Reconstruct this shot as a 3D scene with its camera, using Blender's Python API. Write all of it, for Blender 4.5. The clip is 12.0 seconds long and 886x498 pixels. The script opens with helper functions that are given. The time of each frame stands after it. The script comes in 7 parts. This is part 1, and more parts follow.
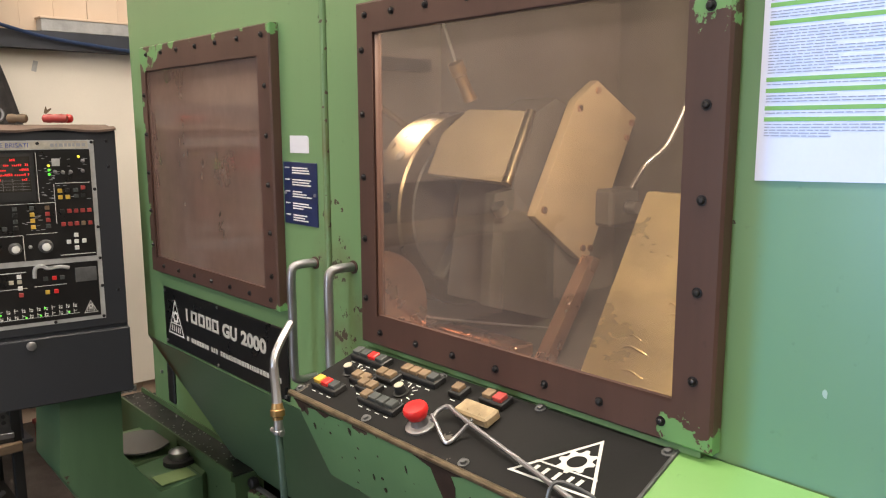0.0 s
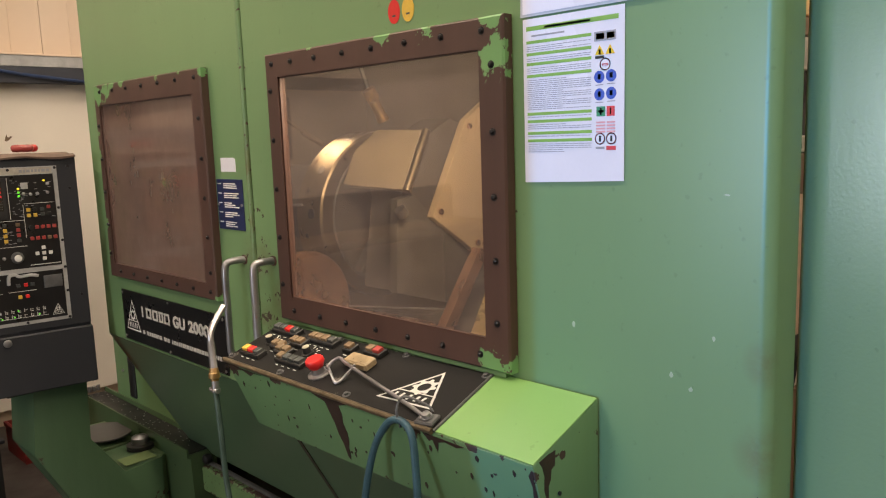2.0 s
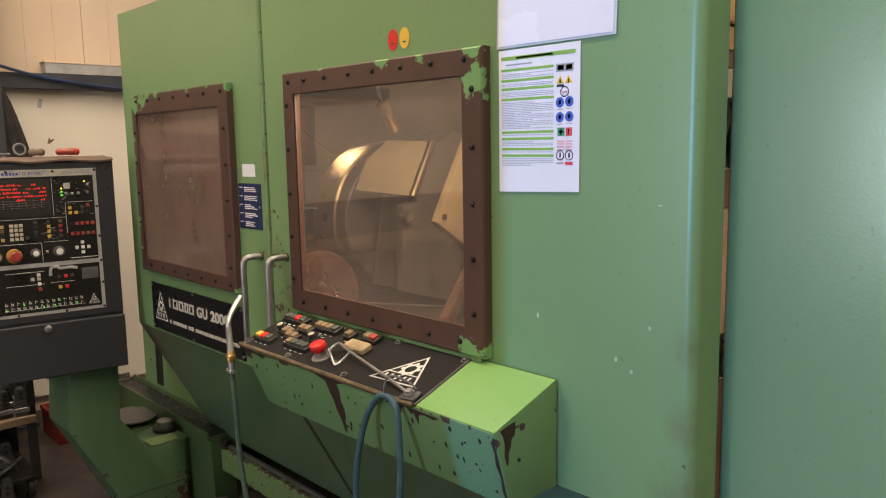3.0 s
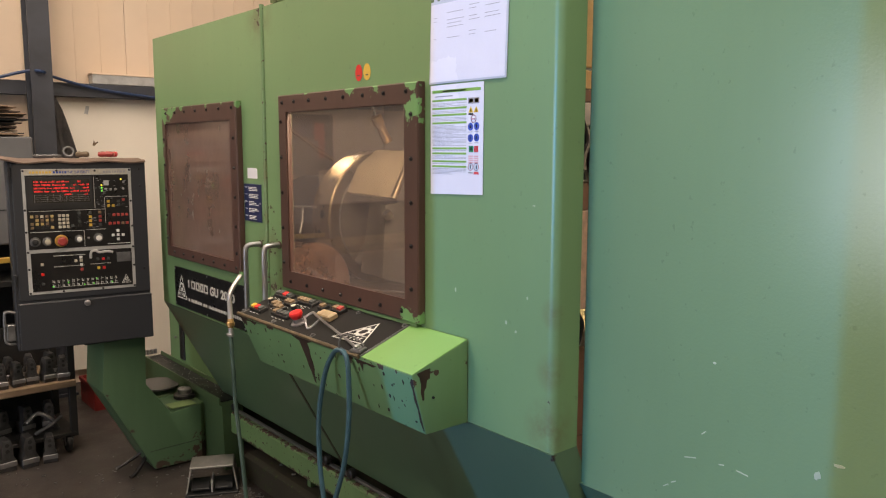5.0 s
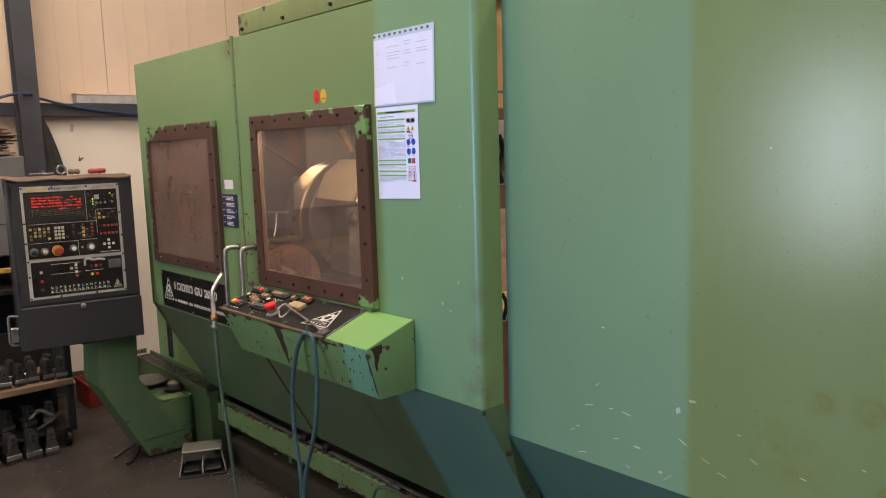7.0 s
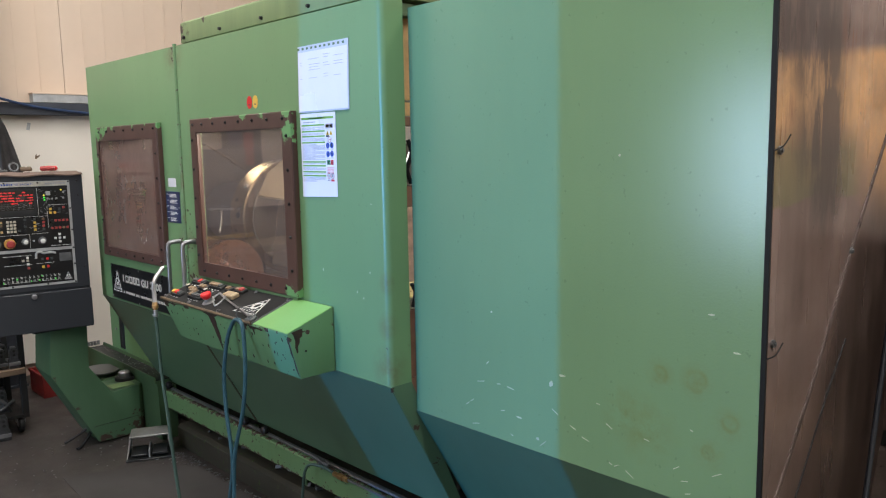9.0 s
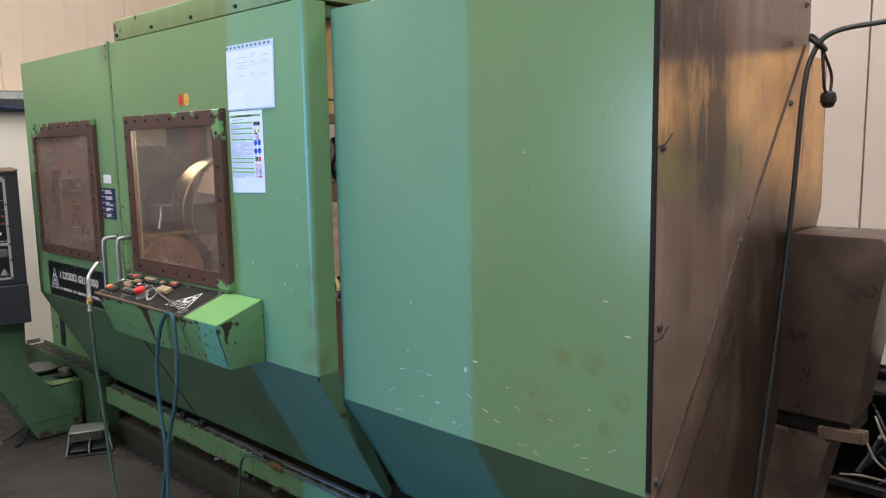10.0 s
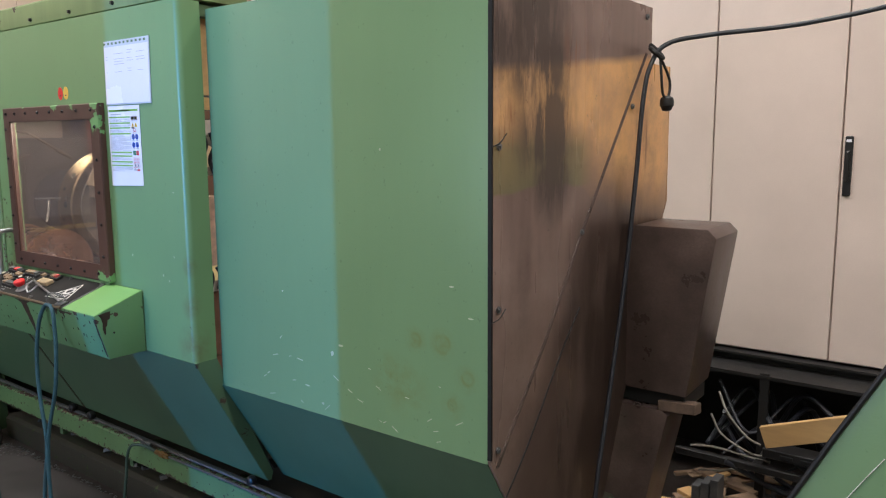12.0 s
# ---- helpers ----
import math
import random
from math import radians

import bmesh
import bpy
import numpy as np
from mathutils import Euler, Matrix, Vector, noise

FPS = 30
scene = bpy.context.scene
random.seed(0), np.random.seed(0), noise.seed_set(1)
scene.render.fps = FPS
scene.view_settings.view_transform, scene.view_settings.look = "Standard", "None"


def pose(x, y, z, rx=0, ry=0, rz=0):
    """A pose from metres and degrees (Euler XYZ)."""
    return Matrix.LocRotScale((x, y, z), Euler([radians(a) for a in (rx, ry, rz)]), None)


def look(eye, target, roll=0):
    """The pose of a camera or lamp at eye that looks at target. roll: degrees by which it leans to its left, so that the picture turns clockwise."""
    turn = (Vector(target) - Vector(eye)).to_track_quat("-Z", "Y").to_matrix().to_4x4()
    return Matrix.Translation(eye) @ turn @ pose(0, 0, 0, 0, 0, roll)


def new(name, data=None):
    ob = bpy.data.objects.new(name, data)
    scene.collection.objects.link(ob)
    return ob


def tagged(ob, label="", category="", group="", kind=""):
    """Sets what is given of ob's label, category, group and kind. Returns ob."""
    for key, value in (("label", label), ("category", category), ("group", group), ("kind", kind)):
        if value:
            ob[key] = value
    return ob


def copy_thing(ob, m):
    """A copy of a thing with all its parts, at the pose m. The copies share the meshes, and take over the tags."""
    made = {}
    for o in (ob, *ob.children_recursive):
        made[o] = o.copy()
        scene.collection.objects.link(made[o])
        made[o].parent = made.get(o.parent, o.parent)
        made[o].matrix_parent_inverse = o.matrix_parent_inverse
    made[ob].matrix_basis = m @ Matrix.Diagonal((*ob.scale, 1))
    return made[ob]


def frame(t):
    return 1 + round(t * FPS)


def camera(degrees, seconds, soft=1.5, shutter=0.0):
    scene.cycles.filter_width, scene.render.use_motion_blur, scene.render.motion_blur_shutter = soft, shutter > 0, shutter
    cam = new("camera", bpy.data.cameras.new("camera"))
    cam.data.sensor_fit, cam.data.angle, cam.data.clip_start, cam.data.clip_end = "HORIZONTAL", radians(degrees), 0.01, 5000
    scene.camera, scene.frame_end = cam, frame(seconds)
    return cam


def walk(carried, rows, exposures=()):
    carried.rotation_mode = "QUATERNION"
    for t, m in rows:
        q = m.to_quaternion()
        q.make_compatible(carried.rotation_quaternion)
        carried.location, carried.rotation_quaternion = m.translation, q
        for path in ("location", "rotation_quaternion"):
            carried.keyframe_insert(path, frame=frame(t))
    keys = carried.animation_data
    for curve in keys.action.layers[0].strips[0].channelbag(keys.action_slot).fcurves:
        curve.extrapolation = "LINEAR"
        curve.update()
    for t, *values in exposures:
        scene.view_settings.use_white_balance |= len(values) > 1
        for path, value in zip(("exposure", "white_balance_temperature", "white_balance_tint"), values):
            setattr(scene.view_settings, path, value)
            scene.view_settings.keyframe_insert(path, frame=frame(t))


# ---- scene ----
cam = camera(59.9, 12.0, soft=1.15)
METRES, EYE, TILT, LEAN, TURN = 2.56, 1.62, 0.0, 0.0, -42.4
ROWS = [
    (0.0, 0.0, 0.0, 0.0, -0.03, -9.02, 0.19),
    (0.5, -0.0037, -0.0331, 0.002, -0.04, -8.98, 0.64),
    (1.0, 0.0016, -0.0846, 0.0068, -0.9, -8.91, 1.5),
    (1.5, 0.0287, -0.1262, 0.0108, -3.43, -8.81, 2.12),
    (2.0, 0.0686, -0.1826, 0.0092, -3.0, -8.38, 1.94),
    (2.5, 0.0959, -0.2329, 0.0116, -1.21, -8.06, 1.2),
    (3.0, 0.1019, -0.273, 0.0148, -0.84, -7.84, 1.0),
    (5.0, 0.2037, -0.469, 0.0212, 1.96, -7.35, -0.12),
    (5.5, 0.2092, -0.4977, 0.0251, 2.52, -7.37, 0.02),
    (6.0, 0.2119, -0.5455, 0.0259, 2.52, -7.6, 0.55),
    (6.5, 0.2272, -0.5928, 0.0323, 1.7, -7.48, 1.22),
    (7.0, 0.2557, -0.6301, 0.0363, 0.47, -7.46, 1.71),
    (9.0, 0.3362, -0.7348, 0.0385, -1.51, -7.46, 1.08),
    (9.5, 0.3483, -0.7501, 0.0394, -3.97, -7.59, 1.08),
    (10.0, 0.3847, -0.7789, 0.0382, -4.49, -7.75, 1.01),
    (10.5, 0.4159, -0.802, 0.0371, -5.79, -7.91, 0.61),
    (11.0, 0.4298, -0.8199, 0.0389, -7.24, -8.05, 0.33),
    (11.5, 0.441, -0.8353, 0.0386, -8.82, -8.11, 0.21),
    (12.0, 0.4512, -0.8507, 0.0413, -10.1, -8.25, 0.4),
]
walk(cam, [(t, pose(0, 0, EYE, TILT, LEAN, TURN) @ pose(METRES * x, METRES * y, METRES * z, 90 + pitch, roll, yaw)) for t, x, y, z, yaw, pitch, roll in ROWS],
     exposures=[(0.0, 0.22, 6280, 10), (1.0, 0.14, 6400, 10), (1.5, -0.12, 6850, 13), (2.5, -0.18, 7050, 13), (3.0, -0.18, 7150, 12), (5.0, -0.10, 6850, 14), (6.0, -0.08, 6800, 14), (6.5, -0.08, 6750, 15), (7.0, -0.20, 6700, 17), (9.0, 0.05, 5500, 8), (12.0, -0.02, 5550, 9)])

# ---- light ----
world = bpy.data.worlds.new("world")
scene.world = world
world.use_nodes = True
wn = world.node_tree
sky = wn.nodes.new("ShaderNodeTexSky")
sky.sky_type, sky.sun_disc, sky.sun_elevation, sky.sun_rotation = "NISHITA", False, radians(25), radians(200)
wn.links.new(sky.outputs[0], wn.nodes["Background"].inputs[0])
wn.nodes["Background"].inputs[1].default_value = 0.06


def area_lamp(name, m, w, h, watts, colour):
    d = bpy.data.lights.new(name, "AREA")
    d.shape, d.size, d.size_y, d.energy, d.color = "RECTANGLE", w, h, watts, colour
    ob = new(name, d)
    ob.matrix_world = m
    return ob


WARM = (1.0, 0.875, 0.715)
for lx, ly in ((-2.6, 3.0), (-2.6, -0.4), (-2.6, -3.8), (0.1, 2.55), (0.1, -0.4), (0.1, -3.6), (2.6, -2.6), (2.6, 1.5)):
    watts = (92 if ly > 2.5 else 88 if ly < -2.5 else 64) * (1.28 if abs(lx) < 1 else 1.0 if ly < -2.5 or lx > 0 else 0.82)
    area_lamp("tube_lamp", pose(lx, ly, 4.75), 0.25, 2.4, watts, WARM)
# daylight at the open gate
area_lamp("gate_daylight", look((-4.55, 1.18, 1.55), (0, 1.18, 1.55)), 0.6, 1.5, 82, (0.74, 0.86, 1.0))
# cold band light from an assumed yard lamp, cropped by the added narrow gate
beam = bpy.data.lights.new("yard_floodlight", "SPOT")
beam.energy, beam.color, beam.spot_size, beam.spot_blend, beam.shadow_soft_size = 7000, (0.0, 0.34, 1.0), radians(24), 0.1, 0.03
new("yard_floodlight", beam).matrix_world = look((-16, -0.1, 1.9), (1, -0.1, 1.5))
# work lamp inside the lathe
area_lamp("machine_lamp", look((1.14, 0.72, 1.97), (2.0, 1.7, 1.62)), 0.25, 0.25, 26, (1.0, 0.84, 0.62))
area_lamp("machine_lamp", look((1.50, 2.06, 2.10), (1.63, 1.95, 1.65)), 0.06, 0.06, 5, (1.0, 0.84, 0.62)).data.spread = radians(22)

# ---- materials ----


class Mat:
    def __init__(self, name):
        self.m = bpy.data.materials.new(name)
        self.m.use_nodes = True
        self.t = self.m.node_tree
        self.p = self.t.nodes["Principled BSDF"]
        self.pos = self.add("ShaderNodeNewGeometry").outputs["Position"]

    def add(self, kind, operation="", data_type="", blend_type=""):
        n = self.t.nodes.new(kind)
        if operation:
            n.operation = operation
        if data_type:
            n.data_type = data_type
        if blend_type:
            n.blend_type = blend_type
        return n

    def wire(self, a, b):
        self.t.links.new(a, b)
        return self

    def vec(self, scale, stretch=(1, 1, 1)):
        n = self.add("ShaderNodeMapping")
        self.wire(self.pos, n.inputs[0])
        n.inputs[3].default_value = [scale * s for s in stretch]
        return n.outputs[0]

    def noise(self, scale, detail=4, rough=0.55, stretch=(1, 1, 1)):
        n = self.add("ShaderNodeTexNoise")
        self.wire(self.vec(1, stretch), n.inputs["Vector"])
        n.inputs["Scale"].default_value, n.inputs["Detail"].default_value, n.inputs["Roughness"].default_value = scale, detail, rough
        return n.outputs["Fac"]

    def math(self, op, a, b=0.0, c=0.0):
        n = self.add("ShaderNodeMath", operation=op)
        for i, v in enumerate((a, b, c)):
            if isinstance(v, (int, float)):
                n.inputs[i].default_value = v
            else:
                self.wire(v, n.inputs[i])
        return n.outputs[0]

    def ramp(self, fac, lo, hi, a=0.0, b=1.0):
        n = self.add("ShaderNodeMapRange")
        self.wire(fac, n.inputs[0])
        for i, v in enumerate((lo, hi, a, b)):
            n.inputs[i + 1].default_value = v
        return n.outputs[0]

    def mix(self, fac, a, b, blend="MIX"):
        n = self.add("ShaderNodeMix", data_type="RGBA", blend_type=blend)
        for sock, v in ((n.inputs[0], fac), (n.inputs[6], a), (n.inputs[7], b)):
            if isinstance(v, (int, float)):
                sock.default_value = v
            elif isinstance(v, tuple):
                sock.default_value = (*v, 1)
            else:
                self.wire(v, sock)
        return n.outputs[2]

    def near(self, points):
        """Falls from 1 at a point to 0 at its radius; the largest of several points (x, y, z, radius)."""
        best = None
        for x, y, z, r in points:
            n = self.add("ShaderNodeVectorMath", operation="DISTANCE")
            self.wire(self.pos, n.inputs[0])
            n.inputs[1].default_value = (x, y, z)
            v = self.ramp(n.outputs["Value"], 0, r, 1, 0)
            best = v if best is None else self.math("MAXIMUM", best, v)
        return best

    def bump(self, height, strength, distance=0.002):
        n = self.add("ShaderNodeBump")
        n.inputs["Strength"].default_value, n.inputs["Distance"].default_value = strength, distance
        self.wire(height, n.inputs["Height"])
        self.wire(n.outputs[0], self.p.inputs["Normal"])
        return self

    def put(self, colour=None, rough=None, metal=None):
        for name, v in (("Base Color", colour), ("Roughness", rough), ("Metallic", metal)):
            if v is None:
                continue
            if isinstance(v, tuple):
                self.p.inputs[name].default_value = (*v, 1)
            elif isinstance(v, (int, float)):
                self.p.inputs[name].default_value = v
            else:
                self.wire(v, self.p.inputs[name])
        return self


def shade(c, k):
    return tuple(min(1, v * k) for v in c)


def plain(name, colour, rough=0.5, metal=0.0, vary=0.25, scale=9, bump=0.15, fine=160, stretch=(1, 1, 1)):
    """A surface with two scales of variation and a fine relief."""
    k = Mat(name)
    big = k.ramp(k.noise(scale, 5, 0.6, stretch), 0.3, 0.7)
    small = k.noise(fine, 3, 0.6, stretch)
    c = k.mix(big, shade(colour, 1 - vary), shade(colour, 1 + vary * 0.6))
    c = k.mix(k.ramp(small, 0.35, 0.75, 0, vary * 0.8), c, shade(colour, 0.55))
    r = k.ramp(big, 0, 1, max(0.02, rough - 0.08), min(1, rough + 0.1))
    k.put(c, r, metal).bump(small, bump)
    return k.m


def paint(name, colour, chip, rough=0.38, chips=(), base_thr=0.74, grime=0.25, chip_rough=0.7, peel=0.25, stains=(), stain=(0.2, 0.17, 0.06), chip_weight=0.34, edges=(), coat=0.0, rings=(), spec=0.5, dots=0.0):
    """Shop paint: faint clouds, runs of grime, orange-peel relief, and chips that show what is under it."""
    k = Mat(name)
    k.p.inputs["Specular IOR Level"].default_value = spec
    cloud = k.ramp(k.noise(1.3, 2, 0.5), 0.1, 0.9)
    c = k.mix(cloud, shade(colour, 0.86), shade(colour, 1.1))
    run = k.ramp(k.noise(7, 5, 0.65, (1, 1, 0.12)), 0.42, 0.85, 0, grime)
    c = k.mix(run, c, shade(colour, 0.45))
    speck = k.ramp(k.noise(55, 2, 0.5), 0.69, 0.76, 0, 0.4)
    c = k.mix(speck, c, shade(colour, 0.6))
    if stains:
        s = k.math("MULTIPLY", k.near(stains), k.ramp(k.noise(14, 4, 0.7), 0.35, 0.6))
        c = k.mix(k.math("MULTIPLY", s, 0.8), c, stain)
    flake = k.math("ADD", k.noise(34, 6, 0.64), k.math("MULTIPLY", k.noise(6, 2), 0.15))
    if chips:
        flake = k.math("ADD", flake, k.math("MULTIPLY", k.near(chips), chip_weight))
    for x, y, z, r in rings:
        n = k.add("ShaderNodeVectorMath", operation="DISTANCE")
        k.wire(k.pos, n.inputs[0])
        n.inputs[1].default_value = (x, y, z)
        ring = k.ramp(k.math("ABSOLUTE", k.math("SUBTRACT", n.outputs["Value"], r)), 0, 0.009, 0.7, 0)
        c = k.mix(k.math("MULTIPLY", ring, k.ramp(k.noise(22, 3), 0.35, 0.6)), c, stain)
    if edges:
        sep = k.add("ShaderNodeSeparateXYZ")
        k.wire(k.pos, sep.inputs[0])
        for axis, value, width in edges:
            off = k.math("ABSOLUTE", k.math("SUBTRACT", sep.outputs[axis], value))
            flake = k.math("ADD", flake, k.math("MULTIPLY", k.ramp(off, 0, width, 1, 0), 0.20))
    if coat:
        k.p.inputs["Coat Weight"].default_value, k.p.inputs["Coat Roughness"].default_value = coat, 0.16
    m = k.ramp(flake, base_thr + 0.07, base_thr + 0.085)
    if dots:
        m = k.math("MAXIMUM", m, k.ramp(k.noise(62, 1, 0.5), dots, dots + 0.02))
    c = k.mix(m, c, chip)
    k.put(c, k.math("ADD", rough, k.math("MULTIPLY", m, chip_rough - rough)))
    h = k.math("SUBTRACT", k.math("MULTIPLY", k.noise(150, 2, 0.5), peel), m)
    k.bump(h, 0.35, 0.0012)
    return k.m


GREEN = (0.158, 0.272, 0.124)
RUST = (0.055, 0.032, 0.024)
DOOR_X = 0.989
M_DOOR = paint("green door paint", GREEN, RUST, 0.34, base_thr=0.81, grime=0.10, chips=(
    (0.98, 1.46, 1.45, 0.10), (0.98, 1.44, 1.30, 0.14), (0.98, 1.43, 1.15, 0.12), (0.98, 1.47, 1.85, 0.07), (0.98, 1.50, 2.17, 0.10),
    (0.98, 0.0, 1.05, 0.05), (0.98, 0.0, 1.45, 0.03), (0.98, 0.52, 1.50, 0.05), (0.98, 0.0, 0.93, 0.05), (0.98, 1.35, 1.22, 0.05)),
    stains=((0.98, 0.0, 0.97, 0.10), (0.98, 0.0, 1.12, 0.06), (0.98, -0.005, 1.27, 0.05), (0.98, 1.46, 1.30, 0.10), (0.98, 1.45, 1.12, 0.09), (0.98, 1.35, 1.20, 0.07), (0.98, 1.50, 2.16, 0.12)), stain=(0.115, 0.10, 0.045))
RINGS = ((1.10, -0.961, 1.129, 0.020), (1.10, -1.063, 1.132, 0.026), (1.10, -1.154, 1.044, 0.019), (1.10, -1.097, 0.955, 0.014))
M_COVER = paint("green cover paint", (0.162, 0.268, 0.138), (0.55, 0.55, 0.50), 0.245, base_thr=0.93, grime=0.10, peel=0.6, spec=0.6, rings=RINGS,
    stains=((1.10, -0.961, 1.129, 0.05), (1.10, -1.063, 1.132, 0.055), (1.10, -1.15, 1.04, 0.05), (1.10, -0.92, 0.97, 0.11), (1.10, -0.86, 1.0, 0.09), (1.10, -1.10, 0.95, 0.05)), stain=(0.150, 0.195, 0.075))
# body and skirt greens are darkened copies that hold the shade below the doors
M_BODY = paint("green machine body paint", shade(GREEN, 0.55), RUST, 0.42, base_thr=0.75, grime=0.4)
M_FUNNEL = paint("green skirt paint with shade", (0.090, 0.156, 0.088), RUST, 0.28, base_thr=0.81, grime=0.3, chips=(
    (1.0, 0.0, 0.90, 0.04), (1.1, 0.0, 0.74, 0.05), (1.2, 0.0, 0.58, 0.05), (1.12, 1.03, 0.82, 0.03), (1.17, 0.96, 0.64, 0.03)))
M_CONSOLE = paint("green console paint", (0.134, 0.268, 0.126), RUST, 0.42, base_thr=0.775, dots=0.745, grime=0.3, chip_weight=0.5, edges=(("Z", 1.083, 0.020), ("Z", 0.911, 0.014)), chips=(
    (0.872, 0.31, 1.075, 0.012), (0.79, 1.30, 1.07, 0.05),
    (0.79, 0.62, 1.08, 0.045), (0.79, 0.31, 1.06, 0.022), (0.79, 1.10, 1.075, 0.035), (0.79, 0.45, 1.08, 0.02)))
# the console green again, lightened to hold the light from above
M_TOPGREEN = paint("green lid paint with overhead light", (0.19, 0.38, 0.12), RUST, 0.34, base_thr=0.84, grime=0.05)
M_FRAME = paint("brown window frame paint", (0.080, 0.041, 0.033), (0.14, 0.30, 0.115), 0.42, base_thr=0.86, grime=0.75, chip_rough=0.4, chip_weight=0.62, chips=(
    (0.96, 0.52, 1.79, 0.085), (0.96, 0.53, 1.865, 0.06), (0.97, 0.85, 1.87, 0.05), (0.97, 0.72, 1.87, 0.06), (0.96, 0.55, 1.175, 0.07), (0.975, 0.50, 1.165, 0.06),
    (0.97, 1.12, 1.87, 0.03), (0.96, 2.43, 1.835, 0.085), (0.96, 2.35, 1.845, 0.07), (0.98, 1.67, 1.16, 0.05), (0.98, 2.46, 1.70, 0.06), (0.98, 2.46, 1.45, 0.05), (0.97, 1.66, 1.86, 0.04),
    (0.97, 2.1, 1.87, 0.03), (0.96, 2.456, 1.62, 0.05), (0.96, 2.456, 1.36, 0.05), (0.96, 2.456, 1.25, 0.04), (0.96, 2.22, 1.867, 0.04), (0.96, 1.95, 1.867, 0.04), (0.96, 1.80, 1.867, 0.03), (0.96, 2.30, 1.867, 0.05)))
# rail green darkened to take in the shade low on the machine
M_RAIL = paint("green rail paint", (0.118, 0.205, 0.085), RUST, 0.45, base_thr=0.675, dots=0.70, grime=0.5, edges=(("Z", 0.308, 0.018), ("Z", 0.205, 0.02)))
M_BASE = paint("oily green plinth paint", (0.034, 0.030, 0.021), (0.075, 0.105, 0.045), 0.5, base_thr=0.625, grime=0.5)
M_PENDANT = paint("dark grey cabinet enamel", (0.022, 0.024, 0.030), (0.16, 0.16, 0.16), 0.46, base_thr=0.845, grime=0.15, peel=0.6)
M_BLACK = paint("black console plate", (0.010, 0.0095, 0.0095), (0.13, 0.115, 0.10), 0.55, base_thr=0.83, grime=0.1, spec=0.22, chips=((0.83, 0.90, 1.10, 0.06), (0.80, 1.30, 1.09, 0.05), (0.79, 0.85, 1.08, 0.04)))
M_NAME = plain("black enamel plate", (0.008, 0.008, 0.009), 0.32, 0, 0.2)
M_WHITE = plain("white enamel print", (0.72, 0.71, 0.68), 0.5, 0, 0.12)
M_LETTER = plain("pale grey enamel print", (0.46, 0.45, 0.42), 0.5, 0, 0.12)
M_PRINT = plain("grey printed ink", (0.30, 0.30, 0.32), 0.7, 0, 0.1)
M_PAPER = plain("white paper in film", (0.70, 0.69, 0.76), 0.22, 0, 0.05, 4, 0.05)
M_FILM = plain("clear film edge", (0.50, 0.54, 0.60), 0.12, 0, 0.06)
M_ALU = plain("scuffed aluminium plate", (0.46, 0.46, 0.46), 0.5, 0.35, 0.25, 14)
M_STEEL = plain("bare steel", (0.36, 0.355, 0.37), 0.38, 0.9, 0.2, 12)
M_HOLDER = plain("grey oiled tool steel", (0.105, 0.103, 0.106), 0.36, 0.75, 0.4, 25)
M_SLIT = plain("stained brass-coloured sheet", (0.62, 0.45, 0.24), 0.35, 0.4, 0.5, 14, 0.3, 60)
M_DULL = plain("dull cast steel", (0.17, 0.17, 0.175), 0.45, 0.7, 0.35, 16)
M_BOLT = plain("blackened bolt", (0.03, 0.028, 0.03), 0.4, 0.6, 0.3, 60)
M_BRASS = plain("worn brass", (0.42, 0.26, 0.11), 0.38, 0.9, 0.3, 30)
M_RED = plain("red plastic", (0.62, 0.02, 0.02), 0.35, 0, 0.15)
M_DKRED = plain("dark red plastic", (0.34, 0.045, 0.04), 0.4, 0, 0.2)
M_YELLOW = plain("yellow plastic", (0.66, 0.42, 0.06), 0.42, 0, 0.2)
M_AMBER = plain("aged cream key", (0.20, 0.135, 0.078), 0.5, 0, 0.3, 40)
M_KEY = plain("cream key", (0.46, 0.42, 0.33), 0.5, 0, 0.2, 40)
M_GREYKEY = plain("grey key", (0.055, 0.06, 0.06), 0.5, 0, 0.3, 40)
M_RUBBER = plain("black rubber", (0.013, 0.013, 0.014), 0.5, 0, 0.3)
M_BLUE = plain("blue sign enamel", (0.012, 0.022, 0.085), 0.35, 0, 0.2)
M_HOSE = plain("blue hose rubber", (0.035, 0.095, 0.13), 0.45, 0, 0.3, 30)
M_GHOSE = plain("green hose rubber", (0.04, 0.075, 0.06), 0.5, 0, 0.3, 30)
M_CABLE = plain("black cable sheath", (0.016, 0.017, 0.024), 0.42, 0, 0.3, 30)
M_BCABLE = plain("blue cable sheath", (0.02, 0.045, 0.12), 0.45, 0, 0.3, 30)
M_WCABLE = plain("white cable sheath", (0.26, 0.235, 0.205), 0.5, 0, 0.3, 30)
M_WOOD = plain("raw softwood", (0.66, 0.41, 0.17), 0.7, 0, 0.3, 5, 0.3, 60, (1, 0.15, 1))
M_OLDWOOD = plain("grimy bench wood", (0.21, 0.14, 0.085), 0.75, 0, 0.45, 9, 0.4, 70, (0.2, 1, 1))
M_CARD = plain("greasy cardboard", (0.30, 0.20, 0.13), 0.8, 0, 0.35, 12)
M_DARKCARD = plain("dirty stacked cardboard", (0.085, 0.058, 0.042), 0.8, 0, 0.45, 20)
M_WALL = plain("cream wall sheet", (0.80, 0.74, 0.66), 0.55, 0, 0.06, 1.2, 0.05)
M_UPWALL = plain("beige wall panel", (0.66, 0.52, 0.40), 0.5, 0, 0.07, 1.5, 0.05)
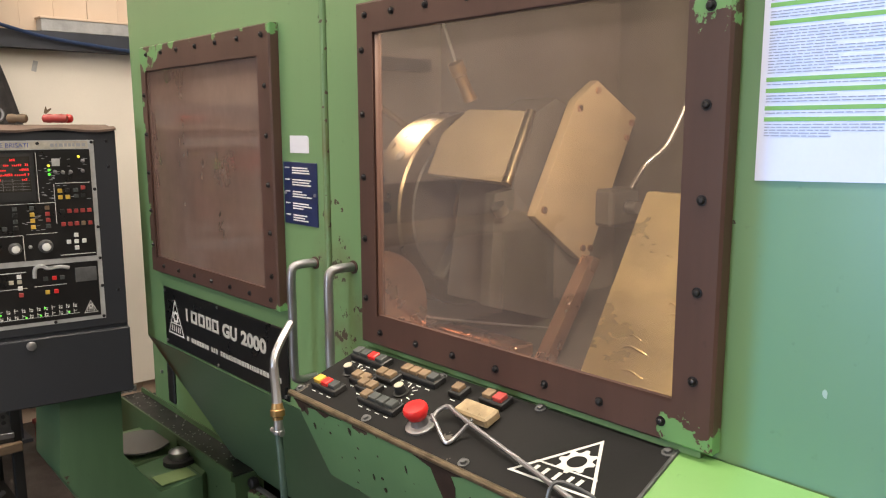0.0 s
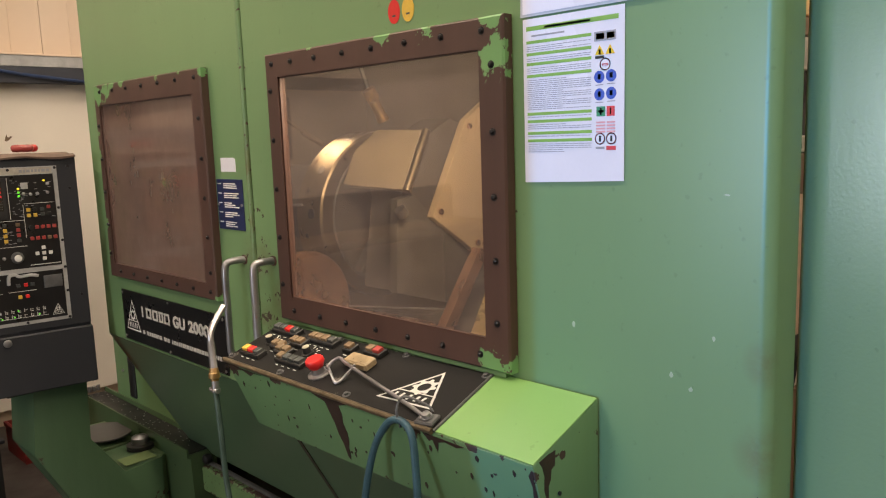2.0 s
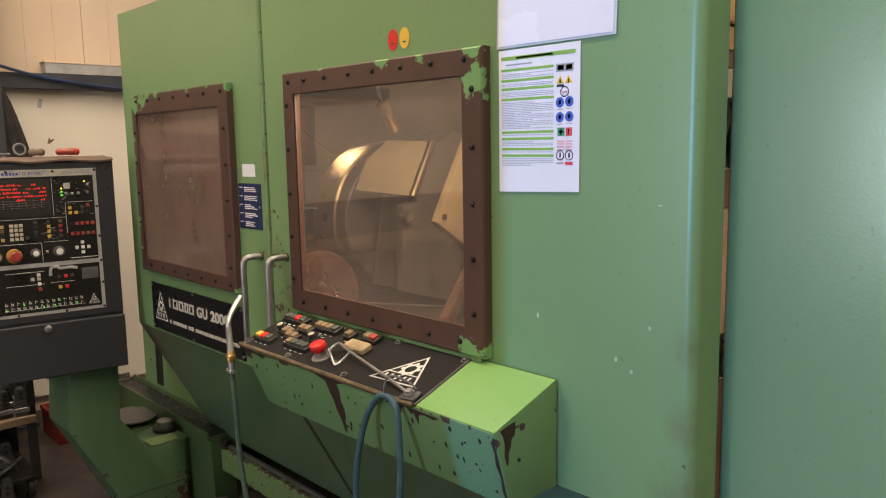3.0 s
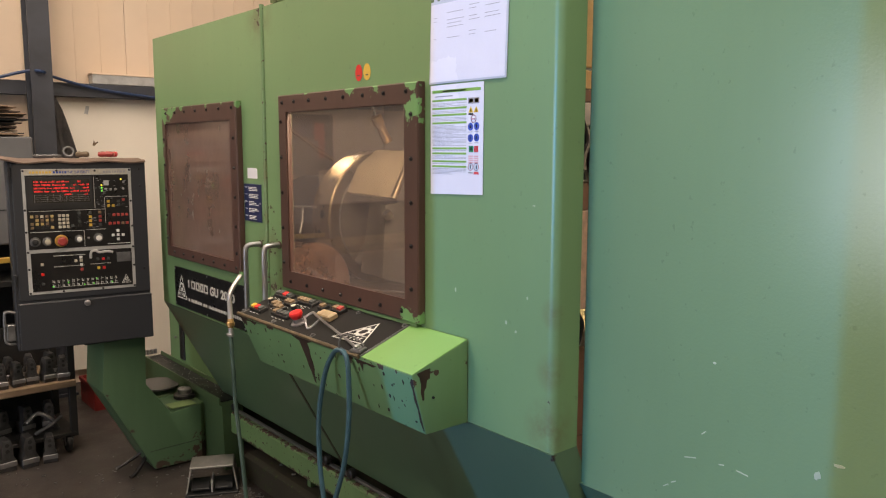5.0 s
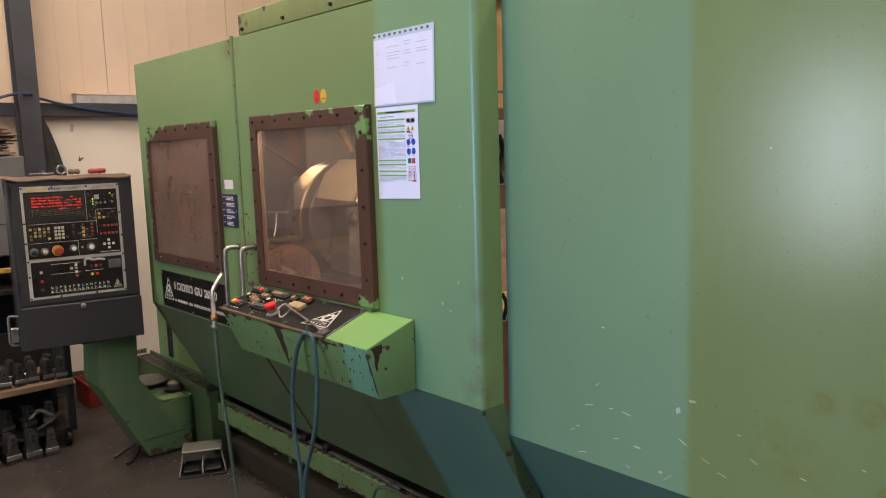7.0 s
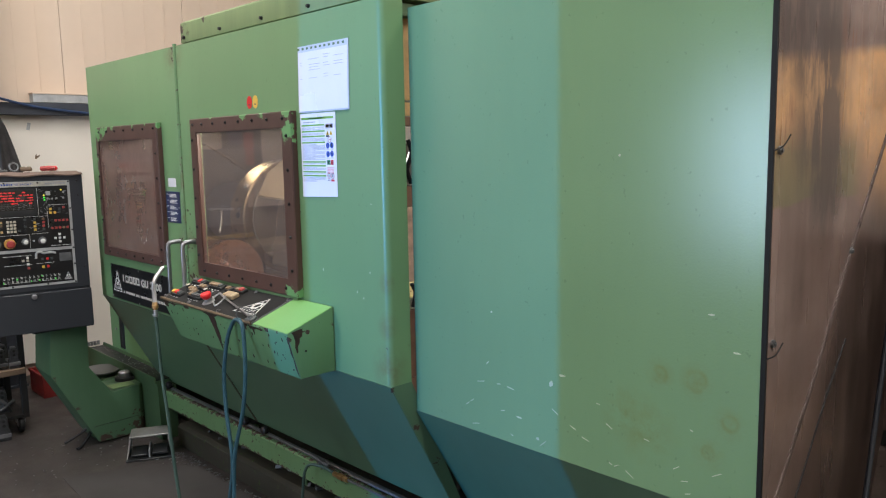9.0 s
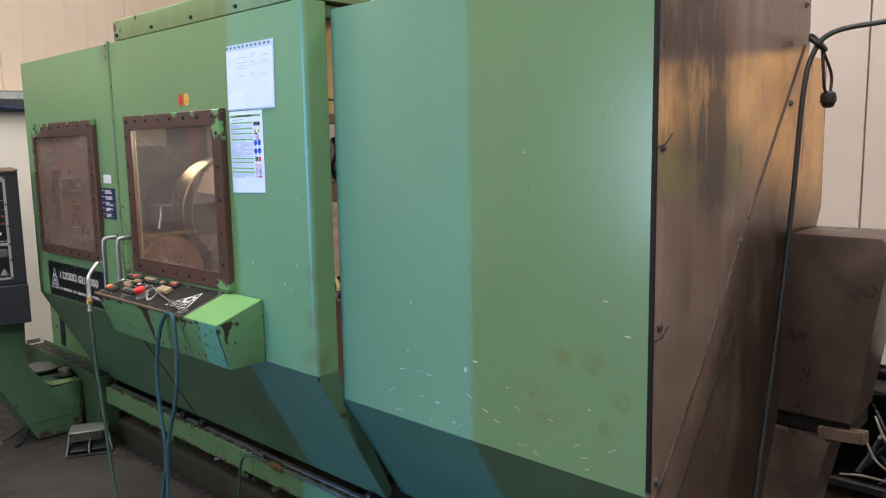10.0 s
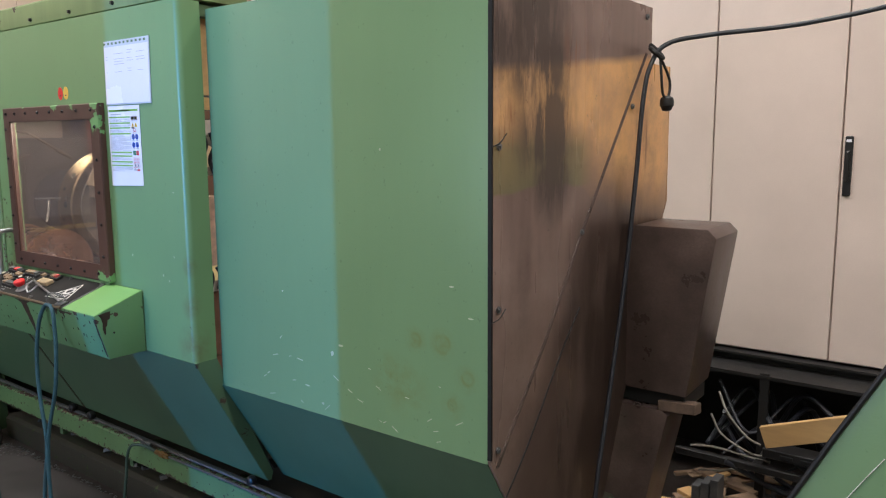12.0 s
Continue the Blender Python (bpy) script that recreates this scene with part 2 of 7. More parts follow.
# unseen walls coloured dark so they throw less fill light back
M_HALL = plain("dark unseen hall wall", (0.30, 0.26, 0.21), 0.7, 0, 0.2, 1.0, 0.1)
M_CEIL = plain("pale ceiling sheet", (0.6, 0.56, 0.5), 0.7, 0, 0.08, 0.8)
M_FLOOR = Mat("oily concrete floor")
_k = M_FLOOR
_c = _k.mix(_k.ramp(_k.noise(3.2, 7, 0.7), 0.3, 0.7), (0.024, 0.0195, 0.018), (0.062, 0.049, 0.044))
_c = _k.mix(_k.ramp(_k.noise(9, 6, 0.7), 0.55, 0.7, 0, 0.7), _c, (0.018, 0.0145, 0.0135))
_c = _k.mix(_k.ramp(_k.noise(120, 2, 0.5), 0.66, 0.7, 0, 0.5), _c, (0.25, 0.24, 0.22))
_k.put(_c, _k.ramp(_k.noise(5, 4), 0.3, 0.7, 0.35, 0.7)).bump(_k.noise(60, 5, 0.7), 0.4, 0.003)
M_FLOOR = _k.m
M_SHELL = plain("grey interior sheet", (0.15, 0.135, 0.115), 0.38, 0.4, 0.3, 5)
M_CAST = plain("machined casting", (0.10, 0.096, 0.09), 0.55, 0.3, 0.3, 9)
M_PLATE = plain("pale cover plate", (0.52, 0.40, 0.26), 0.36, 0.3, 0.12, 8)
M_TOOLCOVER = plain("oily tan tool cover", (0.25, 0.20, 0.14), 0.62, 0.0, 0.2, 10)
M_TURRET = plain("grey turret casting", (0.070, 0.066, 0.063), 0.55, 0.15, 0.3, 8)
M_CHUCK = plain("polished chuck steel", (0.21, 0.168, 0.115), 0.33, 1.0, 0.12, 20, 0.02)
M_GOLD = plain("oily chip tray steel", (0.66, 0.50, 0.27), 0.30, 0.6, 0.35, 7, 0.9, 22, (1, 0.5, 1))
M_COPPER = plain("hot-stained steel", (0.40, 0.23, 0.17), 0.28, 0.75, 0.35, 9)
M_COLUMN = plain("dark blue-grey steel column", (0.044, 0.048, 0.062), 0.5, 0.1, 0.25, 6)
M_GREYCAB = plain("grey cabinet sheet", (0.14, 0.14, 0.145), 0.5, 0.1, 0.15, 4)
M_CLOTH = plain("dark grey cloth", (0.085, 0.078, 0.078), 0.9, 0, 0.3, 14, 0.5)
M_WCAB = plain("cream white cabinet enamel", (0.68, 0.565, 0.505), 0.42, 0, 0.10, 1.6, 0.06)
M_BLKSTEEL = plain("black steel profile", (0.018, 0.017, 0.017), 0.5, 0.2, 0.3, 8)
M_CHUTE = plain("brown-black conveyor sheet", (0.105, 0.072, 0.062), 0.32, 0.25, 0.5, 5, 0.6, 110)
M_CRATE = plain("dark red plastic crate", (0.23, 0.02, 0.018), 0.5, 0, 0.25)
M_JAR = plain("green jar plastic", (0.16, 0.33, 0.06), 0.35, 0, 0.2)
M_BENCHY = plain("yellow bench edge", (0.45, 0.28, 0.05), 0.5, 0, 0.3)
M_CHIPS = plain("bright steel swarf", (0.4, 0.4, 0.4), 0.35, 0.9, 0.3)


def side_steel():
    """Brown stained sheet steel with vertical runs; a straight-topped golden reflection, an olive one and shade are
    painted in.
    """
    k = Mat("stained brown side sheet with painted reflections")
    sep = k.add("ShaderNodeSeparateXYZ")
    k.wire(k.pos, sep.inputs[0])
    x, z = sep.outputs["X"], sep.outputs["Z"]
    run = k.ramp(k.noise(4.5, 3, 0.6, (1.5, 1, 0.16)), 0.35, 0.68)
    blot = k.ramp(k.noise(3.2, 5, 0.65), 0.34, 0.66)
    fine = k.noise(40, 3, 0.6, (1, 1, 0.5))
    c = k.mix(run, (0.125, 0.080, 0.064), (0.235, 0.158, 0.130))
    c = k.mix(k.math("MULTIPLY", blot, k.ramp(z, 1.60, 1.30, 0, 0.75)), c, (0.300, 0.220, 0.190))
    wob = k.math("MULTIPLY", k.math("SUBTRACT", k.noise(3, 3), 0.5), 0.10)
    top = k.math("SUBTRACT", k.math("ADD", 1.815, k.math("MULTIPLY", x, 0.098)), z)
    # the painted golden reflection reaches lower towards the rear edge
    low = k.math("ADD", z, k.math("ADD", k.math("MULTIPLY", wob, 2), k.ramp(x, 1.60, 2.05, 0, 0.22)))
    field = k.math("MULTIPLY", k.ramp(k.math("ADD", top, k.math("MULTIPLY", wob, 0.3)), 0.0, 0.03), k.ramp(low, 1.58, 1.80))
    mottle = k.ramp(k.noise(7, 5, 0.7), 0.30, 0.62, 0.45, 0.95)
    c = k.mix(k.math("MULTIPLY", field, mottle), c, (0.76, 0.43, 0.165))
    # olive band: painted reflection of something green
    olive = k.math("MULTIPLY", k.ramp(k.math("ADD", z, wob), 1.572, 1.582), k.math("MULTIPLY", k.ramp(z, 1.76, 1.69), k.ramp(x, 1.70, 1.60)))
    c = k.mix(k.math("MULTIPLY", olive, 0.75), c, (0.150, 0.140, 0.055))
    # shade behind the slanting fold, painted as a dark tone
    fold_shade = k.math("ADD", k.math("SUBTRACT", k.math("SUBTRACT", x, 1.20), k.math("MULTIPLY", k.math("SUBTRACT", z, 0.75), 0.62)), k.math("MULTIPLY", wob, 1.5))
    c = k.mix(k.math("MULTIPLY", k.ramp(fold_shade, -0.02, 0.10, 0, 0.72), k.ramp(z, 1.62, 1.38)), c, (0.060, 0.038, 0.030))
    dark = k.math("MULTIPLY", k.near(((1.36, -1.23, 1.95, 0.26), (1.40, -1.23, 1.75, 0.24), (1.43, -1.23, 1.60, 0.16), (1.30, -1.23, 2.15, 0.3), (1.16, -1.23, 2.0, 0.16), (1.9, -1.23, 1.1, 0.5), (2.0, -1.23, 1.35, 0.22), (1.75, -1.23, 0.6, 0.4))), k.ramp(k.noise(9, 5, 0.7, (1, 1, 0.22)), 0.34, 0.56))
    c = k.mix(k.math("MINIMUM", k.math("MULTIPLY", dark, 1.7), 0.92), c, (0.042, 0.027, 0.021))
    rust = k.math("MULTIPLY", k.near(((1.575, -1.23, 2.0, 0.10), (1.18, -1.23, 1.75, 0.10), (2.1, -1.23, 1.7, 0.14))), k.ramp(k.noise(16, 4, 0.7, (1.6, 1, 0.15)), 0.50, 0.62))
    c = k.mix(rust, c, (0.20, 0.065, 0.02))
    c = k.mix(k.ramp(k.noise(30, 5, 0.7), 0.63, 0.72, 0, 0.7), c, (0.05, 0.033, 0.026))
    k.put(c, k.ramp(run, 0, 1, 0.34, 0.24), 0.25).bump(fine, 0.12)
    return k.m


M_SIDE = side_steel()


def pane_mat(name, tint, haze, haze_colour, rough):
    """Scratched plastic pane: tinted see-through, a dirty film, and a Fresnel gloss."""
    k = Mat(name)
    t = k.add("ShaderNodeBsdfTransparent")
    t.inputs[0].default_value = (*tint, 1)
    d = k.add("ShaderNodeBsdfDiffuse")
    k.wire(k.mix(k.ramp(k.noise(3.5, 4, 0.6), 0.3, 0.7), shade(haze_colour, 0.8), shade(haze_colour, 1.15)), d.inputs[0])
    a = k.add("ShaderNodeMixShader")
    cloud = k.ramp(k.noise(4, 5, 0.65, (1, 1, 0.6)), 0.3, 0.7, haze * 0.8, min(1, haze * 1.2))
    scr = k.ramp(k.noise(30, 2, 0.5, (1, 0.1, 1)), 0.5, 0.8, 0, 0.05)
    k.wire(k.math("ADD", cloud, scr), a.inputs[0]).wire(t.outputs[0], a.inputs[1]).wire(d.outputs[0], a.inputs[2])
    g = k.add("ShaderNodeBsdfGlossy")
    g.inputs["Roughness"].default_value = rough
    f = k.add("ShaderNodeFresnel")
    f.inputs[0].default_value = 2.1
    b = k.add("ShaderNodeMixShader")
    k.wire(f.outputs[0], b.inputs[0]).wire(a.outputs[0], b.inputs[1]).wire(g.outputs[0], b.inputs[2])
    k.wire(b.outputs[0], k.t.nodes["Material Output"].inputs[0])
    return k.m


M_PANE = pane_mat("brown tinted pane", (0.88, 0.76, 0.65), 0.23, (0.42, 0.32, 0.285), 0.03)
M_PANE2 = pane_mat("clouded brown pane", (0.6, 0.45, 0.38), 0.86, (0.185, 0.120, 0.098), 0.08)
M_CLEAR = Mat("clear pane back")
_t = M_CLEAR.add("ShaderNodeBsdfTransparent")
M_CLEAR.wire(_t.outputs[0], M_CLEAR.t.nodes["Material Output"].inputs[0])
M_CLEAR = M_CLEAR.m


def glow(name, colour, strength):
    k = Mat(name)
    k.put(shade(colour, 0.3), 0.4)
    k.p.inputs["Emission Color"].default_value = (*colour, 1)
    k.p.inputs["Emission Strength"].default_value = strength
    return k.m


M_LEDRED = glow("red display segments", (1.0, 0.03, 0.03), 0.85)
M_LEDGREEN = glow("green indicator", (0.15, 1.0, 0.05), 1.0)
M_LEDYEL = glow("yellow indicator", (1.0, 0.75, 0.05), 1.0)
M_SCREEN = plain("dark display glass", (0.035, 0.032, 0.028), 0.2, 0, 0.2)

# ---- mesh helpers ----


def box(bm, lo, hi, bevel=0.0, m=None, seg=1):
    g = bmesh.ops.create_cube(bm, size=1.0)["verts"]
    s = [b - a for a, b in zip(lo, hi)]
    c = [(a + b) / 2 for a, b in zip(lo, hi)]
    bmesh.ops.scale(bm, vec=s, verts=g)
    bmesh.ops.translate(bm, vec=c, verts=g)
    if bevel:
        e = list({e for v in g for e in v.link_edges})
        r = bmesh.ops.bevel(bm, geom=e, offset=bevel, segments=seg, affect="EDGES", profile=0.6)
        g = [v for v in {v for f in r["faces"] for v in f.verts} | {v for v in g if v.is_valid}]
    if m is not None:
        bmesh.ops.transform(bm, matrix=m, verts=g)
    return bm


def prism(bm, pts, axis, a, b, bevel=0.0):
    """A polygon in the plane across axis (given in the two other axes, in order), drawn out from a to b."""
    def at(p, w):
        q = list(p)
        q.insert(axis, w)
        return q
    lo = [bm.verts.new(at(p, a)) for p in pts]
    hi = [bm.verts.new(at(p, b)) for p in pts]
    fs = [bm.faces.new(lo), bm.faces.new(hi[::-1])]
    n = len(pts)
    for i in range(n):
        fs.append(bm.faces.new((lo[i], hi[i], hi[(i + 1) % n], lo[(i + 1) % n])))
    bmesh.ops.recalc_face_normals(bm, faces=fs)
    if bevel:
        bmesh.ops.bevel(bm, geom=list({e for f in fs for e in f.edges}), offset=bevel, segments=2, affect="EDGES", profile=0.6)
    return bm


def rod(bm, p, q, r, r2=None, n=16, cap=True):
    p, q = Vector(p), Vector(q)
    d = q - p
    m = Matrix.Translation((p + q) / 2) @ d.to_track_quat("Z", "Y").to_matrix().to_4x4()
    bmesh.ops.create_cone(bm, cap_ends=cap, segments=n, radius1=r, radius2=r if r2 is None else r2, depth=d.length, matrix=m)
    return bm


def lathe_turn(bm, p, axis, prof, n=24):
    """A turned form: prof is a list of (along, radius)."""
    p, axis = Vector(p), Vector(axis).normalized()
    u = axis.orthogonal().normalized()
    v = axis.cross(u)
    rings = []
    for s, r in prof:
        rings.append([bm.verts.new(p + axis * s + (u * math.cos(2 * math.pi * i / n) + v * math.sin(2 * math.pi * i / n)) * max(r, 1e-4)) for i in range(n)])
    fs = []
    for a, b in zip(rings, rings[1:]):
        for i in range(n):
            fs.append(bm.faces.new((a[i], a[(i + 1) % n], b[(i + 1) % n], b[i])))
    fs.append(bm.faces.new(rings[0]))
    fs.append(bm.faces.new(rings[-1][::-1]))
    bmesh.ops.recalc_face_normals(bm, faces=fs)
    return bm


def curve_points(pts, k=8):
    pts = [Vector(p) for p in pts]
    ext = [pts[0] * 2 - pts[1], *pts, pts[-1] * 2 - pts[-2]]
    out = []
    for a, b, c, d in zip(ext, ext[1:], ext[2:], ext[3:]):
        for i in range(k):
            t = i / k
            out.append(0.5 * (2 * b + (c - a) * t + (2 * a - 5 * b + 4 * c - d) * t * t + (3 * b - a - 3 * c + d) * t ** 3))
    return [*out, pts[-1]]


def tube(bm, pts, r, n=8, k=8):
    path = curve_points(pts, k) if k else [Vector(p) for p in pts]
    up, rings = None, []
    for i, p in enumerate(path):
        d = (path[min(i + 1, len(path) - 1)] - path[max(i - 1, 0)]).normalized()
        up = d.orthogonal() if up is None else up - d * up.dot(d)
        up.normalize()
        s = d.cross(up)
        rings.append([bm.verts.new(p + (up * math.cos(2 * math.pi * j / n) + s * math.sin(2 * math.pi * j / n)) * r) for j in range(n)])
    fs = [bm.faces.new((a[j], a[(j + 1) % n], b[(j + 1) % n], b[j])) for a, b in zip(rings, rings[1:]) for j in range(n)]
    fs += [bm.faces.new(rings[0][::-1]), bm.faces.new(rings[-1])]
    bmesh.ops.recalc_face_normals(bm, faces=fs)
    return bm


def finish(name, bm, material):
    for f in bm.faces:
        f.smooth = True
    for e in bm.edges:
        if len(e.link_faces) == 2 and e.calc_face_angle(0) > 0.6:
            e.smooth = False
    me = bpy.data.meshes.new(name)
    bm.to_mesh(me)
    bm.free()
    me.materials.append(material)
    return me


BASES = {}


def thing(name, base, label, category, group="", kind=""):
    """An Empty at the thing's base, for parts built in world metres."""
    ob = new(name)
    ob.location = base
    ob.empty_display_size = 0.05
    BASES[ob.name] = Vector(base)
    return tagged(ob, label, category, group, kind)


def under(ob, parent):
    ob.parent = parent
    if parent.name in BASES:
        ob.matrix_parent_inverse = Matrix.Translation(-BASES[parent.name])
    return ob


def part(name, bm, material, parent, label=""):
    """Links a bmesh, built in world metres, as one mesh under a thing or under a part."""
    return tagged(under(new(name, finish(name, bm, material)), parent), label)


def placed(name, me, m, parent, label=""):
    """One more piece on a shared mesh. The parent part must itself stand at the origin."""
    ob = new(name, me)
    ob.matrix_basis = m
    return tagged(under(ob, parent), label)


def solid(name, bm, material, label, category, group="", kind=""):
    return tagged(new(name, finish(name, bm, material)), label, category, group, kind)


def B():
    return bmesh.new()


FACE = Matrix(((0, 0, -1, 0), (-1, 0, 0, 0), (0, 1, 0, 0), (0, 0, 0, 1)))  # local x to the viewer's right (-y), y up, z out (-x)


def words(text, m, size, material, name, parent, label="", bold=0.0):
    c = bpy.data.curves.new(name, "FONT")
    c.body, c.size, c.extrude, c.align_x, c.offset = text, size, 0.0003, "LEFT", bold
    tmp = new("tmp_text", c)
    me = bpy.data.meshes.new_from_object(tmp.evaluated_get(bpy.context.evaluated_depsgraph_get()))
    bpy.data.objects.remove(tmp)
    me.transform(m)
    me.materials.clear()
    me.materials.append(material)
    return tagged(under(new(name, me), parent), label)


# ---- the hall ----
def structure(name, bm, material, label, category):
    return solid(name, bm, material, label, category, kind="structure")


def grid_floor():
    bm = B()
    box(bm, (-4.8, -7.2, -0.2), (5.2, 5.0, 0.0))
    return structure("floor", bm, M_FLOOR, "dark oily concrete workshop floor with swarf", "floor")


grid_floor()
bm = B()
box(bm, (-4.8, -7.2, 5.0), (5.2, 5.0, 5.15))
structure("ceiling", bm, M_CEIL, "pale sheet ceiling of the workshop hall", "ceiling")
bm = B()
box(bm, (-4.8, 4.60, 0), (5.2, 4.75, 5.0))
wall_n = structure("wall_north", bm, M_UPWALL, "beige sandwich-panel hall wall with vertical ribs", "wall")
xs = [-4.6 + 1.02 * i for i in range(9)]
for a in xs:
    bm = B()
    box(bm, (a + 0.001, 4.575, 0.0), (a + 1.018, 4.60, 5.0), 0.002)
    for j in range(1, 6):
        box(bm, (a + j * 0.17 - 0.006, 4.571, 0.0), (a + j * 0.17 + 0.006, 4.575, 5.0))
    part("wall_panel", bm, M_UPWALL, wall_n)
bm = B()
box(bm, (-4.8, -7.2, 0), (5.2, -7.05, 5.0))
structure("wall_south", bm, M_HALL, "plain unseen hall wall", "wall")
bm = B()
box(bm, (5.05, -7.05, 0), (5.2, 4.6, 5.0))
structure("wall_east", bm, M_WALL, "plain unseen hall wall behind the machine", "wall")
# unseen west wall; wide gate assumed, narrow gate added to crop the cold beam
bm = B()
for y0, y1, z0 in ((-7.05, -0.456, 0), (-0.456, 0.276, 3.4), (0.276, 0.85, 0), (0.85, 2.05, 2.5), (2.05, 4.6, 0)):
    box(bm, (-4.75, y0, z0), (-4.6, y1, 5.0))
structure("wall_west", bm, M_HALL, "plain unseen hall wall, narrow gate added to crop the beam", "wall")
bm = B()
box(bm, (-40, -40, -0.26), (40, 40, -0.21))
structure("ground", bm, M_FLOOR, "dark yard ground outside the hall", "ground")
# unseen blocker, added to stop the cold beam short of the wide gate
bm = B()
box(bm, (-6.05, 0.55, -0.21), (-5.90, 4.6, 4.2))
structure("beam_blocker", bm, M_HALL, "added unseen wall that keeps the beam out of the wide gate", "wall")

# lower board, beam, column on the north wall
bm = B()
box(bm, (0.97, 4.535, 0.10), (1.95, 4.565, 2.05), 0.003)
solid("wall_board", bm, M_WALL, "large smudged cream sheet fixed to the hall wall", "wall board")
bm = B()
box(bm, (-0.012, -0.001, -0.028), (0.012, 0.001, 0.028), 0.0005, pose(1.219, 4.5336, 1.945, 0, 14, 0))
solid("tape_piece", bm, M_ALU, "scrap of grey tape stuck to the cream wall sheet", "tape")
bm = B()
prism(bm, [(1.243, 1.700), (1.256, 1.696), (1.268, 1.706), (1.285, 1.722), (1.280, 1.728), (1.262, 1.718), (1.256, 1.738), (1.250, 1.722)], 1, 4.5335, 4.5348)
solid("wall_scuff", bm, M_OLDWOOD, "small brown torn scuff on the cream wall sheet", "scuff")
t = thing("wall_beam", (1.0, 4.5, 2.03), "dark steel beam along the hall wall", "beam")
bm = B()
prism(bm, [(4.45, 2.03), (4.56, 2.03), (4.56, 2.045), (4.465, 2.045), (4.465, 2.105), (4.56, 2.105), (4.56, 2.12), (4.45, 2.12)], 0, -2.0, 2.6)
part("channel", bm, M_COLUMN, t)
t = thing("cable_duct", (1.5, 4.5, 2.12), "pale grey cable duct lying on the wall beam", "duct")
bm = B()
box(bm, (1.25, 4.47, 2.124), (2.3, 4.56, 2.19), 0.003)
part("duct_body", bm, M_ALU, t)
bm = B()
box(bm, (1.245, 4.465, 2.188), (2.3, 4.565, 2.2), 0.002)
part("duct_lid", bm, M_UPWALL, t)
t = thing("wall_cable", (0.9, 4.4, 2.12), "blue cable draped along the wall beam and column", "cable")
bm = B()
tube(bm, [(-0.6, 4.43, 2.02), (0.2, 4.43, 2.06), (0.55, 4.42, 2.10), (0.80, 4.40, 2.17), (0.88, 4.27, 2.17), (0.98, 4.40, 2.15), (1.25, 4.43, 2.09), (1.6, 4.43, 2.05), (2.2, 4.44, 2.0)], 0.010)
part("sheath", bm, M_BCABLE, t)
t = thing("steel_column", (0.88, 4.38, 0), "dark blue-grey steel hall column with flanges", "column")
bm = B()
for x0, x1, y0, y1 in ((0.825, 0.955, 4.30, 4.315), (0.825, 0.955, 4.43, 4.445), (0.884, 0.896, 4.315, 4.43)):
    box(bm, (x0, y0, 0.0), (x1, y1, 5.0))
part("section", bm, M_COLUMN, t)
bm = B()
box(bm, (0.79, 4.27, 0.0), (0.99, 4.47, 0.02), 0.002)
part("base_plate", bm, M_COLUMN, t)
bm = B()
rod(bm, (0.93, 4.30, 1.63), (0.93, 4.288, 1.63), 0.012, n=8)
part("bolt", bm, M_STEEL, t)
# notice board and dark bench at the north wall
t = thing("notice_board", (-1.09, 4.55, 1.5), "dark framed board with red and blue sheets on the hall wall", "notice board")
bm = B()
box(bm, (-1.29, 4.535, 1.50), (-0.89, 4.568, 1.97), 0.004)
part("board", bm, M_COLUMN, t)
for x0, x1, z0, z1, m in ((-1.20, -1.10, 1.60, 1.90, M_DKRED), (-1.08, -0.95, 1.78, 1.93, M_BLUE), (-1.06, -0.93, 1.56, 1.70, M_CARD)):
    bm = B()
    box(bm, (x0, 4.531, z0), (x1, 4.5345, z1))
    part("sheet", bm, m, t)
t = thing("wall_bench", (-1.9, 4.3, 0), "dark steel workbench with a low back against the hall wall", "workbench")
bm = B()
box(bm, (-3.0, 3.95, 0.84), (-0.78, 4.56, 0.90), 0.004)
part("bench_top", bm, M_OLDWOOD, t, "grimy bench top")
bm = B()
box(bm, (-3.0, 4.50, 0.90), (-0.78, 4.56, 1.20), 0.003)
part("bench_back", bm, M_BLKSTEEL, t)
for x in (-2.9, -0.9):
    bm = B()
    box(bm, (x - 0.05, 4.0, 0.0), (x + 0.05, 4.5, 0.84), 0.003)
    part("bench_leg", bm, M_BLKSTEEL, t)
# hanging cloth beside the column
bm = B()
rows = []
for i in range(15):
    f = i / 14
    z = 2.02 - 1.15 * f
    w = 0.03 + 0.27 * f ** 0.75
    rows.append([bm.verts.new((0.94 + w * j / 12, 4.335 + 0.018 * math.sin(j * 1.9 + f * 2) * f - 0.02 * f, z + 0.01 * math.sin(j * 2.0) * f)) for j in range(13)])
for a, b in zip(rows, rows[1:]):
    for j in range(12):
        bm.faces.new((a[j], a[j + 1], b[j + 1], b[j]))
bmesh.ops.solidify(bm, geom=bm.faces[:], thickness=0.004)
solid("hanging_cloth", bm, M_CLOTH, "dark grey cloth hanging in folds beside the steel column", "cloth")

# ---- lathe: housing ----
SKIRT = [(0.989, 0.910), (1.300, 0.345)]


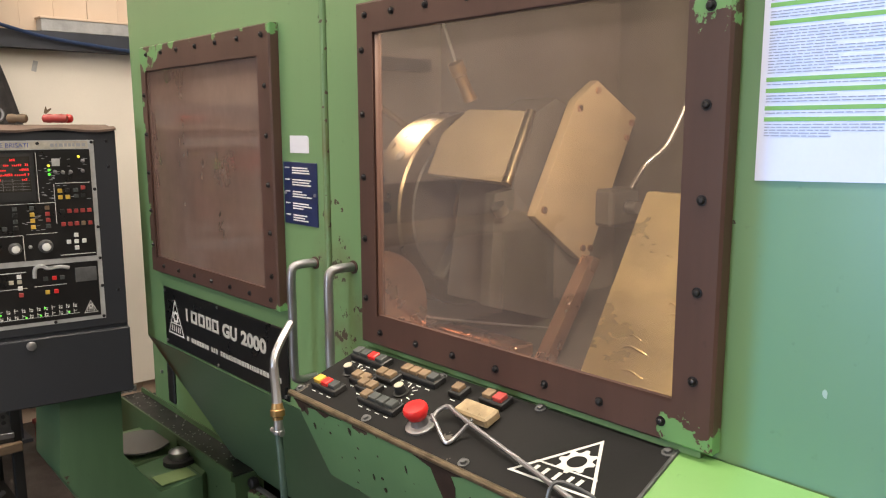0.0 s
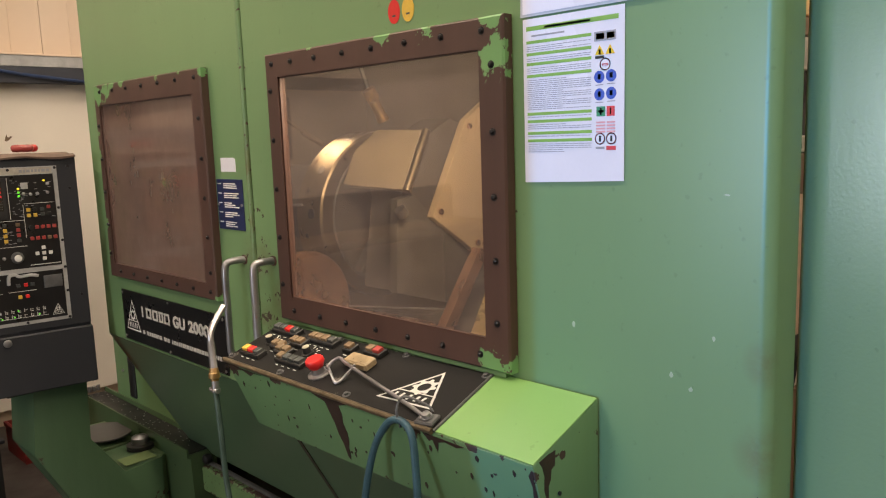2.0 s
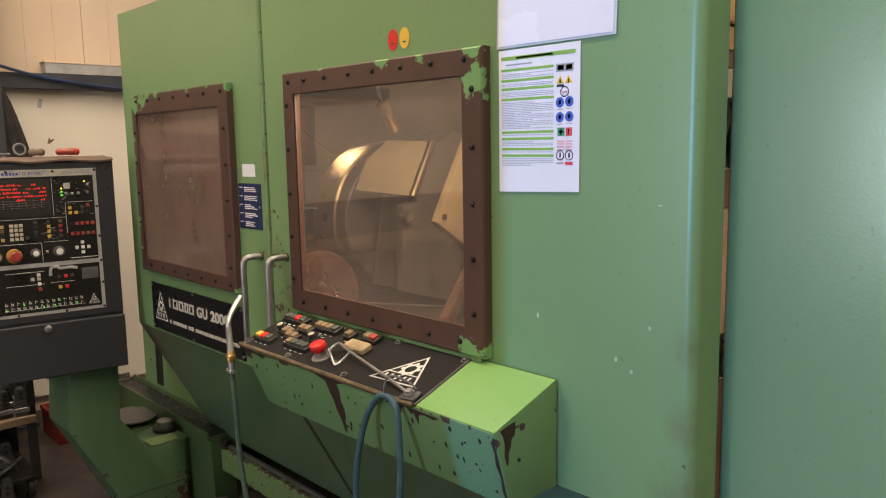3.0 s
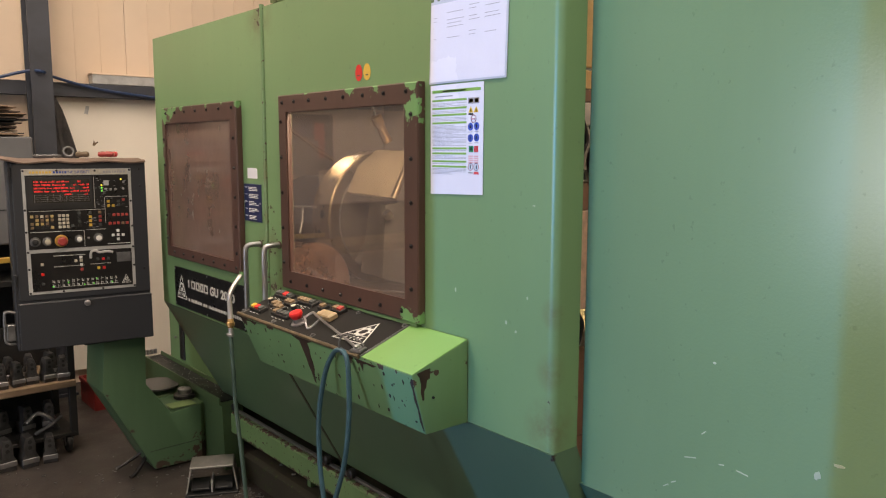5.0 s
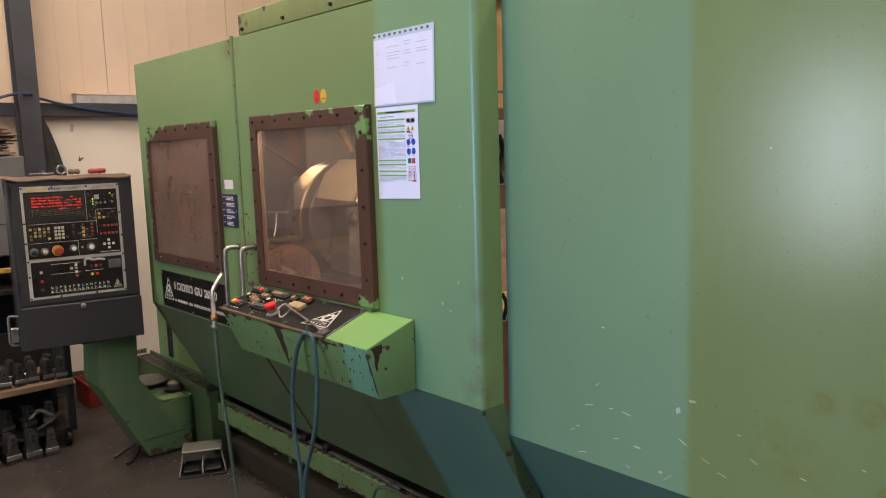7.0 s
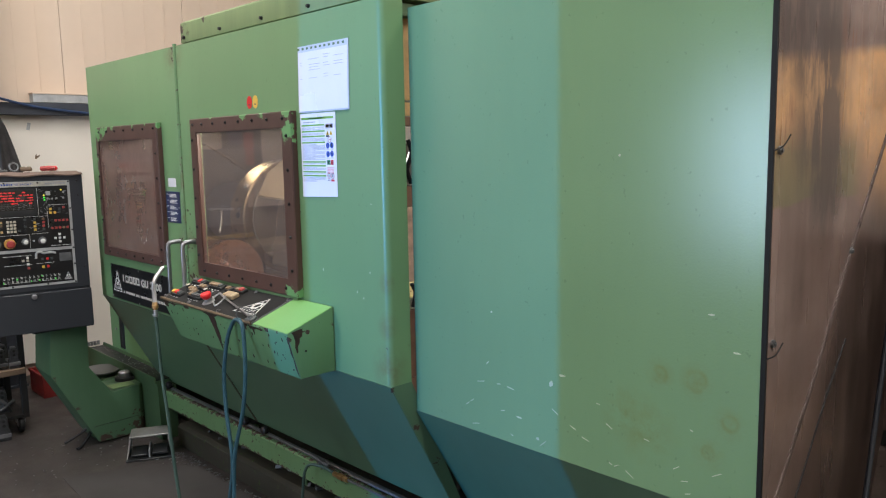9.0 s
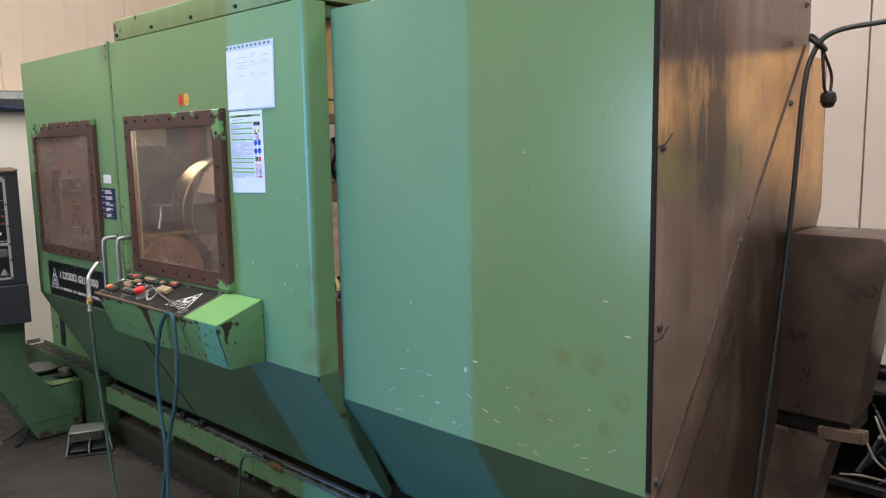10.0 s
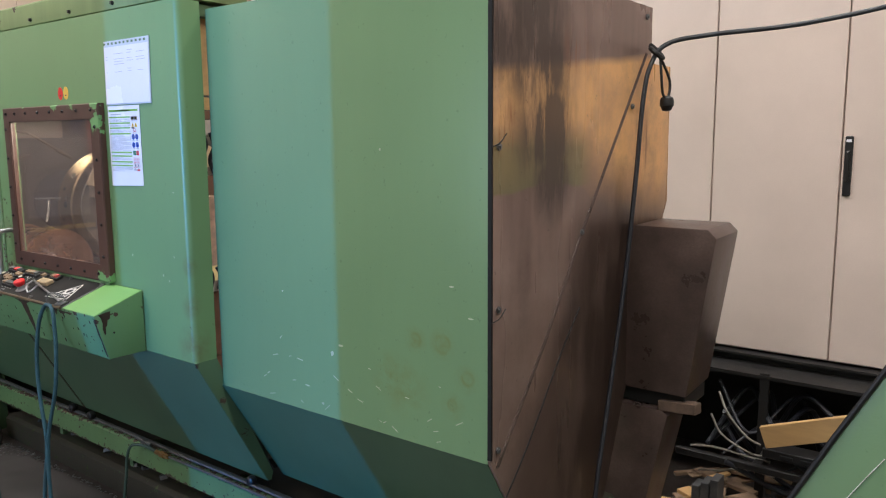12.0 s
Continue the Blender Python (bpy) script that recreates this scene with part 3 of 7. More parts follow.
def lathe_body():
    t = thing("lathe_housing", (1.6, 1.0, 0), "large green painted lathe housing with stained sheet-metal sides", "machine")
    # casing behind the doors
    bm = B()
    box(bm, (2.42, -0.3, 0.35), (2.46, 3.08, 2.2))
    box(bm, (1.06, 2.66, 0.92), (2.42, 2.70, 2.18))
    part("rear_casing", bm, M_SHELL, t, "oily grey sheet walls inside the casing")
    bm = B()
    box(bm, (1.06, 0.02, 2.16), (2.42, 2.66, 2.20))
    part("roof_sheet", bm, M_BODY, t)
    bm = B()
    prism(bm, [(0.995, 2.211), (0.995, 2.296), (1.01, 2.306), (1.30, 2.306), (1.30, 2.211)], 1, 0.0, 1.418, 0.004)
    part("head_cover", bm, paint("dusty green cover paint", (0.20, 0.265, 0.11), RUST, 0.55, base_thr=0.78, grime=0.6, chips=((1.0, 1.40, 2.25, 0.12), (1.0, 1.2, 2.30, 0.06), (1.0, 0.6, 2.30, 0.05))), t, "dusty yellow-green cover strip over the door")
    for y in (1.38, 1.05, 0.72, 0.40, 0.12):
        b = B()
        rod(b, (0.995, y, 2.232), (0.985, y, 2.232), 0.008, 0.006, 10)
        part("screw", b, M_BOLT, t)
    bm = B()
    box(bm, (1.325, 2.62, 0.36), (1.40, 3.44, 0.95), 0.004)
    part("end_post", bm, paint("green end post paint", GREEN, RUST, 0.4, base_thr=0.76), t)
    bm = B()
    box(bm, (1.314, 3.20, 0.41), (1.327, 3.265, 0.66), 0.005)
    part("slot_cover", bm, M_RUBBER, t, "black slot in the end post")
    for z in (0.90, 0.70, 0.53):
        b = B()
        rod(b, (1.325, 3.34, z), (1.316, 3.34, z), 0.008, n=8)
        part("screw", b, M_STEEL, t)
    # lower machine base
    bm = B()
    box(bm, (1.46, -1.2, 0.0), (2.40, 3.3, 0.36), 0.01)
    part("machine_base", bm, M_BASE, t)
    bm = B()
    prism(bm, [(1.25, 0.0), (1.25, 0.115), (1.275, 0.13), (1.40, 0.13), (1.46, 0.10), (1.46, 0.0)], 1, -1.2, 2.30, 0.004)
    part("plinth", bm, M_BASE, t, "oily plinth with green paint remains")
    for y in (1.72, 1.02, 0.33, -0.35):
        bm = B()
        box(bm, (1.30, y, 0.13), (1.46, y + 0.03, 0.215), 0.002)
        part("bracket", bm, M_BODY, t)
    bm = B()
    random.seed(4)
    for i in range(26):
        y = random.uniform(-0.2, 2.2)
        x = random.uniform(1.29, 1.42)
        s = random.uniform(0.008, 0.03)
        box(bm, (-s, -s, -s * 0.5), (s, s * random.uniform(0.4, 1.2), s * 0.5), 0.002, pose(x, y, 0.136, random.uniform(-30, 30), random.uniform(-30, 30), random.uniform(0, 180)))
    tagged(part("grime_lumps", bm, M_DULL, t, "clumps of oily swarf under the rail"), kind="stuff")
    return t


HOUSING = lathe_body()


def rail():
    t = thing("guide_rail", (1.27, 1.2, 0.2), "green painted door guide rail with chipped edges and rollers", "rail")
    bm = B()
    prism(bm, [(1.25, 0.205), (1.25, 0.300), (1.258, 0.308), (1.300, 0.308), (1.300, 0.292), (1.266, 0.292), (1.266, 0.205)], 1, -1.2, 2.435)
    part("beam", bm, M_RAIL, t)
    bm = B()
    box(bm, (1.272, -1.2, 0.310), (1.292, 2.435, 0.322), 0.003)
    part("track", bm, M_DULL, t, "oily black steel track")
    for y in (2.42, 1.52, 1.33, 0.06, -0.95):
        b = B()
        lathe_turn(b, (1.250, y, 0.338), (1, 0, 0), [(0, 0.006), (0, 0.011), (0.006, 0.020), (0.018, 0.023), (0.030, 0.020), (0.036, 0.010)], 20)
        part("roller", b, M_BOLT, t, "blackened steel roller")
    # chip gutter past the end of the doors
    bm = B()
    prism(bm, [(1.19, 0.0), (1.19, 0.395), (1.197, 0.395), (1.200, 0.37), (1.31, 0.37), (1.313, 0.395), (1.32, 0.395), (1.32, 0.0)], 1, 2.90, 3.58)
    # gutter greens: real grime, plus a darker tone for the shade down here
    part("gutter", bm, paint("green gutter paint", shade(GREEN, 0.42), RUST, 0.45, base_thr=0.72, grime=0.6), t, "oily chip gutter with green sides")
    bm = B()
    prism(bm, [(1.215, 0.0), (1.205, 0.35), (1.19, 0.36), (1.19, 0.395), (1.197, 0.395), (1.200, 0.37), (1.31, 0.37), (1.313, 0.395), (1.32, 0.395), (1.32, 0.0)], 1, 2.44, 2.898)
    part("gutter_end", bm, paint("dark grimy gutter paint", shade(GREEN, 0.36), (0.03, 0.025, 0.02), 0.42, base_thr=0.66, grime=0.7), t, "dark grimy end of the gutter")
    bm = B()
    box(bm, (1.202, 2.445, 0.371), (1.308, 3.57, 0.377))
    part("gutter_floor", bm, M_RUBBER, t, "black oily gutter floor")
    bm = B()
    random.seed(8)
    for i in range(80):
        y, x = random.uniform(2.5, 3.55), random.uniform(1.205, 1.305)
        box(bm, (-0.003, -0.002, -0.001), (0.003, 0.002, 0.001), 0, pose(x, y, 0.379, 0, 0, random.uniform(0, 180)))
    tagged(part("swarf", bm, M_CHIPS, t), kind="stuff")
    for i in range(4):
        b = B()
        rod(b, (1.215 + i * 0.022, 3.585, 0.385), (1.215 + i * 0.022, 3.585, 0.412), 0.010, n=10)
        part("nipple", b, M_STEEL, t)


rail()


def lube_pipe():
    t = thing("lubrication_pipe", (1.24, 0.2, 0.3), "thin steel pipes with a brass fitting clipped along the rail", "pipe")
    for dz, dx in ((0.0, 0.0), (0.014, 0.02)):
        b = B()
        tube(b, [(1.238 + dx, 0.62, 0.312 + dz), (1.238 + dx, 0.2, 0.314 + dz), (1.236 + dx, -0.4, 0.312 + dz), (1.238 + dx, -1.15, 0.312 + dz)], 0.006, 8, 4)
        part("pipe", b, M_DULL, t)
    b = B()
    rod(b, (1.236, 0.60, 0.312), (1.236, 0.70, 0.312), 0.012, n=6)
    rod(b, (1.236, 0.63, 0.312), (1.236, 0.66, 0.312), 0.016, n=6)
    part("fitting", b, M_BRASS, t, "brass pipe fitting")
    b = B()
    rod(b, (1.236, 0.74, 0.335), (1.236, 0.86, 0.345), 0.008, n=8)
    box(b, (1.225, 0.78, 0.315), (1.25, 0.81, 0.35), 0.003)
    part("valve", b, M_DULL, t)
    b = B()
    tube(b, [(1.236, 0.70, 0.314), (1.225, 0.78, 0.325), (1.20, 0.84, 0.32), (1.185, 0.86, 0.27), (1.175, 0.87, 0.15), (1.15, 0.89, 0.012), (1.05, 0.95, 0.010), (0.9, 0.9, 0.010)], 0.007)
    part("pipe_hose", b, M_GHOSE, t, "grey-green drip hose")


lube_pipe()


# ---- sliding doors ----
def bolt_mesh():
    bm = B()
    lathe_turn(bm, (0, 0, 0), (-1, 0, 0), [(0, 0.0078), (0.001, 0.0078), (0.001, 0.0054), (0.0040, 0.0052), (0.0058, 0.0040), (0.0066, 0.002)], 12)
    return finish("bolt", bm, M_BOLT)


BOLT = bolt_mesh()


def window(door, y0, y1, z0, z1, gy0, gy1, gz0, gz1, pane, bolts):
    """A brown bolted frame (outer y0..y1, z0..z1) round a pane (gy, gz)."""
    xf, xb = 0.962, DOOR_X - 0.001
    bm = B()
    o = [(y0, z0), (y1, z0), (y1, z1), (y0, z1)]
    i = [(gy0, gz0), (gy1, gz0), (gy1, gz1), (gy0, gz1)]
    rings = []
    e = 0.004
    for x, loop, d in ((xb, o, 0), (xf + e, o, 0), (xf, o, e), (xf, i, -e), (xf + e, i, 0), (xb, i, 0)):
        cy, cz = (y0 + y1) / 2, (z0 + z1) / 2
        rings.append([bm.verts.new((x, y - math.copysign(d, y - cy), z - math.copysign(d, z - cz))) for y, z in loop])
    fs = []
    for a, b in zip(rings, rings[1:]):
        for k in range(4):
            fs.append(bm.faces.new((a[k], a[(k + 1) % 4], b[(k + 1) % 4], b[k])))
    bmesh.ops.recalc_face_normals(bm, faces=fs)
    for f in fs:
        if abs(f.normal.x) > 0.9 and f.normal.x > 0:
            bmesh.ops.reverse_faces(bm, faces=fs)
            break
    bmesh.ops.subdivide_edges(bm, edges=[ed for ed in bm.edges if ed.calc_length() > 0.3], cuts=6)
    fr = part("window_frame", bm, M_FRAME, door, "brown bolted window frame with flaked green corners")
    b = B()
    for a0, a1, c0, c1 in ((gy0, gy1, gz0, gz0 + 0.006), (gy0, gy1, gz1 - 0.006, gz1), (gy0, gy0 + 0.006, gz0 + 0.006, gz1 - 0.006), (gy1 - 0.006, gy1, gz0 + 0.006, gz1 - 0.006)):
        box(b, (0.967, a0, c0), (0.976, a1, c1))
    part("gasket", b, M_FRAME, fr, "brown oily gasket")
    b = B()
    box(b, (0.974, gy0 + 0.001, gz0 + 0.001), (0.979, gy1 - 0.001, gz1 - 0.001))
    p = part("pane", b, pane, door, "scratched brown see-through pane")
    p.data.materials.append(M_CLEAR)
    for f in p.data.polygons:
        f.material_index = 0 if f.normal.x < -0.5 else 1
    p.visible_shadow = False
    for y, z in bolts:
        placed("bolt", BOLT, Matrix.Translation((xf, y, z)), fr)
    return fr


def pull_handle(door, y, z0, z1):
    bm = B()
    tube(bm, [(0.989, y - 0.012, z1 + 0.003), (0.955, y - 0.006, z1 + 0.003), (0.935, y, z1 - 0.004), (0.928, y, z1 - 0.03), (0.928, y, z1 - 0.12), (0.928, y, z0 + 0.03), (0.933, y, z0 + 0.008), (0.955, y, z0), (0.989, y, z0)], 0.0105, 12, 6)
    h = part("pull_handle", bm, M_STEEL, door, "bent bare steel pull handle")
    bm = B()
    rod(bm, (0.9885, y - 0.012, z1 + 0.003), (0.9855, y - 0.012, z1 + 0.003), 0.015, n=20)
    part("rosette", bm, M_FRAME, h)
    return h


def skirt_bm(y0, y1, x0=0.989, z0=0.910):
    bm = B()
    x1, z1 = x0 + 0.311, z0 - 0.565
    prism(bm, [(x0, z0), (x0 + 0.012, z0 + 0.003), (x1 + 0.012, z1), (x1, z1)], 1, y0, y1)
    return bm


def doors():
    # left-hand leaf
    d = thing("sliding_door", (1.0, 2.0, 0.35), "green sliding lathe door with a clouded brown window and nameplate", "machine door", "lathe doors")
    bm = B()
    box(bm, (DOOR_X, 1.486, 0.912), (1.045, 1.685, 2.205))
    box(bm, (DOOR_X, 2.444, 0.912), (1.045, 2.600, 2.205))
    box(bm, (DOOR_X, 1.685, 1.85), (1.045, 2.444, 2.205))
    box(bm, (DOOR_X, 1.685, 0.912), (1.045, 2.444, 1.180))
    part("door_panel", bm, M_DOOR, d)
    part("skirt", skirt_bm(1.47, 2.60), M_FUNNEL, d, "green sloping lower skirt, its paint darkened for shade")
    y0, y1, z0, z1 = 1.665, 2.456, 1.163, 1.867
    bolts = [(y, z1 - 0.026) for y in (1.70, 1.82, 1.94, 2.06, 2.18, 2.29, 2.40)] + [(y, z0 + 0.026) for y in (1.70, 1.81, 1.92, 2.03, 2.14, 2.25, 2.36)]
    bolts += [(y, z) for y in (y0 + 0.026, y1 - 0.022) for z in (1.72, 1.60, 1.48, 1.36, 1.25)]
    window(d, y0, y1, z0, z1, 1.722, 2.420, 1.207, 1.798, M_PANE2, bolts)
    pull_handle(d, 1.543, 1.02, 1.30)
    bm = B()
    rod(bm, (DOOR_X + 0.002, 1.478, 0.915), (DOOR_X + 0.002, 1.478, 2.215), 0.009, n=10)
    part("edge_ridge", bm, paint("chipped ridge paint", shade(GREEN, 0.9), (0.085, 0.055, 0.040), 0.45, base_thr=0.79, dots=0.69, grime=0.5, chip_weight=0.22, chips=((0.98, 1.478, 1.42, 0.18), (0.98, 1.478, 1.2, 0.12), (0.98, 1.478, 2.17, 0.12)), stains=((0.98, 1.478, 1.56, 0.16), (0.98, 1.478, 1.40, 0.16)), stain=(0.12, 0.11, 0.04)), d, "green rounded door edge with rusty chips")
    # nameplate
    bm = B()
    box(bm, (DOOR_X - 0.005, 1.665, 0.920), (DOOR_X - 0.001, 2.433, 1.112), 0.003)
    n = part("nameplate", bm, M_NAME, d, "black enamel nameplate with pale bars")
    for y, z in ((2.42, 1.10), (2.42, 0.932), (1.68, 1.10), (2.05, 1.105), (2.06, 0.928), (1.68, 0.932)):
        b = B()
        rod(b, (DOOR_X - 0.005, y, z), (DOOR_X - 0.008, y, z), 0.005, n=8)
        part("rivet", b, M_STEEL, n)
    # the maker's name as open blocks, the type figures lettered
    for a, c in ((2.268, 2.256), (2.232, 2.190), (2.180, 2.138), (2.129, 2.096), (2.090, 2.048)):
        b = B()
        if a - c < 0.02:
            box(b, (DOOR_X - 0.0056, c, 1.025), (DOOR_X - 0.005, a, 1.064))
        else:
            for y0, y1, z0, z1 in ((a - 0.011, a, 1.025, 1.064), (c, c + 0.011, 1.025, 1.064), (c + 0.011, a - 0.011, 1.025, 1.033), (c + 0.011, a - 0.011, 1.056, 1.064)):
                box(b, (DOOR_X - 0.0056, y0, z0), (DOOR_X - 0.005, y1, z1))
        part("name_block", b, M_LETTER, n)
    for text, y0, wide in (("GU", 2.024, 1.16), ("2000", 1.912, 1.30)):
        words(text, Matrix.Translation((DOOR_X - 0.0056, y0, 1.026)) @ FACE @ Matrix.Diagonal((wide, 1, 1, 1)), 0.053, M_LETTER, "type_figure", n, "", 0.0022)
    b = B()
    y = 2.270
    random.seed(11)
    while y > 1.70:
        w = random.choice((0.008, 0.013, 0.014, 0.015))
        box(b, (DOOR_X - 0.0056, y - w, 0.961), (DOOR_X - 0.005, y, 0.975))
        y -= w + (0.004 if random.random() < 0.85 else 0.018)
    part("bar", b, M_LETTER, n, "row of small pale print bars")
    emblem(n, lambda u, v: (DOOR_X - 0.0056, 2.346 - u, 1.021 + v), 0.116, 0.116)
    # small blue notice, white sticker
    bm = B()
    box(bm, (DOOR_X - 0.003, 1.512, 1.388), (DOOR_X - 0.0005, 1.658, 1.538), 0.001)
    s = part("notice_plate", bm, M_BLUE, d, "dark blue enamel notice with tiny white lines")
    random.seed(5)
    for r in range(5):
        b = B()
        z = 1.526 - r * 0.0285
        box(b, (DOOR_X - 0.0036, 1.630, z - 0.003), (DOOR_X - 0.003, 1.650, z))
        for j in range(3):
            box(b, (DOOR_X - 0.0036, 1.618 - random.uniform(0.04, 0.085), z - 0.003 - j * 0.006), (DOOR_X - 0.003, 1.618, z - j * 0.006))
        part("text_block", b, M_WHITE, s)
    for y in (1.520, 1.650):
        b = B()
        rod(b, (DOOR_X - 0.003, y, 1.463), (DOOR_X - 0.006, y, 1.463), 0.004, n=8)
        part("rivet", b, M_STEEL, s)
    bm = B()
    prism(bm, [(1.545, 1.560), (1.627, 1.560), (1.627, 1.601), (1.553, 1.601), (1.545, 1.596)], 0, DOOR_X - 0.0012, DOOR_X - 0.0002)
    part("sticker", bm, M_PAPER, d, "blank white sticker")

    # right-hand leaf
    d = thing("sliding_door", (1.0, 0.7, 0.35), "green sliding lathe door with a see-through bolted window", "machine door", "lathe doors")
    bm = B()
    # leaf with a rolled right edge
    arc = [(DOOR_X + 0.022 - 0.022 * math.cos(a), -0.006 + 0.022 - 0.022 * math.sin(a)) for a in [math.pi / 2 * i / 6 for i in range(7)]]
    prism(bm, [(DOOR_X, 0.516), *arc, (1.084, -0.006), (1.084, 0.004), (1.01, 0.02), (1.01, 0.516)], 2, 0.912, 2.205)
    box(bm, (DOOR_X, 1.304, 0.912), (1.01, 1.462, 2.205))
    box(bm, (DOOR_X, 0.516, 1.855), (1.01, 1.304, 2.205))
    box(bm, (DOOR_X, 0.516, 0.912), (1.01, 1.304, 1.176))
    part("door_panel", bm, M_DOOR, d)
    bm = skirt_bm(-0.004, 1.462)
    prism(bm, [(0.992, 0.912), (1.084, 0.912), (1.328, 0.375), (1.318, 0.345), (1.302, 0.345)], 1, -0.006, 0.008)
    part("skirt", bm, M_FUNNEL, d, "green sloping lower skirt, its paint darkened for shade")
    part("seam_strip", skirt_bm(1.444, 1.462, 0.987, 0.909), plain("rusty seam", (0.060, 0.042, 0.030), 0.5, 0.1, 0.5, 20), d, "rusty dark edge of the skirt")
    y0, y1, z0, z1 = 0.500, 1.317, 1.162, 1.868
    bolts = [(y, z0 + 0.030) for y in (0.58, 0.69, 0.802, 0.915, 1.028, 1.135, 1.25)] + [(y, z1 - 0.026) for y in (0.555, 0.665, 0.775, 0.885, 0.99, 1.10, 1.20, 1.285)]
    bolts += [(0.532, z) for z in (1.776, 1.648, 1.52, 1.392, 1.264)] + [(1.297, z) for z in (1.774, 1.646, 1.517, 1.388, 1.26)]
    window(d, y0, y1, z0, z1, 0.560, 1.266, 1.222, 1.812, M_PANE, bolts)
    pull_handle(d, 1.389, 1.06, 1.31)
    bm = B()
    prism(bm, [(0.52, 1.150), (1.31, 1.150), (1.31, 1.160), (0.52, 1.160)], 0, 0.972, DOOR_X - 0.001)
    part("drip_rail", bm, M_DOOR, d)
    for y, m, lab in ((0.832, M_RED, "red dot sticker"), (0.787, M_YELLOW, "yellow dot sticker")):
        b = B()
        prism(b, [(y + 0.019 * math.cos(a), 1.916 + 0.026 * math.sin(a)) for a in [math.tau * i / 20 for i in range(20)]], 0, DOOR_X - 0.0015, DOOR_X - 0.0003)
        s = part("dot_sticker", b, m, d, lab)
        b = B()
        box(b, (DOOR_X - 0.002, y - 0.006, 1.905), (DOOR_X - 0.0015, y + 0.006, 1.909))
        part("print_bar", b, M_GREYKEY, s)


def emblem(parent, at, w, h):
    """Plain triangle outline with a toothed ring and a bar; at(u, v) gives the place of a point of its plane."""
    b = B()
    tri = [(-w / 2, -h / 2), (w / 2, -h / 2), (0, h / 2)]
    inn = [(-w / 2 + 0.055 * w, -h / 2 + 0.034 * h), (w / 2 - 0.055 * w, -h / 2 + 0.034 * h), (0, h / 2 - 0.075 * h)]
    o, i = [b.verts.new(at(*p)) for p in tri], [b.verts.new(at(*p)) for p in inn]
    for j in range(3):
        b.faces.new((o[j], o[(j + 1) % 3], i[(j + 1) % 3], i[j]))
    q = [b.verts.new(at(*p)) for p in ((-w * 0.36, -h * 0.20), (w * 0.36, -h * 0.20), (w * 0.345, -h * 0.175), (-w * 0.345, -h * 0.175))]
    b.faces.new(q)
    for u in (-0.27, -0.15, -0.01, 0.13, 0.24):
        q = [b.verts.new(at(*p)) for p in ((u * w - 0.022 * w, -h * 0.41), (u * w + 0.020 * w, -h * 0.41), (u * w + 0.020 * w, -h * 0.26), (u * w - 0.022 * w, -h * 0.26))]
        b.faces.new(q)
    s = w * 0.150
    ring = []
    for j in range(32):
        a = math.tau * j / 32
        ro = s * (1.25 if j % 4 < 2 else 0.95)
        ring.append((b.verts.new(at(ro * math.cos(a), h * 0.0 + ro * math.sin(a))), b.verts.new(at(0.62 * s * math.cos(a), 0.62 * s * math.sin(a)))))
    for (a, c), (e, g) in zip(ring, ring[1:] + ring[:1]):
        b.faces.new((a, e, g, c))
    bmesh.ops.recalc_face_normals(b, faces=b.faces[:])
    bmesh.ops.solidify(b, geom=b.faces[:], thickness=0.0004)
    return part("emblem", b, M_WHITE, parent, "white triangle emblem with a toothed ring")


doors()


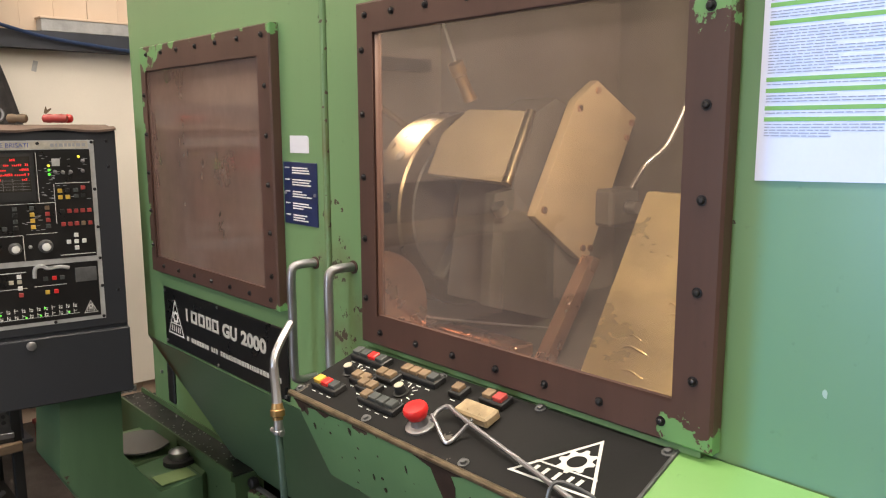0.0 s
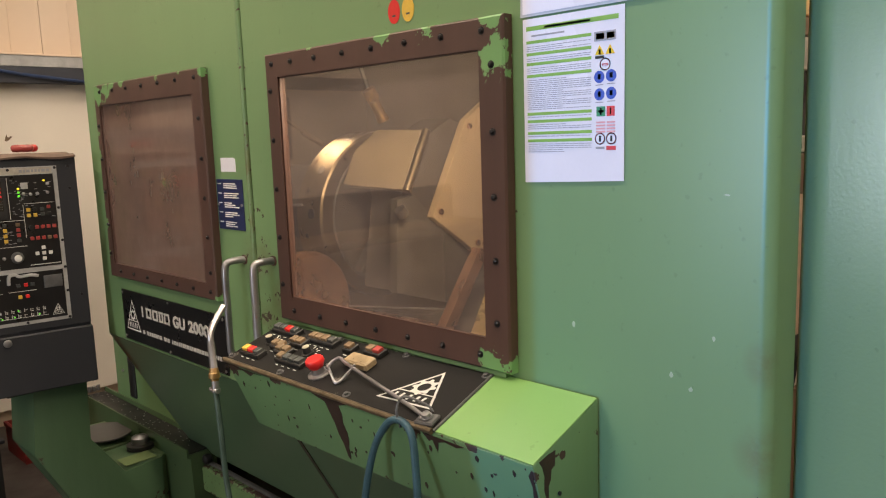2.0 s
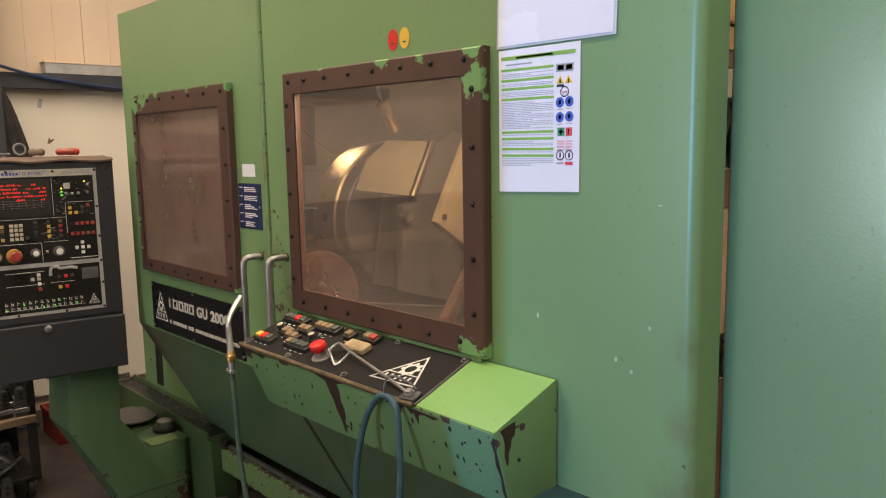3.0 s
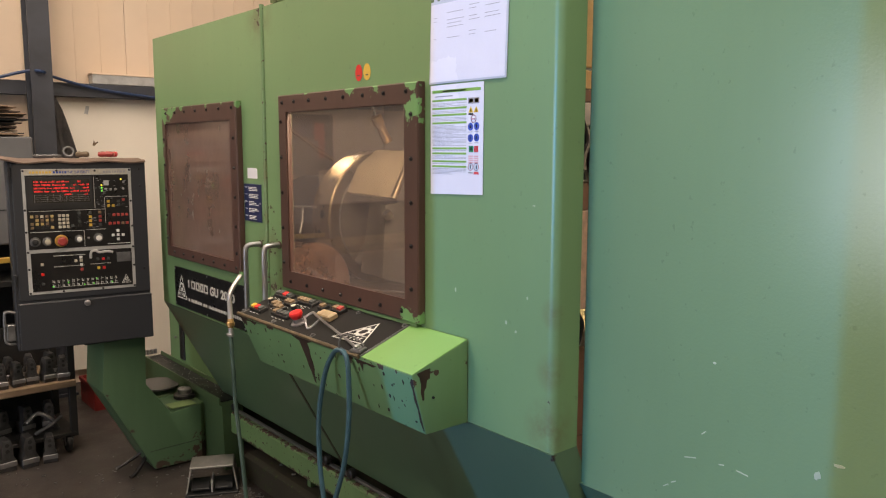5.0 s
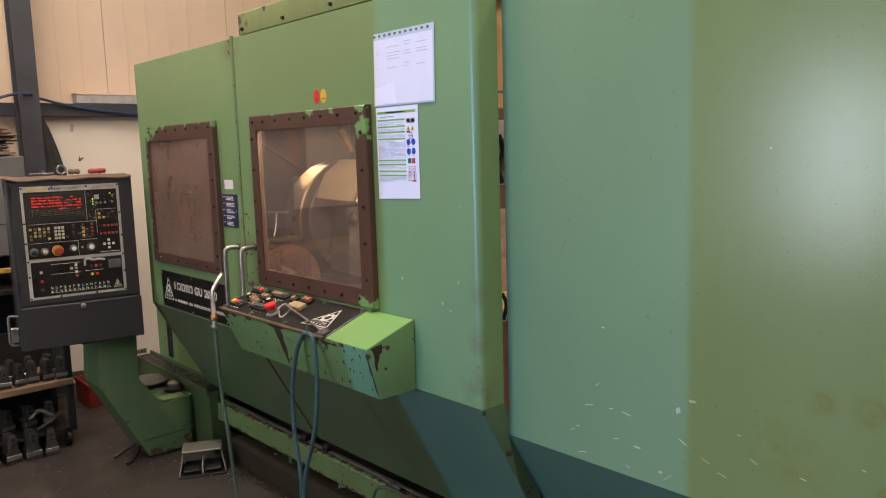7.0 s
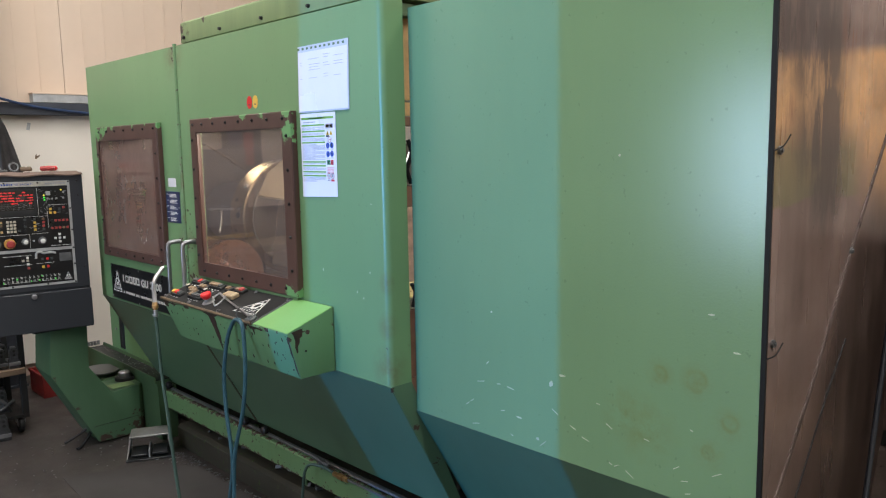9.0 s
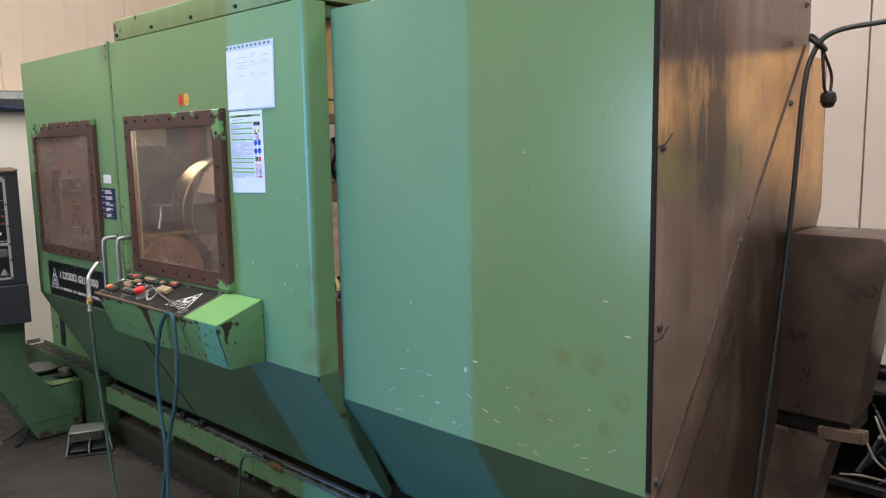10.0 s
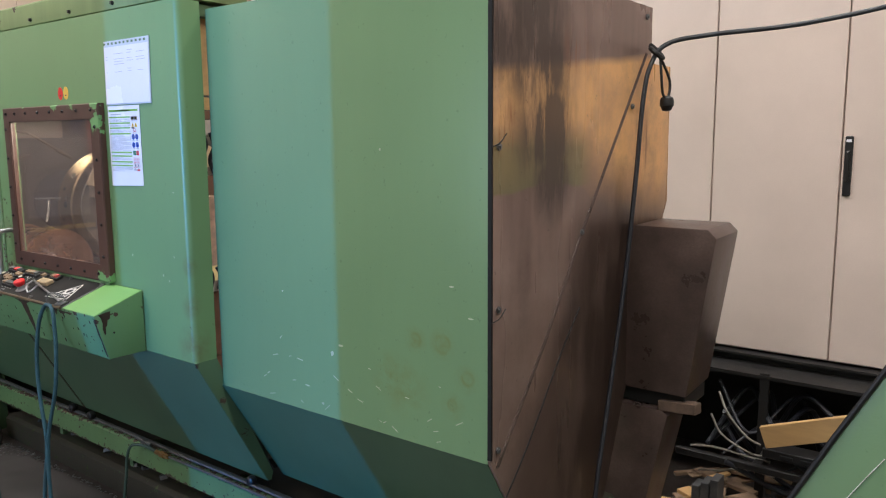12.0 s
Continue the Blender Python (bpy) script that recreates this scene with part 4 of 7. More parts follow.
# ---- papers ----
def papers():
    x = DOOR_X - 0.001
    t = thing("document_sleeve", (x, 0.32, 1.857), "white page in a clear punched sleeve taped to the door", "paper")
    b = B()
    prism(b, [(0.170, 1.857), (0.477, 1.857), (0.468, 2.094), (0.163, 2.094)], 0, x - 0.0022, x - 0.0006)
    s = part("sleeve", b, M_FILM, t, "clear punched film")
    b = B()
    prism(b, [(0.176, 1.862), (0.471, 1.862), (0.466, 2.072), (0.170, 2.072)], 0, x - 0.0030, x - 0.0023)
    p = part("page", b, M_PAPER, t, "almost blank white page")
    for i in range(11):
        b = B()
        box(b, (x - 0.0028, 0.186 + i * 0.027, 2.080), (x - 0.0022, 0.198 + i * 0.027, 2.088))
        part("punch_hole", b, M_BODY, s)
    random.seed(2)
    b = B()
    for r in range(9):
        z = 2.055 - r * 0.0095
        for y0, y1 in ((0.455, 0.435), (0.40, 0.33), (0.31, 0.27), (0.25, 0.19)):
            if random.random() < 0.7:
                box(b, (x - 0.0034, y1 + random.uniform(0, 0.02), z - 0.0014), (x - 0.0030, y0, z))
    tagged(part("text_block", b, M_PRINT, p), kind="stuff")

    t = thing("safety_sheet", (x, 0.365, 1.55), "white printed safety sheet with green headings and sign icons", "paper")
    y0, y1, z0, z1 = 0.255, 0.472, 1.551, 1.853
    b = B()
    prism(b, [(y0, z0 + 0.004), (y1, z0 - 0.002), (y1, z1), (y0 - 0.002, z1)], 0, x - 0.0012, x - 0.0004)
    s = part("page", b, M_PAPER, t)
    leaf = plain("green heading ink", (0.20, 0.40, 0.07), 0.5, 0, 0.1)
    xx = x - 0.0016

    def bar(a, c, d, e, m, name, label=""):
        bb = B()
        box(bb, (xx, y1 - c, z1 - e), (x - 0.0012, y1 - a, z1 - d))
        return part(name, bb, m, s, label)
    bar(0.008, 0.207, 0.014, 0.022, leaf, "heading_bar")
    bar(0.050, 0.150, 0.016, 0.020, M_PRINT, "title_bar")
    bar(0.020, 0.095, 0.030, 0.033, M_PRINT, "title_bar")
    heads = (0.040, 0.062, 0.080, 0.102, 0.172, 0.186, 0.208, 0.222)
    for h in heads:
        bar(0.008, 0.152, h, h + 0.0055, leaf, "heading_bar")
    random.seed(3)
    b = B()
    z = 0.047
    while z < 0.246:
        if not any(h - 0.003 < z < h + 0.008 for h in heads):
            yy = 0.009
            end = 0.150 * random.choice((1, 1, 1, 0.6))
            while yy < end:
                w = random.uniform(0.004, 0.014)
                box(b, (xx, y1 - min(yy + w, 0.151), z1 - z - 0.0013), (x - 0.0012, y1 - yy, z1 - z))
                yy += w + 0.0018
        z += 0.0036
    tagged(part("text_block", b, M_PRINT, s), kind="stuff")
    blue = plain("blue sign ink", (0.035, 0.085, 0.42), 0.5, 0, 0.05)
    redi = plain("red sign ink", (0.60, 0.05, 0.06), 0.5, 0, 0.05)
    pale = plain("pale red ink", (0.66, 0.32, 0.34), 0.5, 0, 0.05)
    gri = plain("green sign ink", (0.03, 0.24, 0.12), 0.5, 0, 0.05)
    yel = plain("yellow sign ink", (0.72, 0.47, 0.02), 0.5, 0, 0.05)

    def disc(u, v, r, m, name, n=20, a0=0.0, hole=0.0):
        bb = B()
        pts = [(y1 - u - r * math.cos(a0 + math.tau * i / n), z1 - v + r * math.sin(a0 + math.tau * i / n)) for i in range(n)]
        if not hole:
            prism(bb, pts, 0, xx, x - 0.0012)
        else:
            o = [bb.verts.new((xx, *p)) for p in pts]
            q = [bb.verts.new((xx, y1 - u - hole * math.cos(a0 + math.tau * i / n), z1 - v + hole * math.sin(a0 + math.tau * i / n))) for i in range(n)]
            for i in range(n):
                bb.faces.new((o[i], o[(i + 1) % n], q[(i + 1) % n], q[i]))
            bmesh.ops.solidify(bb, geom=bb.faces[:], thickness=0.0003)
        return part(name, bb, m, s)
    bar(0.158, 0.202, 0.040, 0.056, M_PRINT, "panel_bar")
    bar(0.162, 0.178, 0.043, 0.053, yel, "panel_bar")
    bar(0.184, 0.199, 0.043, 0.053, yel, "panel_bar")
    for u in (0.169, 0.190):
        disc(u, 0.074, 0.011, yel, "warning_sign", 3, math.pi / 2)
        bar(u - 0.002, u + 0.002, 0.070, 0.079, M_RUBBER, "sign_mark")
    bar(0.160, 0.178, 0.081, 0.086, M_RUBBER, "panel_bar")
    disc(0.180, 0.096, 0.011, redi, "stop_sign", 20, 0, 0.0090)
    words("STOP", Matrix.Translation((xx - 0.0002, y1 - 0.1735, z1 - 0.0985)) @ FACE, 0.0056, redi, "stop_text", s)
    for u, v in ((0.168, 0.117), (0.192, 0.116), (0.168, 0.147), (0.192, 0.146)):
        disc(u, v, 0.0105, blue, "mandatory_sign")
        bar(u - 0.003, u + 0.003, v - 0.005, v + 0.004, M_PAPER, "sign_mark")
        bar(u - 0.008, u + 0.008, v + 0.013, v + 0.0145, M_PRINT, "text_bar")
    bar(0.162, 0.180, 0.168, 0.185, gri, "first_aid_sign")
    bar(0.169, 0.173, 0.1705, 0.1825, M_PAPER, "sign_mark")
    bar(0.165, 0.177, 0.1745, 0.1785, M_PAPER, "sign_mark")
    bar(0.183, 0.199, 0.168, 0.185, redi, "phone_sign")
    bar(0.189, 0.192, 0.171, 0.182, M_PAPER, "sign_mark")
    for v in (0.194, 0.1995, 0.205, 0.2105):
        bar(0.161, 0.180, v, v + 0.003, pale, "text_bar")
        bar(0.183, 0.200, v, v + 0.003, pale, "text_bar")
    for u in (0.169, 0.192):
        disc(u, 0.224, 0.0105, redi, "prohibition_sign", 20, 0, 0.0085)
        bar(u - 0.002, u + 0.002, 0.219, 0.229, M_RUBBER, "sign_mark")
    bar(0.160, 0.178, 0.238, 0.242, M_PRINT, "text_bar")
    bar(0.182, 0.201, 0.237, 0.244, redi, "text_bar")


papers()


# ---- fixed cover at the right ----
def side_cover():
    t = thing("fixed_cover", (1.1, -0.6, 0.35), "wide green fixed cover with chipped paint and ring stains", "machine cover")
    bm = B()
    arc = [(1.10 + 0.014 - 0.014 * math.cos(a), -0.045 + 0.045 * math.sin(a)) for a in [math.pi / 2 * i / 8 for i in range(9)]]
    prism(bm, [(1.10, -1.222), *arc, (1.135, 0.0), (1.135, -0.008), (1.125, -0.055), (1.118, -1.222)], 2, 0.806, 2.18)
    part("cover_panel", bm, M_COVER, t)
    bm = B()
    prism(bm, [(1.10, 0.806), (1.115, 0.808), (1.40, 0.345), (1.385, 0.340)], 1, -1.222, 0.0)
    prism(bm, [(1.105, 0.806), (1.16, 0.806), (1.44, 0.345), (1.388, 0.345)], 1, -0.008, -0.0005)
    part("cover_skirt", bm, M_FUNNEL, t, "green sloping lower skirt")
    bm = B()
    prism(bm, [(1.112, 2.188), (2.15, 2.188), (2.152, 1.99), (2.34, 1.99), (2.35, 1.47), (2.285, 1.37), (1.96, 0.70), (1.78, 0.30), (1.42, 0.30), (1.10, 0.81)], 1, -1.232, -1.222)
    s = part("side_sheet", bm, M_SIDE, t, "brown stained side sheet with vertical runs, painted reflections and shade")
    bm = B()
    prism(bm, [(1.0985, 2.188), (1.106, 2.188), (1.106, 0.82), (1.0985, 0.82)], 1, -1.2345, -1.2225)
    part("edge_seal", bm, M_BLACK, s, "black edge seal")
    bm = B()
    tube(bm, [(1.12, -1.233, 0.62), (1.30, -1.2335, 0.80), (1.48, -1.2335, 1.02), (1.62, -1.233, 1.17)], 0.0022, 5, 6)
    part("weld_crack", bm, M_RUBBER, s)
    bm = B()
    for k in (0, 0.0055):
        tube(bm, [(2.10 + k, -1.233, 2.02), (1.626 + k, -1.233, 1.418), (1.40 + k, -1.233, 1.11), (1.13 + k, -1.233, 0.79)], 0.0045, 6, 2)
    part("fold_ridge", bm, M_CHUTE, s, "dark folded ridge across the sheet")
    for x, z in ((1.626, 1.418), (2.10, 2.15), (1.99, 1.83), (1.135, 1.70), (1.135, 1.25), (1.135, 0.84)):
        b = B()
        rod(b, (x, -1.232, z), (x, -1.238, z), 0.010, n=10)
        rod(b, (x, -1.238, z), (x, -1.242, z), 0.005, n=6)
        part("screw", b, M_DULL, s)
    for z in (1.70, 1.22):
        b = B()
        tube(b, [(1.10, -1.236, z), (1.115, -1.25, z + 0.01), (1.14, -1.255, z + 0.035)], 0.0018, 5, 4)
        part("wire_end", b, M_RUBBER, s)


side_cover()


def gap_view():
    """What shows in the gap between door and cover: added plates coloured like the lit hall beyond, and black hoses."""
    t = thing("gap_view", (1.3, 0.06, 0.5), "coloured plates standing in for the view through the gap", "machine post")
    tan = plain("tan view colour", (0.78, 0.52, 0.22), 0.5, 0, 0.25, 12)
    peach = plain("peach strip of the view", (0.76, 0.54, 0.40), 0.5, 0, 0.35, 25)
    pale = plain("pale grey view colour", (0.72, 0.65, 0.58), 0.5, 0, 0.25, 20)
    brown = plain("brown view colour", (0.28, 0.16, 0.105), 0.5, 0.1, 0.3, 10)
    for z0, z1, m, lab in ((1.886, 2.16, tan, "tan strip of the view"), (1.832, 1.878, tan, "tan strip of the view"), (1.798, 1.830, brown, "brown strip of the view"), (1.738, 1.796, pale, "pale grey strip of the view"),
                           (1.592, 1.622, pale, "pale grey strip of the view"), (1.517, 1.590, brown, "brown strip of the view"), (1.250, 1.515, peach, "peach strip of the view"), (1.150, 1.190, pale, "pale grey strip of the view"), (0.900, 1.148, brown, "brown strip of the view")):
        b = B()
        box(b, (1.095, 0.060, z0), (1.50, 0.072, z1), 0.002)
        part("view_plate", b, m, t, lab)
    b = B()
    prism(b, [(1.095, 0.898), (1.50, 0.898), (1.50, 0.60), (1.22, 0.60)], 1, 0.060, 0.072)
    part("view_foot", b, brown, t)
    # black sheet added to give the gap its darkness
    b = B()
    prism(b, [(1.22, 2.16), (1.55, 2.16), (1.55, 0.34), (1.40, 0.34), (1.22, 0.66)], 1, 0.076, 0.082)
    part("gap_dark", b, M_RUBBER, t, "black sheet standing in for the dark of the gap")
    for k in range(4):
        b = B()
        x = 1.11 + 0.035 * k
        tube(b, [(x, 0.052, 1.76 - 0.01 * k), (x + 0.012, 0.048, 1.70), (x - 0.008, 0.050, 1.65), (x + 0.010, 0.052, 1.60)], 0.008, 6, 4)
        part("hose", b, M_CABLE, t, "thin black hose")
        b = B()
        tube(b, [(x, 0.052, 1.245), (x + 0.014, 0.048, 1.21), (x + 0.002, 0.050, 1.16)], 0.007, 6, 4)
        part("hose", b, M_CABLE, t, "thin black hose")


gap_view()


# ---- knocks in the paint ----
def knocks():
    random.seed(61)

    def chip(name, x, y, z, w, h, m, parent):
        bb = B()
        n = 9
        prism(bb, [(y + w * math.cos(math.tau * i / n) * random.uniform(0.6, 1.1), z + h * math.sin(math.tau * i / n) * random.uniform(0.6, 1.1)) for i in range(n)], 0, x - 0.0006, x + 0.001)
        part(name, bb, m, parent)
    t = thing("door_knocks", (DOOR_X, 0.2, 1.2), "small pale knocks in the green door paint", "paint chips")
    pale = plain("pale bare filler", (0.37, 0.43, 0.31), 0.6, 0, 0.2)
    for y, z, w, h in DOOR_CHIPS:
        chip("knock", DOOR_X, y, z, w, h, pale, t)
    t = thing("cover_knocks", (1.10, -0.6, 0.95), "pale knocks and scratches in the green cover paint", "paint chips")
    for y, z, w, h in COVER_CHIPS:
        chip("knock", 1.10, y, z, w, h, pale, t)
    for i in range(24):
        y, z = -0.2 - 1.0 * random.random(), 0.83 + 0.22 * random.random() ** 2
        a, ln = random.uniform(-0.9, 0.6), random.uniform(0.008, 0.03)
        bb = B()
        box(bb, (-0.0005, -ln / 2, -0.0011), (0.001, ln / 2, 0.0011), 0, pose(1.10, y, z, math.degrees(a), 0, 0))
        part("scratch", bb, pale, t)


DOOR_CHIPS = ((0.364, 1.283, 0.004, 0.007), (0.163, 1.223, 0.004, 0.006), (0.127, 1.205, 0.004, 0.006), (0.088, 1.30, 0.003, 0.005), (0.07, 1.536, 0.006, 0.002))
COVER_CHIPS = ((-0.607, 1.028, 0.008, 0.011), (-0.647, 1.061, 0.013, 0.004), (-0.485, 0.896, 0.012, 0.003), (-0.557, 0.847, 0.008, 0.005), (-0.833, 1.692, 0.004, 0.004), (-0.373, 1.21, 0.004, 0.003), (-1.099, 1.306, 0.009, 0.003), (-1.164, 1.221, 0.010, 0.003))
knocks()

# ---- operator console ----
CA = Vector((0.787, 0.0, 1.083))
CV = Vector((0.200, 0.0, 0.067)).normalized()
CN = Vector((-CV.z, 0.0, CV.x))


def con(y, v, h=0.0):
    """A place on the sloping console top: y along, v up the slope from its front edge, h above it."""
    p = CA + CV * v + CN * h
    return Vector((p.x, y, p.z))


def on_console(y, v, h=0.0, turn=0.0):
    """Local x to the viewer's right (-y), local y up the slope, local z out of the top."""
    m = Matrix.Identity(4)
    for i, c in enumerate((Vector((0, -1, 0)), CV, CN)):
        for r in range(3):
            m[r][i] = c[r]
    m.translation = con(y, v, h)
    return m @ Matrix.Rotation(radians(turn), 4, "Z")


def key_mesh(name, w, d, h, material, bevel=0.0012):
    bm = B()
    box(bm, (-w / 2, -d / 2, 0), (w / 2, d / 2, h), bevel)
    return finish(name, bm, material)


def console():
    t = thing("operator_console", (0.9, 0.8, 0.911), "green wedge console with a black button plate and chipped edges", "control console")
    prof = [(0.787, 1.083), (0.836, 0.911), (0.985, 0.911), (0.985, 1.1495)]
    bm = B()
    yl, yr = 1.322, 0.308
    # left end is cut in towards the bottom
    lo = [bm.verts.new((x, yl - (0.06 if z < 1 else 0.0), z)) for x, z in prof]
    hi = [bm.verts.new((x, yr, z)) for x, z in prof]
    fs = [bm.faces.new(lo), bm.faces.new(hi[::-1])] + [bm.faces.new((lo[i], hi[i], hi[(i + 1) % 4], lo[(i + 1) % 4])) for i in range(4)]
    bmesh.ops.recalc_face_normals(bm, faces=fs)
    bmesh.ops.bevel(bm, geom=list(bm.edges), offset=0.003, segments=2, affect="EDGES", profile=0.6)
    part("console_body", bm, M_CONSOLE, t)
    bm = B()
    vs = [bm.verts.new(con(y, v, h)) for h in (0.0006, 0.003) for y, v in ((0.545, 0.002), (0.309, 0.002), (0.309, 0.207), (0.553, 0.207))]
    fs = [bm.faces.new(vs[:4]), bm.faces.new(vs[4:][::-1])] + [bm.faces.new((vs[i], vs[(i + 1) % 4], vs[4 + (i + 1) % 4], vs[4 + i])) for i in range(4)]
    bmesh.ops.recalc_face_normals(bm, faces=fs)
    part("console_lid", bm, M_TOPGREEN, t, "green lid plate, lightened as if lit from above")
    bm = B()
    vs = [bm.verts.new(con(y, v, h)) for h in (0.0006, 0.005) for y, v in ((1.322, 0.004), (0.548, 0.004), (0.556, 0.196), (1.316, 0.186))]
    fs = [bm.faces.new(vs[:4]), bm.faces.new(vs[4:][::-1])] + [bm.faces.new((vs[i], vs[(i + 1) % 4], vs[4 + (i + 1) % 4], vs[4 + i])) for i in range(4)]
    bmesh.ops.recalc_face_normals(bm, faces=fs)
    plate = part("button_plate", bm, M_BLACK, t, "scuffed black button plate")
    bm = B()
    rod(bm, con(1.324, -0.001, 0.003), con(0.55, -0.001, 0.003), 0.0065, n=10)
    part("front_trim", bm, plain("worn bronze trim", (0.16, 0.12, 0.075), 0.45, 0.5, 0.5, 40), t, "worn bronze-coloured front trim")
    bm = B()
    rod(bm, con(0.5465, 0.0, 0.004), con(0.556, 0.198, 0.004), 0.0035, n=8)
    part("side_trim", bm, M_DULL, t)
    h0 = 0.005
    base = [("amber", M_AMBER), ("cream", M_KEY), ("grey", M_GREYKEY), ("red", M_RED), ("yellow", M_YELLOW), ("darkred", M_DKRED)]
    cap = {n: key_mesh("key", 0.020, 0.020, 0.010, m) for n, m in base}

    def block(y, v, cols, turn=0.0, gap=0.0255):
        """A black button block with a row of keys."""
        bb = B()
        w = gap * len(cols) + 0.006
        box(bb, (-w / 2, -0.016, 0), (w / 2, 0.016, 0.012), 0.0015, on_console(y, v, h0, turn))
        blk = part("button_block", bb, M_RUBBER, t, "black button block")
        for i, c in enumerate(cols):
            if c:
                placed("key", cap[c], on_console(y, v, h0 + 0.010, turn) @ Matrix.Translation(((i - (len(cols) - 1) / 2) * gap, 0, 0)), blk)
        bb = B()
        for i in range(len(cols)):
            box(bb, (-0.006, -0.0225, 0), (0.006, -0.0205, 0.0006), 0, on_console(y, v, h0, turn) @ Matrix.Translation(((i - (len(cols) - 1) / 2) * gap, 0, 0)))
        part("mark_row", bb, M_WHITE, blk)

    block(1.245, 0.158, ("grey", "grey", "red", "grey"))
    block(1.248, 0.047, ("yellow", "red", "grey"), 0)
    block(1.195, 0.096, ("amber", "amber"), 0)
    block(1.152, 0.126, ("amber", "amber"), 0)
    block(1.158, 0.083, ("amber", "amber"), 0)
    block(1.085, 0.158, ("amber", "amber", "amber", "grey"))
    block(0.975, 0.155, ("amber",))
    block(1.093, 0.058, ("amber", "grey", "grey", "grey"))
    block(0.893, 0.165, ("amber", "darkred"))
    # taped-over key
    bb = B()
    box(bb, (-0.040, -0.018, 0), (0.040, 0.020, 0.020), 0.004, on_console(0.893, 0.115, h0))
    part("taped_key", bb, plain("yellowed tape", (0.40, 0.30, 0.18), 0.35, 0, 0.4, 30), t, "large key wrapped in yellowed tape")
    for y, v in ((1.252, 0.105), (1.087, 0.104)):
        bb = B()
        lathe_turn(bb, con(y, v, h0), CN, [(0, 0.016), (0.003, 0.016), (0.004, 0.0115), (0.018, 0.010), (0.019, 0.009)], 20)
        k = part("rotary_knob", bb, M_RUBBER, t, "black rotary knob with a cream cap")
        bb = B()
        lathe_turn(bb, con(y, v, h0 + 0.019), CN, [(0, 0.0092), (0.0015, 0.0092), (0.002, 0.008)], 20)
        part("cap", bb, M_KEY, k)
        bb = B()
        for i in range(6):
            a = radians(-70 + i * 28)
            box(bb, (-0.001, 0.022, 0), (0.001, 0.028 + 0.004 * (i % 2), 0.0006), 0, on_console(y, v, h0) @ Matrix.Rotation(a - radians(60), 4, "Z"))
        part("dial_scale", bb, M_WHITE, k)
    # emergency stop
    bb = B()
    lathe_turn(bb, con(0.972, 0.050, h0), CN, [(0, 0.027), (0.003, 0.027), (0.005, 0.024), (0.006, 0.016), (0.018, 0.014)], 28)
    e = part("emergency_stop", bb, M_STEEL, t, "red mushroom stop button on a steel collar")
    bb = B()
    lathe_turn(bb, con(0.972, 0.050, h0 + 0.016), CN, [(0, 0.012), (0.004, 0.017), (0.016, 0.0225), (0.022, 0.0225), (0.026, 0.020), (0.0275, 0.012), (0.028, 0.001)], 28)
    part("mushroom_head", bb, M_RED, e)
    # bent rod guard lying over the plate
    bb = B()
    p = lambda y, v, h: con(y, v, h0 + h)
    tube(bb, [p(0.945, 0.058, 0.016), p(0.952, 0.080, 0.018), p(0.940, 0.096, 0.022), p(0.910, 0.088, 0.022), p(0.84, 0.072, 0.020), p(0.74, 0.052, 0.016), p(0.64, 0.030, 0.014), p(0.585, 0.018, 0.010)], 0.0040, 8, 8)
    g = part("bent_rod", bb, M_STEEL, t, "bent grey steel rod")
    bb = B()
    tube(bb, [p(0.952, 0.066, 0.020), p(0.925, 0.052, 0.016), p(0.895, 0.036, 0.006), p(0.885, 0.040, 0.004), p(0.880, 0.060, 0.010), p(0.868, 0.085, 0.026)], 0.0034, 8, 6)
    part("rod_hook", bb, M_STEEL, g)
    bb = B()
    box(bb, (-0.022, -0.016, 0), (0.024, 0.018, 0.010), 0.003, on_console(0.578, 0.016, h0, 10))
    part("rod_clamp", bb, M_DULL, t, "steel clamp block with a screw")
    bb = B()
    lathe_turn(bb, con(0.578, 0.018, h0 + 0.010), CN, [(0, 0.013), (0.003, 0.013), (0.003, 0.009), (0.010, 0.009), (0.011, 0.006)], 14)
    part("clamp_screw", bb, M_STEEL, t)
    for y, v in ((1.312, 0.018), (1.087, 0.016), (0.830, 0.016), (0.810, 0.187), (0.566, 0.187), (1.305, 0.178), (1.05, 0.182)):
        bb = B()
        lathe_turn(bb, con(y, v, h0), CN, [(0, 0.010), (0.0015, 0.010), (0.0015, 0.0055), (0.006, 0.0055), (0.0065, 0.003)], 12)
        part("screw", bb, M_DULL, t)
    emblem(plate, lambda u, v: con(0.6717 - u - 0.128 * v, 0.105 + v + 0.065 * u, h0 + 0.0007), 0.155, 0.121)
    # bare rusty runs where the paint is gone
    def run(name, pts, at):
        bb = B()
        a = [bb.verts.new(at(*q)) for q in pts]
        bb.faces.new(a)
        bmesh.ops.recalc_face_normals(bb, faces=bb.faces[:])
        bmesh.ops.solidify(bb, geom=bb.faces[:], thickness=0.0007)
        part(name, bb, rusty, t, "dark bare patch with a ragged edge")
    rusty = plain("dark rusty bare steel", (0.050, 0.030, 0.024), 0.55, 0.2, 0.4, 40)
    front = lambda y, z: (0.787 + (1.083 - z) * 0.285 - 0.0009, y, z)
    run("bare_run", [(0.945, 1.076), (0.925, 1.070), (0.900, 1.064), (0.893, 1.035), (0.886, 1.012), (0.884, 0.985), (0.876, 0.962), (0.874, 0.930), (0.868, 0.922), (0.862, 0.935), (0.860, 0.958), (0.851, 0.975), (0.848, 0.998), (0.853, 1.020), (0.846, 1.045), (0.850, 1.066), (0.830, 1.072), (0.815, 1.077)], front)
